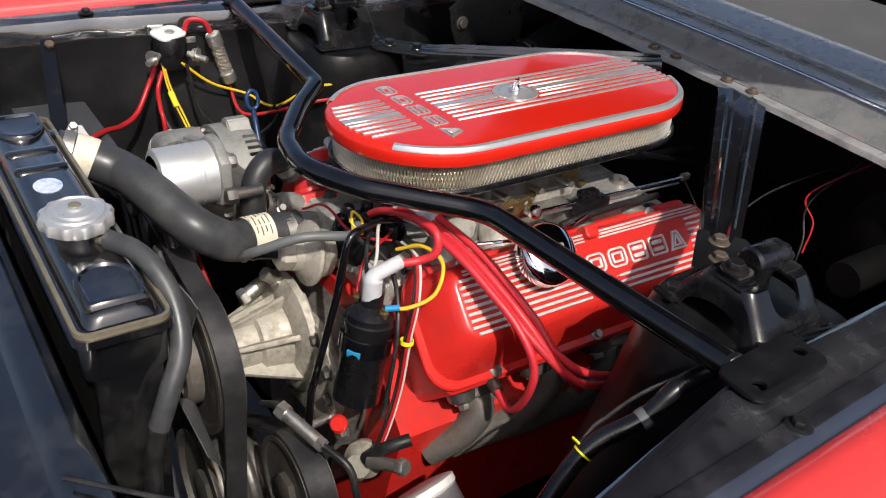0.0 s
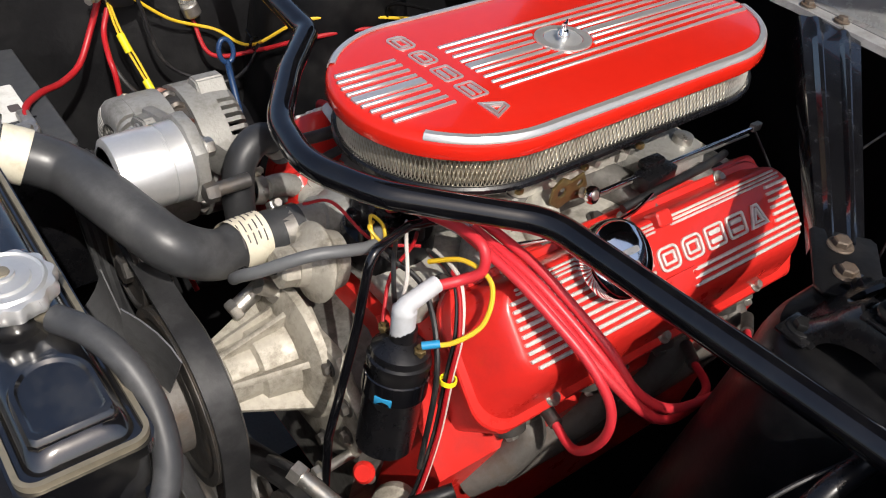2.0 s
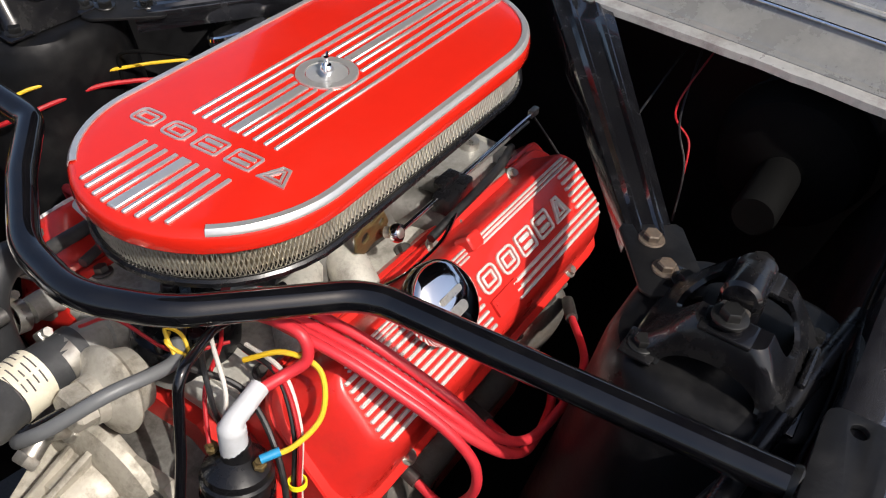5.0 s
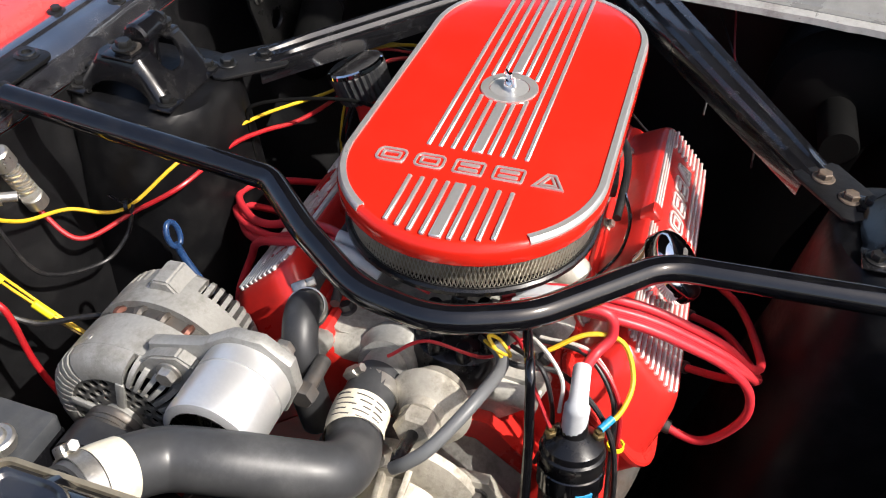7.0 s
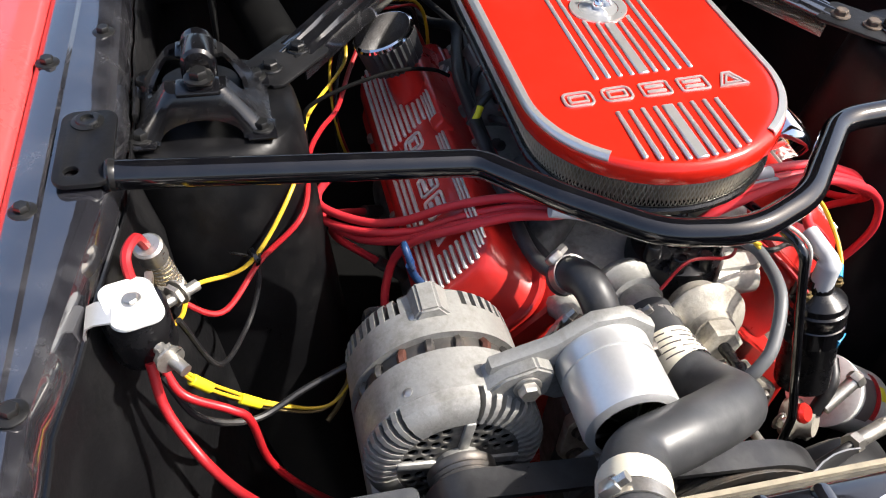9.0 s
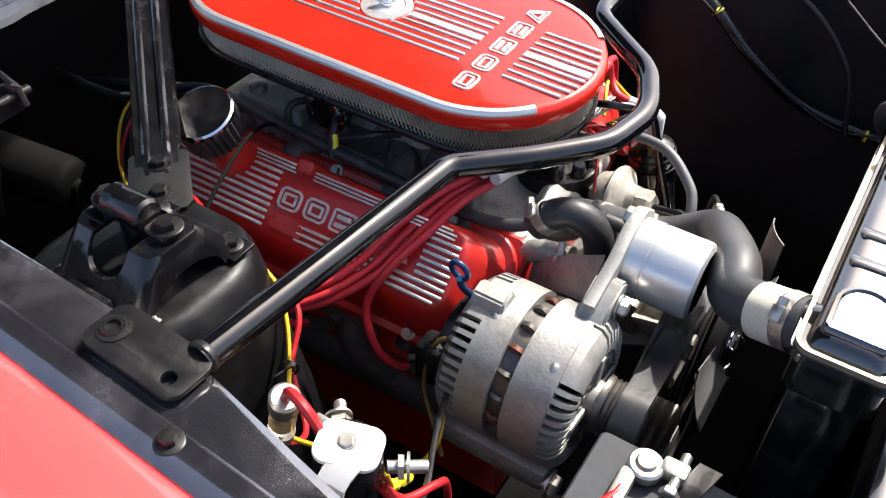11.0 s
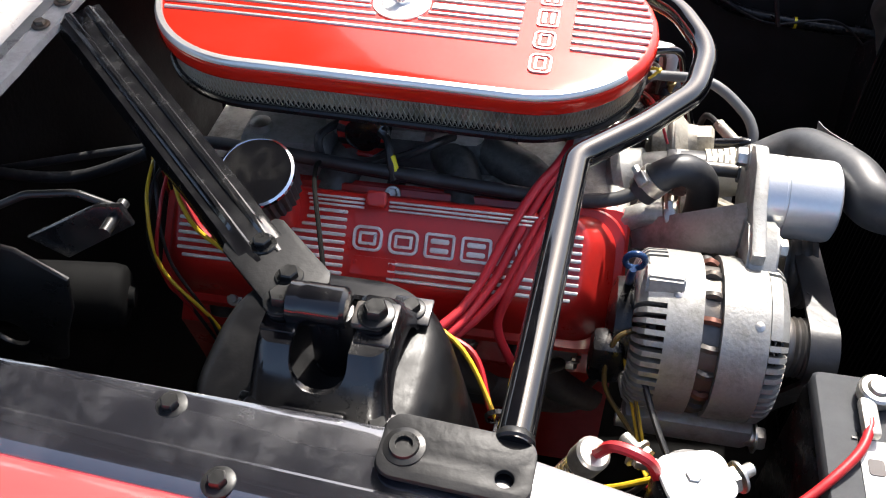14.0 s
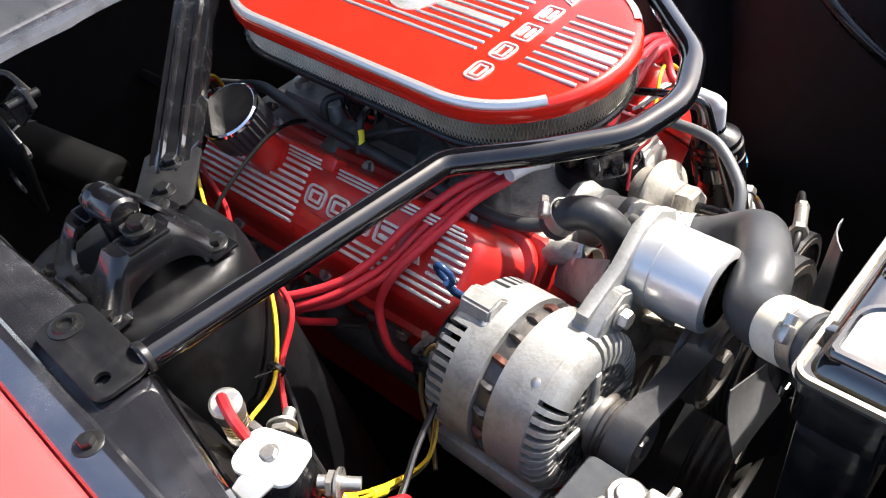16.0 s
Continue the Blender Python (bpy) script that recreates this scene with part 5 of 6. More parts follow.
alternator()


def bracket_can():
    """The machined spacer can and cast arm that carry the alternator."""
    root = thing("alternator_bracket", (-0.33, 0.13, 0.87), "cast aluminium alternator bracket with a machined round can", "bracket")
    c = (0.119, 0.880)
    part("can", lathe([(0.010, 0.000), (0.032, 0.0), (0.0365, 0.0025), (0.0375, 0.006), (0.0375, 0.046), (0.0365, 0.0465), (0.0365, 0.0485), (0.0378, 0.049), (0.0378, 0.066), (0.035, 0.068), (0.01, 0.068)], (-0.398, *c), (1, 0, 0), 44), BRIGHT_ALU, root, "bright machined round can")
    # flat black disc stands for the shade inside the can's open front
    part("can_hollow_shade", lathe([(0.030, 0.0), (0.030, -0.001), (0.008, -0.001)], (-0.397, *c), (1, 0, 0), 30), BLACK_DEEP, root)
    plate_pts = [(0.079, 0.880), (0.083, 0.905), (0.105, 0.921), (0.130, 0.920), (0.158, 0.900), (0.205, 0.885), (0.208, 0.866), (0.190, 0.852), (0.162, 0.846), (0.150, 0.838), (0.118, 0.838), (0.090, 0.852)]
    m = Matrix(((0, 0, 1, -0.326), (1, 0, 0, 0), (0, 1, 0, 0), (0, 0, 0, 1)))
    part("back_plate", plate(plate_pts, (), 0.013, 0.003, m), CAST_ALU, root)
    arm = loft([[(x, y + o, z - o) for x, y, z in ((-0.318, 0.160, 0.898), (-0.318, 0.168, 0.855), (-0.228, 0.112, 0.790), (-0.226, 0.105, 0.806))] for o in (-0.006, 0.006)])
    bmesh.ops.bevel(arm, geom=arm.edges[:], offset=0.003, segments=2, affect="EDGES")
    part("arm", arm, CAST_ALU, root, "diagonal cast arm")
    part("bolt", hexbolt((-0.319, 0.095, 0.902), (1, 0, 0), 0.009, 0.010, 0.012), STEEL, root)
    part("spacer_bolt", merge(rod((-0.318, 0.075, 0.868), (-0.285, 0.075, 0.868), 0.007, 14), hexbolt((-0.318, 0.075, 0.868), (-1, 0, 0), 0.011, 0.012)), DARK_STEEL, root)
    root.matrix_basis = Matrix.Translation((-0.022, 0.000, -0.012)) @ root.matrix_basis
    return root


bracket_can()


def hose_clamp(at, axis, r, group="hose clamps", label="bright worm-drive hose clamp"):
    at, axis = Vector(at), Vector(axis).normalized()
    root = thing("hose_clamp", at, label, "hose clamp", group)
    part("band", lathe([(r, -0.006), (r + 0.0012, -0.006), (r + 0.0012, 0.006), (r, 0.006)], at, axis, 32, True), STEEL, root)
    side = axis.orthogonal().normalized()
    if side.z < 0:
        side = -side
    up = side.cross(axis)
    p = at + side * (r + 0.004)
    fr = Matrix((up, axis, side)).transposed().to_4x4()
    part("screw_housing", box(p, (0.014, 0.011, 0.008), 0.002, fr), STEEL, root)
    part("screw", rod(p + up * 0.005, p + up * 0.014, 0.0042, 6), STEEL, root)
    return root


HOSE = [(-0.278, 0.037, 0.815), (-0.333, 0.036, 0.819), (-0.366, 0.026, 0.825), (-0.402, 0.025, 0.850), (-0.420, 0.052, 0.864), (-0.438, 0.092, 0.878), (-0.452, 0.132, 0.882), (-0.486, 0.153, 0.897), (-0.512, 0.160, 0.9065)]
hr = thing("radiator_hose", (-0.41, 0.05, 0.87), "thick black rubber upper radiator hose with paper label", "hose")
part("hose", tube(HOSE, 0.0232, 24, True, 10), HOSE_RUBBER, hr)
lab = part("label", tube([(-0.316, 0.0372, 0.8180), (-0.333, 0.036, 0.819), (-0.349, 0.0320, 0.8212)], 0.0250, 24, True, 4, False), PAPER_LABEL, hr, "yellowed paper label band")
for k in range(5):
    x = -0.320 - 0.0058 * k
    for a0, a1 in ((40, 70 + 9 * (k % 3)), (84 + 9 * (k % 3), 118), (124, 150 - 8 * (k % 2))):
        part("print_bar", tube([(x, 0.0370 - 0.0009 * k + 0.0251 * math.cos(radians(q)), 0.8182 + 0.0005 * k + 0.0251 * math.sin(radians(q))) for q in (a0, (2 * a0 + a1) / 3, (a0 + 2 * a1) / 3, a1)], 0.0007, 5), INK, lab)
hose_clamp((-0.293, 0.0365, 0.8145), (-1, -0.02, 0.02), 0.0232)
hose_clamp((-0.502, 0.1578, 0.9027), (-0.9, 0.35, 0.32), 0.0240)
pap = thing("hose_end_sleeve", (-0.487, 0.1525, 0.8968), "pale sleeve round the hose at the radiator", "sleeve")
part("band", tube([(-0.476, 0.1480, 0.8920), (-0.486, 0.1525, 0.8965), (-0.496, 0.1563, 0.9005)], 0.0248, 24, True, 3, False), PAPER_LABEL, pap)

by = thing("bypass_hose", (-0.28, 0.10, 0.85), "short bent black rubber bypass hose", "hose")
part("hose", tube([(-0.250, 0.112, 0.848), (-0.266, 0.110, 0.868), (-0.286, 0.104, 0.874), (-0.305, 0.097, 0.858), (-0.312, 0.090, 0.825), (-0.312, 0.080, 0.78)], 0.0155, 18), RUBBER, by)
hose_clamp((-0.259, 0.111, 0.862), (-0.6, -0.1, 0.75), 0.0158)
hose_clamp((-0.285, 0.106, 0.815), (-1, 0, 0.3), 0.0135)
for pts, r in (([(-0.250, 0.114, 0.852), (-0.225, 0.124, 0.845), (-0.187, 0.128, 0.841), (-0.10, 0.128, 0.844), (0.0, 0.128, 0.850), (0.07, 0.126, 0.853), (0.14, 0.112, 0.845), (0.24, 0.09, 0.82), (0.38, 0.10, 0.76), (0.52, 0.10, 0.75)], 0.0068),
               ([(-0.215, 0.105, 0.828), (-0.15, 0.118, 0.828), (-0.05, 0.119, 0.833), (0.05, 0.116, 0.838), (0.13, 0.10, 0.83), (0.25, 0.08, 0.81), (0.52, 0.08, 0.73)], 0.0048)):
    solo("heater_hose", tube(pts, r, 12), RUBBER, "black rubber heater hose beside the valve cover", "hose", "heater hoses")


def ring(outer, inner, z0, z1):
    """A flat-topped rim between two outlines."""
    bm = bmesh.new()
    rows = [[bm.verts.new((x, y, z)) for x, y in pts] for pts, z in ((outer, z0), (outer, z1), (inner, z1), (inner, z0))]
    n = len(outer)
    for p, q in zip(rows, rows[1:] + rows[:1]):
        for k in range(n):
            bm.faces.new((p[k], p[(k + 1) % n], q[(k + 1) % n], q[k]))
    return bm


def radiator():
    root = thing("radiator", (-0.545, 0, 0.62), "black radiator with pressed top tank and tarnished seam", "radiator")
    cx, wx, wy = -0.5455, 0.076, 0.416
    loops = []
    for z, d, r in ((0.878, 0.003, 0.012), (0.923, 0.003, 0.012), (0.9235, 0.007, 0.012), (0.932, 0.010, 0.014), (0.936, 0.015, 0.014), (0.9375, 0.021, 0.012)):
        loops.append(at_z(rrect(wx - 2 * d, wy - 2 * d, r, 6, cx), z))
    part("top_tank", loft(loops), BLACK_GLOSS, root, "glossy black top tank")
    for s, y in ((-1, -0.192), (1, 0.192)):
        arc = [(0.025 * math.cos(radians(a)), 0.037 + 0.026 * math.sin(radians(a))) for a in range(0, 181, 12)]
        dee = arc + [(-0.025, 0.004), (-0.021, 0.0), (0.021, 0.0), (0.025, 0.004)]
        def at(k, z):
            return [(cx + x * k, y - s * (0.032 + (v - 0.032) * k), z) for x, v in dee]
        part("tank_swage", loft([at(1.0, 0.934), at(1.0, 0.9385), at(0.93, 0.9415), at(0.82, 0.9418), at(0.76, 0.9395), at(0.5, 0.9388)]), BLACK_GLOSS, root)
    for y in (-0.032, 0.060, 0.100):
        part("tank_rib", loft([at_z(rrect(0.050 - d, 0.012 - d, 0.004, 3, cx, y), z) for d, z in ((0, 0.936), (0.001, 0.939), (0.006, 0.9402))]), BLACK_GLOSS, root)
    part("core", box((cx, 0, 0.60), (0.050, 0.385, 0.55), 0.003), BLACK_DEEP, root)
    for k in range(36):
        y = -0.189 + 0.0108 * k
        part("core_tube", box((cx + 0.0265, y, 0.60), (0.004, 0.0025, 0.52), 0.0006, None, 1), BLACK_DEEP, root)
    part("seam", ring(rrect(wx, wy, 0.013, 6, cx), rrect(wx - 0.007, wy - 0.007, 0.009, 6, cx), 0.9215, 0.9272), BRASS, root, "tarnished soldered seam")
    part("seam_flange", ring(rrect(wx + 0.004, wy + 0.004, 0.014, 6, cx), rrect(wx - 0.004, wy - 0.004, 0.012, 6, cx), 0.914, 0.9220), BLACK_GLOSS, root)
    part("inlet", tube([(-0.525, 0.163, 0.912), (-0.506, 0.159, 0.904), (-0.486, 0.153, 0.897)], 0.020, 18), BLACK_GLOSS, root)
    part("filler_neck", lathe([(0.021, 0), (0.021, 0.020), (0.026, 0.022), (0.026, 0.020)], (-0.546, -0.078, 0.932), (0, 0, 1), 30), BLACK_GLOSS, root)
    part("overflow_nipple", rod((-0.535, -0.092, 0.940), (-0.524, -0.112, 0.944), 0.005, 10), BRASS, root)
    part("sticker", loft([[(-0.548 + 0.013 * math.cos(2 * math.pi * k / 24), 0.022 + 0.015 * math.sin(2 * math.pi * k / 24), z) for k in range(24)] for z in (0.9370, 0.9383)]), STICKER, root, "small oval pale sticker with blue print")
    for y in (-0.198, 0.198):
        part("side_strap", box((cx, y, 0.65), (0.055, 0.010, 0.50), 0.003), BLACK_GLOSS, root)
    return root


def radiator_cap(root):
    loops = []
    for z, r, w in ((0.949, 0.028, 0.0), (0.951, 0.0300, 0.0015), (0.957, 0.0305, 0.0018), (0.961, 0.029, 0.0012), (0.9625, 0.025, 0.0)):
        loops.append([(-0.546 + (r + w * math.cos(12 * 2 * math.pi * k / 96)) * math.cos(2 * math.pi * k / 96), -0.078 + (r + w * math.cos(12 * 2 * math.pi * k / 96)) * math.sin(2 * math.pi * k / 96), z) for k in range(96)])
    cap = part("pressure_cap", loft(loops), BRIGHT_ALU, root, "bright metal pressure cap")
    part("centre", lathe([(0.017, 0.9615), (0.016, 0.9645), (0.008, 0.966), (0.0075, 0.968), (0, 0.9685)], (-0.546, -0.078, 0), (0, 0, 1), 28), BRIGHT_ALU, cap)
    part("rivet", lathe([(0.006, 0), (0.005, 0.002), (0, 0.003)], (-0.546, -0.078, 0.967), (0, 0, 1), 14), BRASS, cap, "brass rivet")
    part("lift_rim", lathe([(0.022, 0.0), (0.024, 0.0018), (0.026, 0.0)], (-0.546, -0.078, 0.962), (0, 0, 1), 36), BRIGHT_ALU, cap)


radiator_cap(radiator())
solo("overflow_hose", tube([(-0.528, -0.106, 0.944), (-0.514, -0.130, 0.944), (-0.503, -0.156, 0.934), (-0.498, -0.180, 0.912), (-0.503, -0.203, 0.885), (-0.520, -0.218, 0.855), (-0.532, -0.222, 0.825)], 0.0092, 14), HOSE_RUBBER, "dark grey rubber overflow hose from the radiator cap", "hose")
solo("drain_tube", tube([(-0.531, -0.222, 0.829), (-0.539, -0.224, 0.79), (-0.544, -0.226, 0.72), (-0.546, -0.226, 0.56)], 0.0080, 12), BLACK_WIRE, "black plastic drain tube below the hose", "tube")


def battery():
    root = thing("battery", (-0.485, 0.36, 0.70), "black car battery with grey top and white label", "battery")
    part("case", loft([at_z(rrect(0.172 - d, 0.235 - d, 0.006, 3, -0.487, 0.388), z) for d, z in ((0.006, 0.62), (0, 0.625), (0, 0.795), (0.004, 0.799))]), BLACK_PLASTIC, root)
    part("top", loft([at_z(rrect(0.170 - d, 0.232 - d, 0.006, 3, -0.487, 0.388), z) for d, z in ((0.0, 0.799), (0, 0.812), (0.004, 0.815))]), BATTERY_TOP, root, "grey plastic top")
    part("label", loft([at_z(rrect(0.042, 0.076, 0.002, 2, -0.450, 0.374), z) for z in (0.8145, 0.8162)]), WHITE_PLASTIC, root, "white paper label")
    part("label_mark", loft([at_z(rrect(0.012, 0.014, 0.002, 2, -0.440, 0.360), z) for z in (0.8160, 0.8170)]), INK, root, "dark printed block")
    part("cell_cover", loft([at_z(rrect(0.06 - d, 0.20 - d, 0.006, 3, -0.535, 0.39), z) for d, z in ((0, 0.812), (0, 0.824), (0.004, 0.827))]), BLACK_PLASTIC, root)
    part("plus_mark", merge(box((-0.430, 0.335, 0.8155), (0.010, 0.002, 0.0016)), box((-0.430, 0.335, 0.8156), (0.002, 0.010, 0.0016))), BLACK_PLASTIC, root)
    part("post", lathe([(0.010, 0), (0.0088, 0.017), (0.0070, 0.019), (0.0, 0.0195)], (-0.447, 0.294, 0.814), (0, 0, 1), 20), STEEL, root, "lead post")
    return root


battery()
tm = thing("battery_terminal", (-0.447, 0.294, 0.825), "corroded lead battery terminal with clamp bolt", "battery terminal")
part("clamp", lathe([(0.009, -0.007), (0.0140, -0.007), (0.0150, -0.003), (0.0150, 0.003), (0.0130, 0.005), (0.009, 0.005)], (-0.447, 0.294, 0.825), (0, 0, 1), 24, True), STEEL, tm)
part("clamp_jaw", box((-0.468, 0.286, 0.825), (0.022, 0.016, 0.013), 0.003), STEEL, tm)
part("clamp_bolt", merge(rod((-0.472, 0.268, 0.826), (-0.472, 0.306, 0.826), 0.0042, 10), hexbolt((-0.472, 0.306, 0.826), (0, 1, 0), 0.008, 0.006)), STEEL, tm)
part("cable_lug", box((-0.438, 0.320, 0.823), (0.014, 0.036, 0.011), 0.004), STEEL, tm)
solo("battery_cable", tube([(-0.438, 0.322, 0.825), (-0.436, 0.332, 0.825), (-0.426, 0.353, 0.823), (-0.404, 0.378, 0.818), (-0.377, 0.402, 0.810), (-0.348, 0.425, 0.815), (-0.323, 0.445, 0.845), (-0.306, 0.450, 0.880)], 0.0039, 14), RED_CABLE, "thick red battery cable to the starter relay", "cable")
solo("starter_cable", tube([(-0.30, 0.444, 0.868), (-0.312, 0.432, 0.845), (-0.320, 0.400, 0.829), (-0.320, 0.387, 0.811), (-0.320, 0.377, 0.751), (-0.320, 0.348, 0.696), (-0.31, 0.30, 0.62), (-0.30, 0.26, 0.56)], 0.0034, 14), RED_CABLE, "thick red starter cable behind the alternator", "cable")
hold = thing("battery_hold_down", (-0.465, 0.40, 0.83), "worn black steel strap rising from battery to apron", "strap")
bar = [[(x - w, y, z) for w in (0.0, 0.006, 0.013, 0.019)] for x, y, z in ((-0.482, 0.262, 0.8178), (-0.476, 0.285, 0.8180), (-0.469, 0.310, 0.8240), (-0.459, 0.360, 0.8460), (-0.449, 0.412, 0.8690), (-0.438, 0.470, 0.8960), (-0.432, 0.503, 0.9110))]
part("strap", thicken(sheet(bar), 0.004), BLACK_PAINT, hold)
part("strap_bolt", hexbolt((-0.441, 0.490, 0.9065), (0, -0.42, 0.9), 0.007, 0.005), RUSTY, hold)


# ---- ignition, relays, wires and hoses ----
def distributor():
    root = thing("distributor", (-0.212, -0.018, 0.80), "black distributor with red plug leads under the air cleaner", "distributor")
    ax = ENG.to_3x3() @ Vector((0, 0, 1))
    o = Vector((-0.212, -0.018, 0.775))
    part("body", lathe([(0.020, -0.03), (0.022, 0.0), (0.036, 0.008), (0.042, 0.014), (0.042, 0.030)], o, ax, 30), CAST_ALU, root)
    part("cap", lathe([(0.045, 0.026), (0.046, 0.030), (0.046, 0.048), (0.043, 0.056), (0.034, 0.060), (0.012, 0.062), (0.012, 0.070), (0.0, 0.071)], o, ax, 34), BLACK_PLASTIC, root, "black moulded cap")
    for k in range(8):
        a = radians(45 * k + 20)
        p = o + Vector((0.033 * math.cos(a), 0.033 * math.sin(a), 0.056))
        part("tower", lathe([(0.0085, 0), (0.0075, 0.014), (0.006, 0.016)], p, ax, 14), BLACK_PLASTIC, root)
    part("clip", box(o + Vector((-0.046, 0.01, 0.03)), (0.003, 0.012, 0.035), 0.001), STEEL, root)
    return root


distributor()


def vacuum_unit():
    root = thing("vacuum_advance", (-0.295, -0.018, 0.817), "pale stained round vacuum diaphragm with hex fitting", "vacuum unit")
    at, ax = (-0.288, -0.014, 0.812), (-1.0, 0.06, 0.20)
    part("back_shell", lathe([(0.014, -0.03), (0.027, -0.022), (0.031, -0.006), (0.037, -0.003), (0.0385, 0.0), (0.037, 0.003)], at, ax, 36), DULL_ALU, root)
    part("front_shell", lathe([(0.0385, 0.0025), (0.037, 0.005), (0.028, 0.009), (0.021, 0.015), (0.0195, 0.024)], at, ax, 36), DULL_ALU, root)
    part("hex_fitting", lathe([(0.019, 0.023), (0.019, 0.038), (0.015, 0.041), (0.006, 0.041)], at, ax, 6), DULL_ALU, root)
    part("nipple", lathe([(0.0055, 0.04), (0.0055, 0.066), (0.0068, 0.069), (0.0045, 0.078)], at, ax, 14), BLACK_PLASTIC, root)
    part("arm", tube([(-0.262, -0.014, 0.800), (-0.235, -0.016, 0.795), (-0.215, -0.018, 0.79)], 0.009, 10), DULL_ALU, root)
    return root


vacuum_unit()
solo("vacuum_hose", tube([(-0.366, -0.008, 0.823), (-0.365, -0.020, 0.835), (-0.353, -0.036, 0.848), (-0.316, -0.057, 0.865), (-0.266, -0.068, 0.861), (-0.250, -0.057, 0.866)], 0.0056, 14), GREY_RUBBER, "grey rubber vacuum hose curving to the carburettor", "hose")


def coil():
    top, bot = Vector((-0.277, -0.138, 0.812)), Vector((-0.296, -0.150, 0.700))
    ax = top - bot
    h = ax.length
    root = thing("ignition_coil", bot, "black ignition coil with pale blue print and grey lead boot", "ignition coil")
    part("can", lathe([(0.022, 0), (0.0265, 0.003), (0.0265, h - 0.052), (0.0275, h - 0.050), (0.0275, h - 0.022), (0.0285, h - 0.020), (0.0285, h - 0.014), (0.026, h - 0.012)], bot, ax, 36), BLACK_PLASTIC, root)
    part("clamp_band", lathe([(0.0280, h - 0.050), (0.0292, h - 0.049), (0.0292, h - 0.030), (0.0280, h - 0.029)], bot, ax, 36, True), BLACK_BAR, root, "glossy black clamp band")
    part("head", lathe([(0.0265, h - 0.013), (0.026, h - 0.006), (0.019, h), (0.012, h + 0.004), (0.0115, h + 0.016), (0.009, h + 0.018)], bot, ax, 30), BLACK_PLASTIC, root)
    part("print", box(bot + ax.normalized() * (h - 0.040) + Vector((-0.0235, -0.0155, 0)), (0.003, 0.016, 0.009), 0.001, pose(0, 0, 0, 0, 0, 35)), BLUE_LABEL, root, "small blue print")
    for dx, dy in ((0.004, -0.020), (-0.006, 0.019)):
        part("terminal", merge(rod(top + Vector((dx, dy, -0.006)), top + Vector((dx, dy, 0.010)), 0.0032, 10), hexbolt(top + Vector((dx, dy, 0.003)), (0, 0, 1), 0.0055, 0.004)), GOLD, root)
    return root


coil()
bt = thing("coil_lead", (-0.275, -0.135, 0.84), "red high-tension lead with pale grey elbow boot", "ignition lead")
part("boot", tube(bent([(-0.2765, -0.1365, 0.820), (-0.2755, -0.1355, 0.851), (-0.241, -0.132, 0.857)], 0.007, 5), lambda t: 0.0108 if t < 0.3 else 0.0100 - 0.0022 * t, 16, False), GREY_PLASTIC, bt, "pale grey elbow boot")
part("lead", tube([(-0.245, -0.133, 0.856), (-0.222, -0.140, 0.858), (-0.208, -0.150, 0.870), (-0.205, -0.142, 0.890), (-0.208, -0.11, 0.890), (-0.212, -0.05, 0.870), (-0.212, -0.02, 0.850)], 0.0048, 12), RED_WIRE, bt)


def plug_lead(points, label, boot=None):
    root = thing("plug_lead", points[0], label, "ignition lead", "spark plug leads")
    part("lead", tube(points, 0.0045, 10, True, 9), RED_WIRE, root)
    a, b = Vector(points[-2]), Vector(points[-1])
    d = (b - a).normalized()
    part("plug_boot", tube([b - d * 0.012, b + d * 0.012, b + d * 0.03], lambda t: 0.0072, 12), DARK_STEEL if boot is None else boot, root, "dark heat-shield boot")
    return root


DL = "red silicone spark plug lead across the sunlit valve cover"
BUNDLE = [(-0.198, -0.050, 0.866), (-0.196, -0.082, 0.880), (-0.193, -0.112, 0.881), (-0.182, -0.171, 0.870), (-0.171, -0.215, 0.850), (-0.160, -0.254, 0.826)]
TAILS = ([(-0.166, -0.282, 0.800), (-0.167, -0.285, 0.762), (-0.162, -0.258, 0.714), (-0.154, -0.216, 0.715)],
         [(-0.142, -0.285, 0.795), (-0.110, -0.292, 0.760), (-0.070, -0.270, 0.715), (-0.045, -0.230, 0.692)],
         [(-0.134, -0.288, 0.788), (-0.090, -0.298, 0.752), (0.010, -0.275, 0.705), (0.050, -0.230, 0.686)],
         [(-0.130, -0.283, 0.796), (-0.080, -0.300, 0.764), (0.060, -0.285, 0.710), (0.150, -0.230, 0.680)])
for k, tail in enumerate(TAILS):
    o = Vector((-0.0125 + 0.0085 * k, 0.002 * math.sin(2.4 * k), 0.0035 * math.cos(2.1 * k) + 0.002))
    plug_lead([Vector(p) + o * min(1, 0.5 + 0.2 * i) for i, p in enumerate(BUNDLE)] + tail, DL)
PL = "red silicone spark plug lead across the passenger valve cover"
BUNDLE = [(-0.196, 0.015, 0.862), (-0.190, 0.070, 0.874), (-0.182, 0.104, 0.868), (-0.165, 0.138, 0.858), (-0.146, 0.182, 0.835), (-0.128, 0.222, 0.808)]
TAILS = ([(-0.132, 0.240, 0.775), (-0.148, 0.250, 0.735), (-0.165, 0.240, 0.705), (-0.180, 0.220, 0.690)],
         [(-0.098, 0.262, 0.780), (-0.062, 0.288, 0.768), (-0.040, 0.280, 0.730), (-0.048, 0.232, 0.690)],
         [(-0.092, 0.268, 0.788), (-0.050, 0.300, 0.772), (-0.012, 0.288, 0.745), (0.048, 0.235, 0.690)],
         [(-0.088, 0.262, 0.796), (-0.040, 0.300, 0.784), (0.020, 0.285, 0.765), (0.140, 0.232, 0.690)])
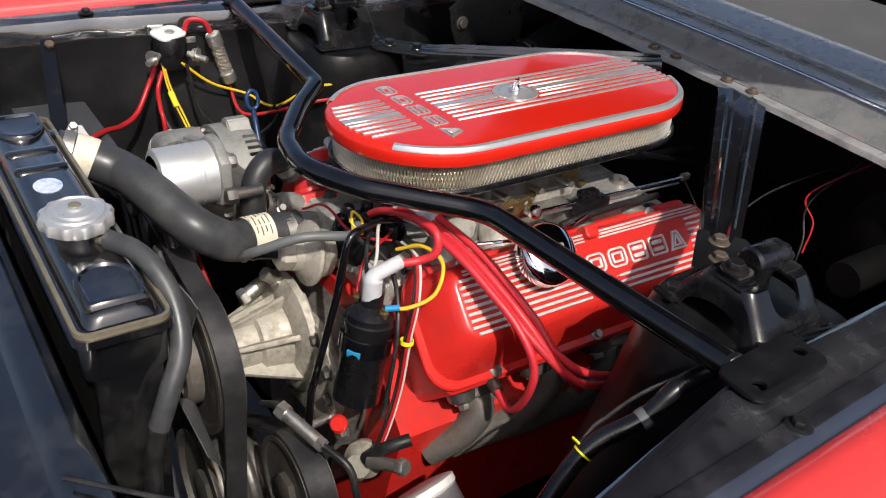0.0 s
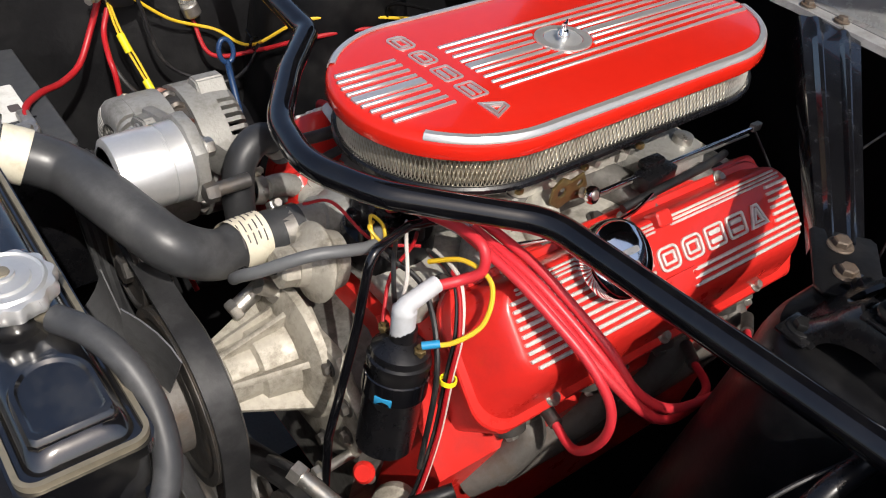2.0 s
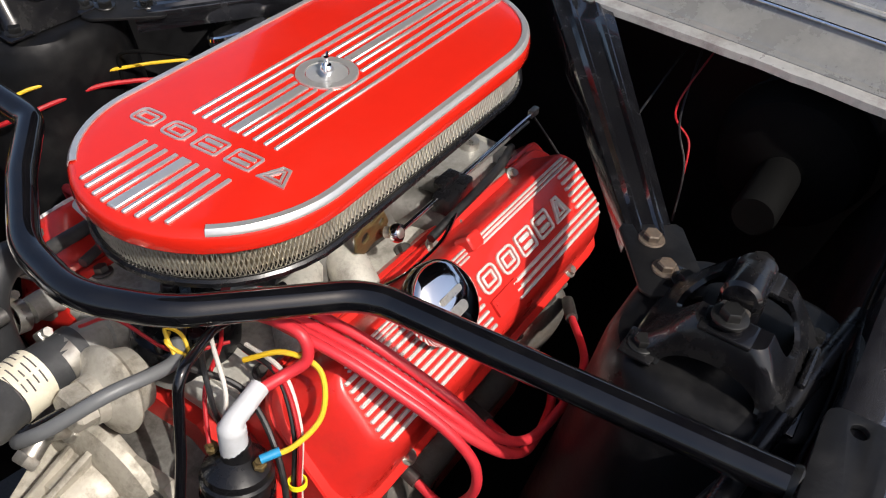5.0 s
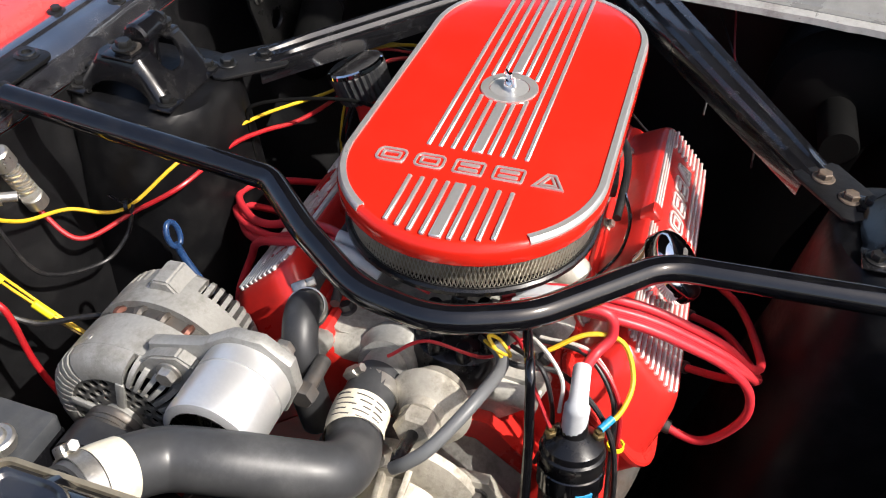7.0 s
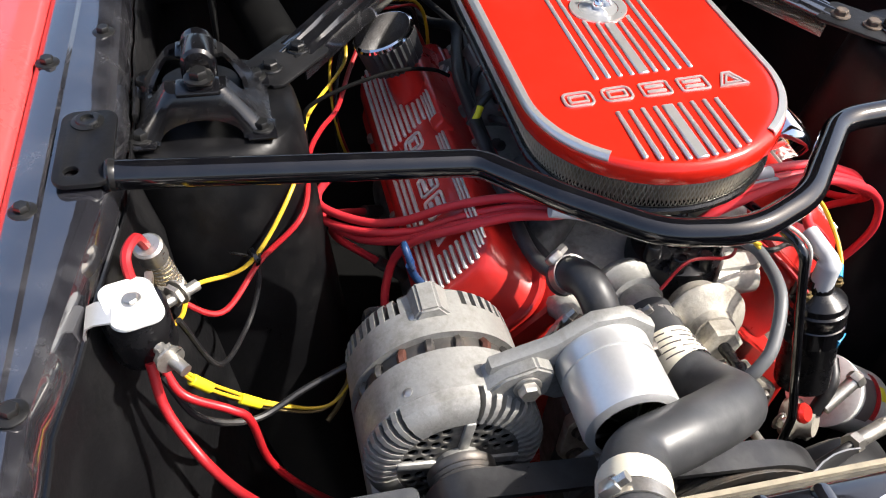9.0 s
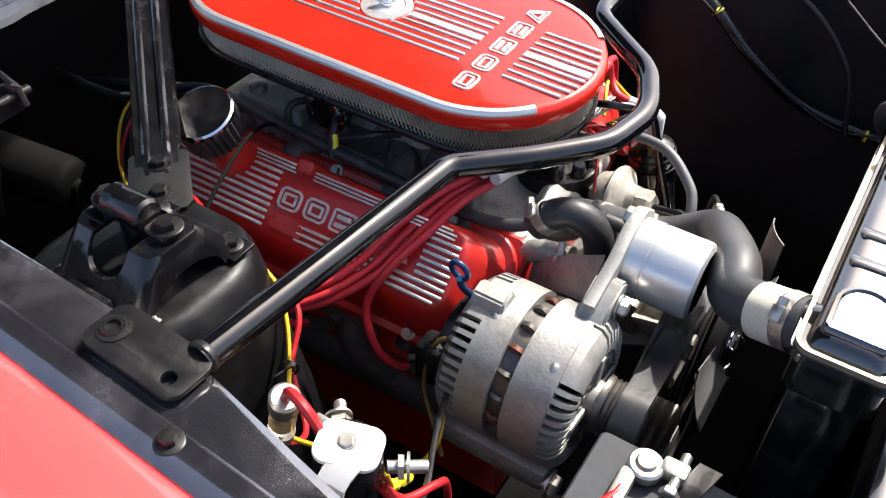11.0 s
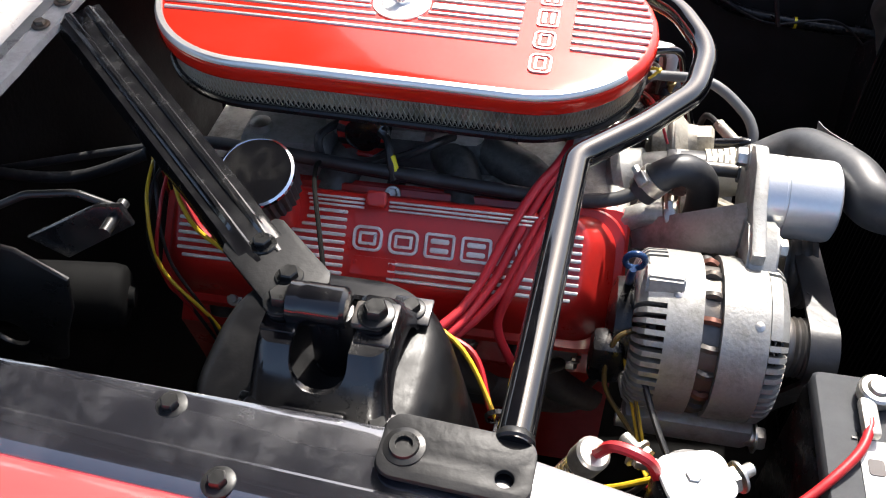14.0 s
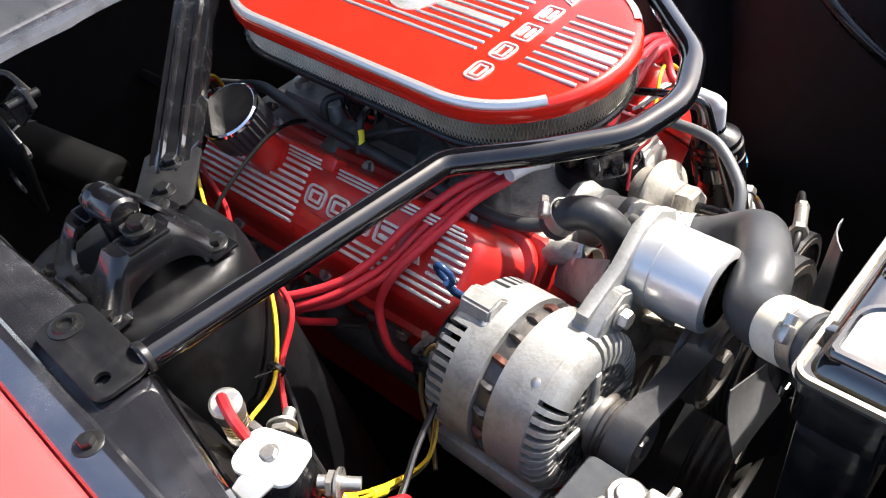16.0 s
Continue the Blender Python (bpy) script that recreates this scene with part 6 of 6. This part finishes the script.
for k, tail in enumerate(TAILS):
    o = Vector((-0.011 + 0.0075 * k, 0.003 * math.sin(2.4 * k), 0.003 * math.cos(2.1 * k)))
    plug_lead([Vector(p) + o * min(1.4, 0.6 + 0.2 * i) for i, p in enumerate(BUNDLE)] + tail, PL)
for s in (1, -1):
    for k, (x, z) in enumerate(((-0.196, 0.884), (-0.182, 0.886))):
        sl = thing("lead_sleeve", (x, s * 0.10, z), "pale grey rubber sleeve round a plug lead", "sleeve", "lead sleeves")
        part("sleeve", tube([(x - 0.008, s * 0.062, z - 0.012), (x - 0.006, s * 0.085, z - 0.004), (x - 0.004, s * 0.112, z)], lambda t: 0.0085 - 0.002 * t, 12), GREY_PLASTIC, sl)


def wire(points, r, mat, label, category="wire", n=8):
    return solo("wire", tube(points, r, n, True, 8), mat, label, category, "wires")


# passenger side: relay, fuse holder and their looms
def starter_relay():
    c = Vector((-0.282, 0.456, 0.905))
    root = thing("starter_relay", c, "black starter relay with white mounting cover on the apron", "relay")
    part("body", lathe([(0.022, -0.035), (0.024, -0.03), (0.024, 0.008), (0.022, 0.012)], c, (0, 0.05, 1), 28), BLACK_PLASTIC, root)
    out = rrect(0.044, 0.036, 0.010, 5)
    part("cover", plate(out, (), 0.004, 0.001, pose(-0.284, 0.456, 0.920, 6, -4, 20)), WHITE_PLASTIC, root, "white mounting cover")
    strip = [[(x, y, z) for x in (-0.303, -0.292, -0.281)] for y, z in ((0.468, 0.9235), (0.480, 0.9235), (0.4865, 0.920), (0.489, 0.912), (0.4885, 0.900), (0.487, 0.888))]
    part("tab", thicken(sheet(strip), 0.0016), BRIGHT_ALU, root, "bright bent mounting tab")
    part("cover_bolt", hexbolt((-0.282, 0.456, 0.922), (0, 0.05, 1), 0.0055, 0.003, 0.0075), STEEL, root)
    for dx, dy in ((-0.022, -0.014), (0.020, -0.018)):
        p = c + Vector((dx, dy, -0.012))
        part("stud", merge(rod(p, p + Vector((dx, dy * 1.3, -0.004)), 0.0048, 12), lathe([(0.0095, 0.008), (0.0095, 0.012)], p, (dx, dy, 0), 6), lathe([(0.011, 0.014), (0.011, 0.016)], p, (dx, dy, 0), 18)), STEEL, root, "plated terminal stud")
    part("spade", box(c + Vector((0.028, -0.010, 0.006)), (0.014, 0.006, 0.008), 0.001), STEEL, root)
    return root


starter_relay()


def fuse_holder():
    root = thing("fuse_holder", (-0.212, 0.444, 0.88), "clear glass inline fuse holder with metal ends", "fuse holder")
    a, b = Vector((-0.220, 0.447, 0.915)), Vector((-0.198, 0.438, 0.842))
    d = (b - a)
    g = part("tube", rod(a + d * 0.08, b - d * 0.08, 0.0105, 20, 0.002), GLASS, root, "clear tube")
    g.visible_shadow = False
    part("end", rod(a - d * 0.03, a + d * 0.24, 0.0118, 18, 0.002), STEEL, root)
    part("end", rod(b - d * 0.20, b + d * 0.02, 0.0112, 18, 0.002), STEEL, root)
    part("spring", tube([a + d * (0.25 + 0.5 * k / 40) + Vector((0.006 * math.cos(k), 0.006 * math.sin(k), 0)) for k in range(40)], 0.0012, 6, False), GOLD, root)
    return root


fuse_holder()
wire([(-0.222, 0.448, 0.918), (-0.232, 0.452, 0.935), (-0.252, 0.458, 0.935), (-0.262, 0.456, 0.912)], 0.0040, RED_CABLE, "short red wire from relay to fuse holder")
wire([(-0.276, 0.434, 0.883), (-0.230, 0.432, 0.845), (-0.177, 0.424, 0.824), (-0.151, 0.375, 0.819), (-0.097, 0.326, 0.864), (0.023, 0.301, 0.852), (0.134, 0.247, 0.844), (0.160, 0.238, 0.876), (0.195, 0.185, 0.886), (0.225, 0.145, 0.868), (0.24, 0.125, 0.82), (0.245, 0.12, 0.72)], 0.0021, YELLOW, "yellow wire along the shock tower")
wire([(-0.198, 0.445, 0.837), (-0.192, 0.405, 0.801), (-0.146, 0.366, 0.815), (-0.117, 0.322, 0.841), (-0.037, 0.307, 0.846), (0.010, 0.290, 0.842), (0.060, 0.265, 0.835), (0.140, 0.238, 0.838), (0.175, 0.210, 0.862), (0.205, 0.170, 0.862), (0.235, 0.130, 0.80), (0.24, 0.125, 0.72)], 0.0028, RED_CABLE, "red wire along the shock tower")
wire([(-0.145, 0.367, 0.824), (-0.16, 0.372, 0.79), (-0.19, 0.388, 0.77), (-0.25, 0.41, 0.80), (-0.268, 0.43, 0.88)], 0.0024, BLACK_WIRE, "thin black wire on the apron")
tie = thing("cable_tie", (-0.148, 0.371, 0.822), "small black cable tie round two wires", "cable tie")
part("loop", lathe([(0.0075, -0.002), (0.0088, -0.002), (0.0088, 0.002), (0.0075, 0.002)], (-0.148, 0.371, 0.822), (0.3, -0.9, 0.1), 16, True), BLACK_PLASTIC, tie)
part("tail", box((-0.150, 0.382, 0.829), (0.003, 0.022, 0.0015), 0.0004, pose(0, 0, 0, 20)), BLACK_PLASTIC, tie)
LOOM = [(-0.300, 0.440, 0.878), (-0.296, 0.428, 0.845), (-0.285, 0.405, 0.805), (-0.276, 0.37, 0.768), (-0.272, 0.326, 0.748), (-0.262, 0.30, 0.77), (-0.250, 0.275, 0.80)]
for k, mat in enumerate((YELLOW, GOLD, YELLOW)):
    wire([Vector(p) + Vector((0.002 * math.cos(2.1 * k), 0.002 * math.sin(2.1 * k), 0.003 * math.sin(1.7 * k + i))) for i, p in enumerate(LOOM)], 0.0015, mat, "yellow alternator loom wire")
for i, (a, b) in enumerate((((-0.2955, 0.427, 0.842), (-0.291, 0.415, 0.822)), ((-0.283, 0.395, 0.793), (-0.279, 0.380, 0.776)))):
    solo("butt_connector", rod(a, b, 0.0048, 12, 0.001), YELLOW_TAG, "bright yellow crimped butt connector", "connector", "butt connectors")
wire([(-0.305, 0.445, 0.862), (-0.312, 0.425, 0.815), (-0.300, 0.385, 0.785), (-0.28, 0.34, 0.79), (-0.262, 0.285, 0.80)], 0.003, BLACK_WIRE, "black wire sagging to the alternator")
wire([(-0.262, 0.265, 0.83), (-0.238, 0.275, 0.82), (-0.235, 0.29, 0.775), (-0.262, 0.31, 0.742), (-0.278, 0.325, 0.735)], 0.0024, GOLD, "yellow wire behind the alternator")


def dipstick():
    root = thing("dipstick", (-0.243, 0.247, 0.89), "engine oil dipstick with blue loop handle", "dipstick")
    ring = [(-0.243 + 0.008 * math.cos(radians(a)), 0.248 + 0.006 * math.sin(radians(a)) * 0.6, 0.892 + 0.012 * math.sin(radians(a))) for a in range(-75, 256, 18)]
    part("handle", tube(ring, 0.0028, 10), BLUE, root, "blue loop handle")
    part("stem", tube([(-0.243, 0.247, 0.882), (-0.243, 0.238, 0.861), (-0.247, 0.205, 0.815)], 0.0036, 10), BLUE, root)
    part("tube", tube([(-0.247, 0.206, 0.816), (-0.256, 0.198, 0.78), (-0.255, 0.19, 0.70), (-0.23, 0.18, 0.62)], 0.0055, 10), DARK_STEEL, root, "dark dipstick tube")
    return root


dipstick()

# driver side: fuel line, loom along the valve cover, oil filter
solo("fuel_line", tube(bent([(-0.150, -0.075, 0.858), (-0.235, -0.080, 0.880), (-0.283, -0.094, 0.880), (-0.300, -0.104, 0.812), (-0.335, -0.118, 0.700), (-0.34, -0.12, 0.60)], 0.02), 0.0044, 12, False), BLACK_BAR, "bent black steel fuel line beside the coil", "fuel line")
for k, (mat, lab) in enumerate(((WHITE_WIRE, "pale wire in the loom beside the valve cover"), (BLACK_WIRE, "black wire in the loom beside the valve cover"), (RED_CABLE, "thin red wire in the loom beside the valve cover"))):
    o = Vector((0.003 * math.cos(2 * k), 0.0035 * math.sin(2 * k), 0))
    wire([Vector(p) + o for p in ((-0.215, -0.090, 0.850), (-0.222, -0.135, 0.855), (-0.238, -0.165, 0.828), (-0.250, -0.174, 0.785), (-0.262, -0.182, 0.72), (-0.285, -0.192, 0.665), (-0.30, -0.19, 0.64))], 0.0021, mat, lab)
solo("cable_tie", lathe([(0.0065, -0.0022), (0.0078, -0.0022), (0.0078, 0.0022), (0.0065, 0.0022)], (-0.252, -0.175, 0.783), (0.1, 0.1, 1), 14, True), YELLOW_TAG, "yellow cable tie on the loom", "cable tie")
wire([(-0.272, -0.158, 0.822), (-0.250, -0.172, 0.826), (-0.222, -0.176, 0.838), (-0.205, -0.160, 0.862), (-0.212, -0.130, 0.868), (-0.225, -0.10, 0.85)], 0.0023, YELLOW, "yellow wire from the coil terminal")
solo("terminal_sleeve", rod((-0.272, -0.158, 0.822), (-0.259, -0.166, 0.8245), 0.0036, 10), BLUE_LABEL, "blue crimp sleeve on the coil wire", "connector")
wire([(-0.284, -0.118, 0.822), (-0.262, -0.095, 0.845), (-0.225, -0.075, 0.85), (-0.20, -0.05, 0.84)], 0.0018, RED_CABLE, "thin red wire near the distributor")
wire([(-0.275, 0.03, 0.845), (-0.262, 0.0, 0.862), (-0.250, -0.05, 0.848), (-0.215, -0.075, 0.845)], 0.0016, RED_CABLE, "thin red wire near the water outlet")
wire([(-0.23, -0.04, 0.85), (-0.262, -0.075, 0.862), (-0.245, -0.12, 0.845), (-0.262, -0.17, 0.80), (-0.285, -0.19, 0.70)], 0.0026, BLACK_WIRE, "black wire beside the coil")


def oil_filter():
    a, b = Vector((-0.240, -0.318, 0.545)), Vector((-0.256, -0.232, 0.614))
    root = thing("oil_filter", (a + b) / 2, "white spin-on oil filter with dark oval and red band print", "oil filter")
    ax = b - a
    h = ax.length
    part("can", lathe([(0.030, 0), (0.037, 0.003), (0.0405, 0.010), (0.0405, h - 0.012), (0.0425, h - 0.010), (0.0425, h - 0.002), (0.036, h)], a, ax, 40), WHITE_PLASTIC, root)
    d = ax.normalized()
    side = Vector((-0.62, -0.2, 0.7)).normalized()
    side = (side - d * side.dot(d)).normalized()
    cross = d.cross(side)

    def band(h0, h1, a0, a1, mat, nm):
        rows = [[a + d * (h0 + (h1 - h0) * j) + 0.0408 * (side * math.cos(t) + cross * math.sin(t)) for t in [radians(a0 + (a1 - a0) * k / 10) for k in range(11)]] for j in (0, 1)]
        part(nm, thicken(sheet(rows), 0.0006), mat, root)
    band(h * 0.50, h * 0.80, -42, 30, INK, "dark_print")
    band(h * 0.36, h * 0.50, -36, 44, RED_CABLE, "red_print")
    band(h * 0.22, h * 0.34, 0, 24, YELLOW_TAG, "yellow_print")
    return root


oil_filter()


def fuel_pump():
    root = thing("fuel_pump", (-0.30, -0.17, 0.64), "dirty fuel pump with plated fittings and red cap", "fuel pump")
    part("body", lathe([(0.020, 0), (0.023, 0.006), (0.023, 0.014), (0.017, 0.020), (0.014, 0.034)], (-0.285, -0.165, 0.62), (-0.6, -0.5, 0.3), 26), DULL_ALU, root)
    part("cap", lathe([(0.010, 0), (0.0108, 0.004), (0.008, 0.008)], (-0.315, -0.150, 0.670), (-0.6, -0.4, 0.6), 20), RED_ENGINE, root, "red cap")
    part("fitting", merge(rod((-0.30, -0.195, 0.645), (-0.285, -0.235, 0.665), 0.0075, 12), hexbolt((-0.286, -0.232, 0.664), (0.3, -0.8, 0.4), 0.010, 0.010)), STEEL, root, "plated hose fitting")
    part("hose", tube([(-0.30, -0.185, 0.64), (-0.285, -0.205, 0.668), (-0.262, -0.215, 0.678)], 0.0075, 12), BLACK_WIRE, root, "black hose stub")
    for y, z in ((-0.14, 0.645), (-0.18, 0.615)):
        part("bolt", hexbolt((-0.305, y, z), (-1, -0.3, 0.2), 0.0075, 0.008, 0.010), STEEL, root)
    return root


fuel_pump()

# carburettor side hoses and the small tagged connector
wire([(0.02, 0.08, 0.862), (0.0, 0.11, 0.875), (-0.006, 0.125, 0.862), (-0.010, 0.134, 0.845)], 0.0042, BLACK_WIRE, "short black vacuum hose beside the carburettor", "hose")
solo("wire_connector", rod((-0.006, 0.122, 0.866), (-0.013, 0.131, 0.848), 0.0042, 12, 0.001), YELLOW_TAG, "small yellow connector beside the carburettor", "connector")
wire([(-0.06, 0.075, 0.86), (-0.045, 0.10, 0.868), (-0.02, 0.105, 0.855), (0.02, 0.10, 0.83)], 0.0045, RUBBER, "black vacuum hose under the air cleaner", "hose")
wire([(0.06, 0.07, 0.86), (0.075, 0.10, 0.86), (0.07, 0.11, 0.83)], 0.0045, RUBBER, "black vacuum hose under the air cleaner", "hose")
wire([(0.062, 0.140, 0.862), (0.058, 0.160, 0.874), (0.046, 0.200, 0.884), (0.025, 0.255, 0.884), (0.008, 0.300, 0.874), (0.006, 0.306, 0.850), (0.008, 0.300, 0.79)], 0.0022, BLACK_DEEP, "thin black strap hanging over the valve cover")
LOOSE = [(0.25, 0.12, 0.70), (0.24, 0.135, 0.84), (0.205, 0.180, 0.876), (0.196, 0.225, 0.868), (0.195, 0.25, 0.81), (0.165, 0.255, 0.74), (0.16, 0.24, 0.66)]
for k in range(4):
    wire([Vector(p) + Vector((0.010 * math.sin(k * 2 + i), 0.008 * math.cos(k * 3 + i), 0)) for i, p in enumerate(LOOSE)], 0.0018, (BLACK_WIRE, RED_CABLE, BLACK_WIRE, YELLOW)[k], "loose wire hanging by the firewall")
for k, pts in enumerate((((0.522, -0.20, 0.86), (0.34, -0.24, 0.855), (0.30, -0.27, 0.82), (0.28, -0.28, 0.76)), ((0.522, -0.22, 0.87), (0.35, -0.23, 0.86), (0.33, -0.26, 0.835), (0.31, -0.27, 0.80)), ((0.522, -0.18, 0.85), (0.32, -0.20, 0.86), (0.25, -0.20, 0.84)))):
    wire(pts, 0.0014, (BLACK_WIRE, RED_CABLE, BLACK_WIRE)[k], "thin loose wire on the driver's side of the firewall")
solo("throttle_return_wire", tube([(0.258, -0.092, 0.838), (0.262, -0.13, 0.80), (0.24, -0.17, 0.78), (0.15, -0.16, 0.79)], 0.0014, 6), BLACK_WIRE, "thin black wire curving below the throttle rod", "wire")
wire([(-0.05, -0.525, 0.87), (-0.3, -0.50, 0.88), (-0.42, -0.49, 0.80), (-0.46, -0.47, 0.70)], 0.0035, BLACK_WIRE, "black loom hanging on the driver's apron")
wire([(-0.62, -0.30, 0.885), (-0.55, -0.36, 0.88), (-0.48, -0.40, 0.87), (-0.40, -0.47, 0.89)], 0.002, BLACK_WIRE, "thin dark wire on the driver's apron")
loom = thing("loom_hose", (-0.2, -0.45, 0.87), "black sheathed loom along the driver's apron with pale tape", "wire loom")
part("sheath", tube([(0.06, -0.486, 0.912), (-0.06, -0.466, 0.915), (-0.156, -0.452, 0.905), (-0.197, -0.447, 0.876), (-0.246, -0.433, 0.846), (-0.31, -0.445, 0.785), (-0.39, -0.474, 0.722), (-0.486, -0.4865, 0.699), (-0.60, -0.49, 0.69)], 0.0085, 14), BLACK_PLASTIC, loom)
part("tape", lathe([(0.0086, -0.004), (0.0096, -0.0038), (0.0096, 0.0038), (0.0086, 0.004)], (-0.197, -0.447, 0.876), (-0.76, 0.2, -0.6), 16, True), GREY_RUBBER, loom, "band of pale grey tape")
part("tie_tail", box((-0.247, -0.424, 0.853), (0.002, 0.010, 0.002), 0.0006), YELLOW_TAG, loom, "yellow cable tie end")
part("tie", lathe([(0.0086, -0.0009), (0.0094, -0.0009), (0.0094, 0.0009), (0.0086, 0.0009)], (-0.246, -0.433, 0.846), (-0.7, 0.05, -0.7), 16, True), YELLOW_TAG, loom, "yellow cable tie")
wire([(-0.150, -0.445, 0.905), (-0.185, -0.432, 0.888), (-0.215, -0.424, 0.866), (-0.240, -0.424, 0.850), (-0.33, -0.44, 0.775), (-0.44, -0.470, 0.705), (-0.54, -0.478, 0.712), (-0.61, -0.478, 0.66)], 0.0018, BLACK_WIRE, "thin dark wire tied to the driver's loom")
solo("cable_tie", lathe([(0.0075, -0.002), (0.009, -0.002), (0.009, 0.002), (0.0075, 0.002)], (-0.486, -0.4865, 0.699), (1, 0, 0), 14, True), YELLOW_TAG, "yellow cable tie on the apron loom", "cable tie")
pr = thing("inline_connector", (-0.375, -0.17, 0.712), "plated inline connector on a black lead behind the radiator", "connector")
part("sleeve", rod((-0.382, -0.150, 0.716), (-0.366, -0.195, 0.706), 0.0075, 16, 0.001), STEEL, pr)
part("nut", lathe([(0.010, 0), (0.010, 0.011)], (-0.385, -0.142, 0.718), (0.35, -0.9, -0.2), 6), STEEL, pr)
part("end_nut", lathe([(0.008, 0), (0.008, 0.008)], (-0.366, -0.195, 0.706), (0.35, -0.9, -0.2), 6), STEEL, pr)
part("lead", tube([(-0.39, -0.11, 0.70), (-0.385, -0.142, 0.718), (-0.366, -0.195, 0.706), (-0.350, -0.232, 0.695), (-0.345, -0.245, 0.66)], 0.0042, 10), BLACK_WIRE, pr, "black lead")
wire([(-0.262, -0.066, 0.866), (-0.256, -0.052, 0.880), (-0.248, -0.060, 0.872), (-0.254, -0.072, 0.862), (-0.262, -0.060, 0.874), (-0.250, -0.048, 0.868)], 0.0016, YELLOW, "thin yellow wire twisted round the vacuum hose end")
wire([(-0.240, -0.070, 0.860), (-0.262, -0.098, 0.868), (-0.270, -0.112, 0.846), (-0.268, -0.118, 0.80), (-0.276, -0.110, 0.76)], 0.0022, BLACK_WIRE, "thin black wire hanging behind the coil")
wire([(-0.222, -0.060, 0.866), (-0.246, -0.092, 0.878), (-0.262, -0.118, 0.860), (-0.272, -0.122, 0.830)], 0.0018, WHITE_WIRE, "pale thin wire beside the coil boot")
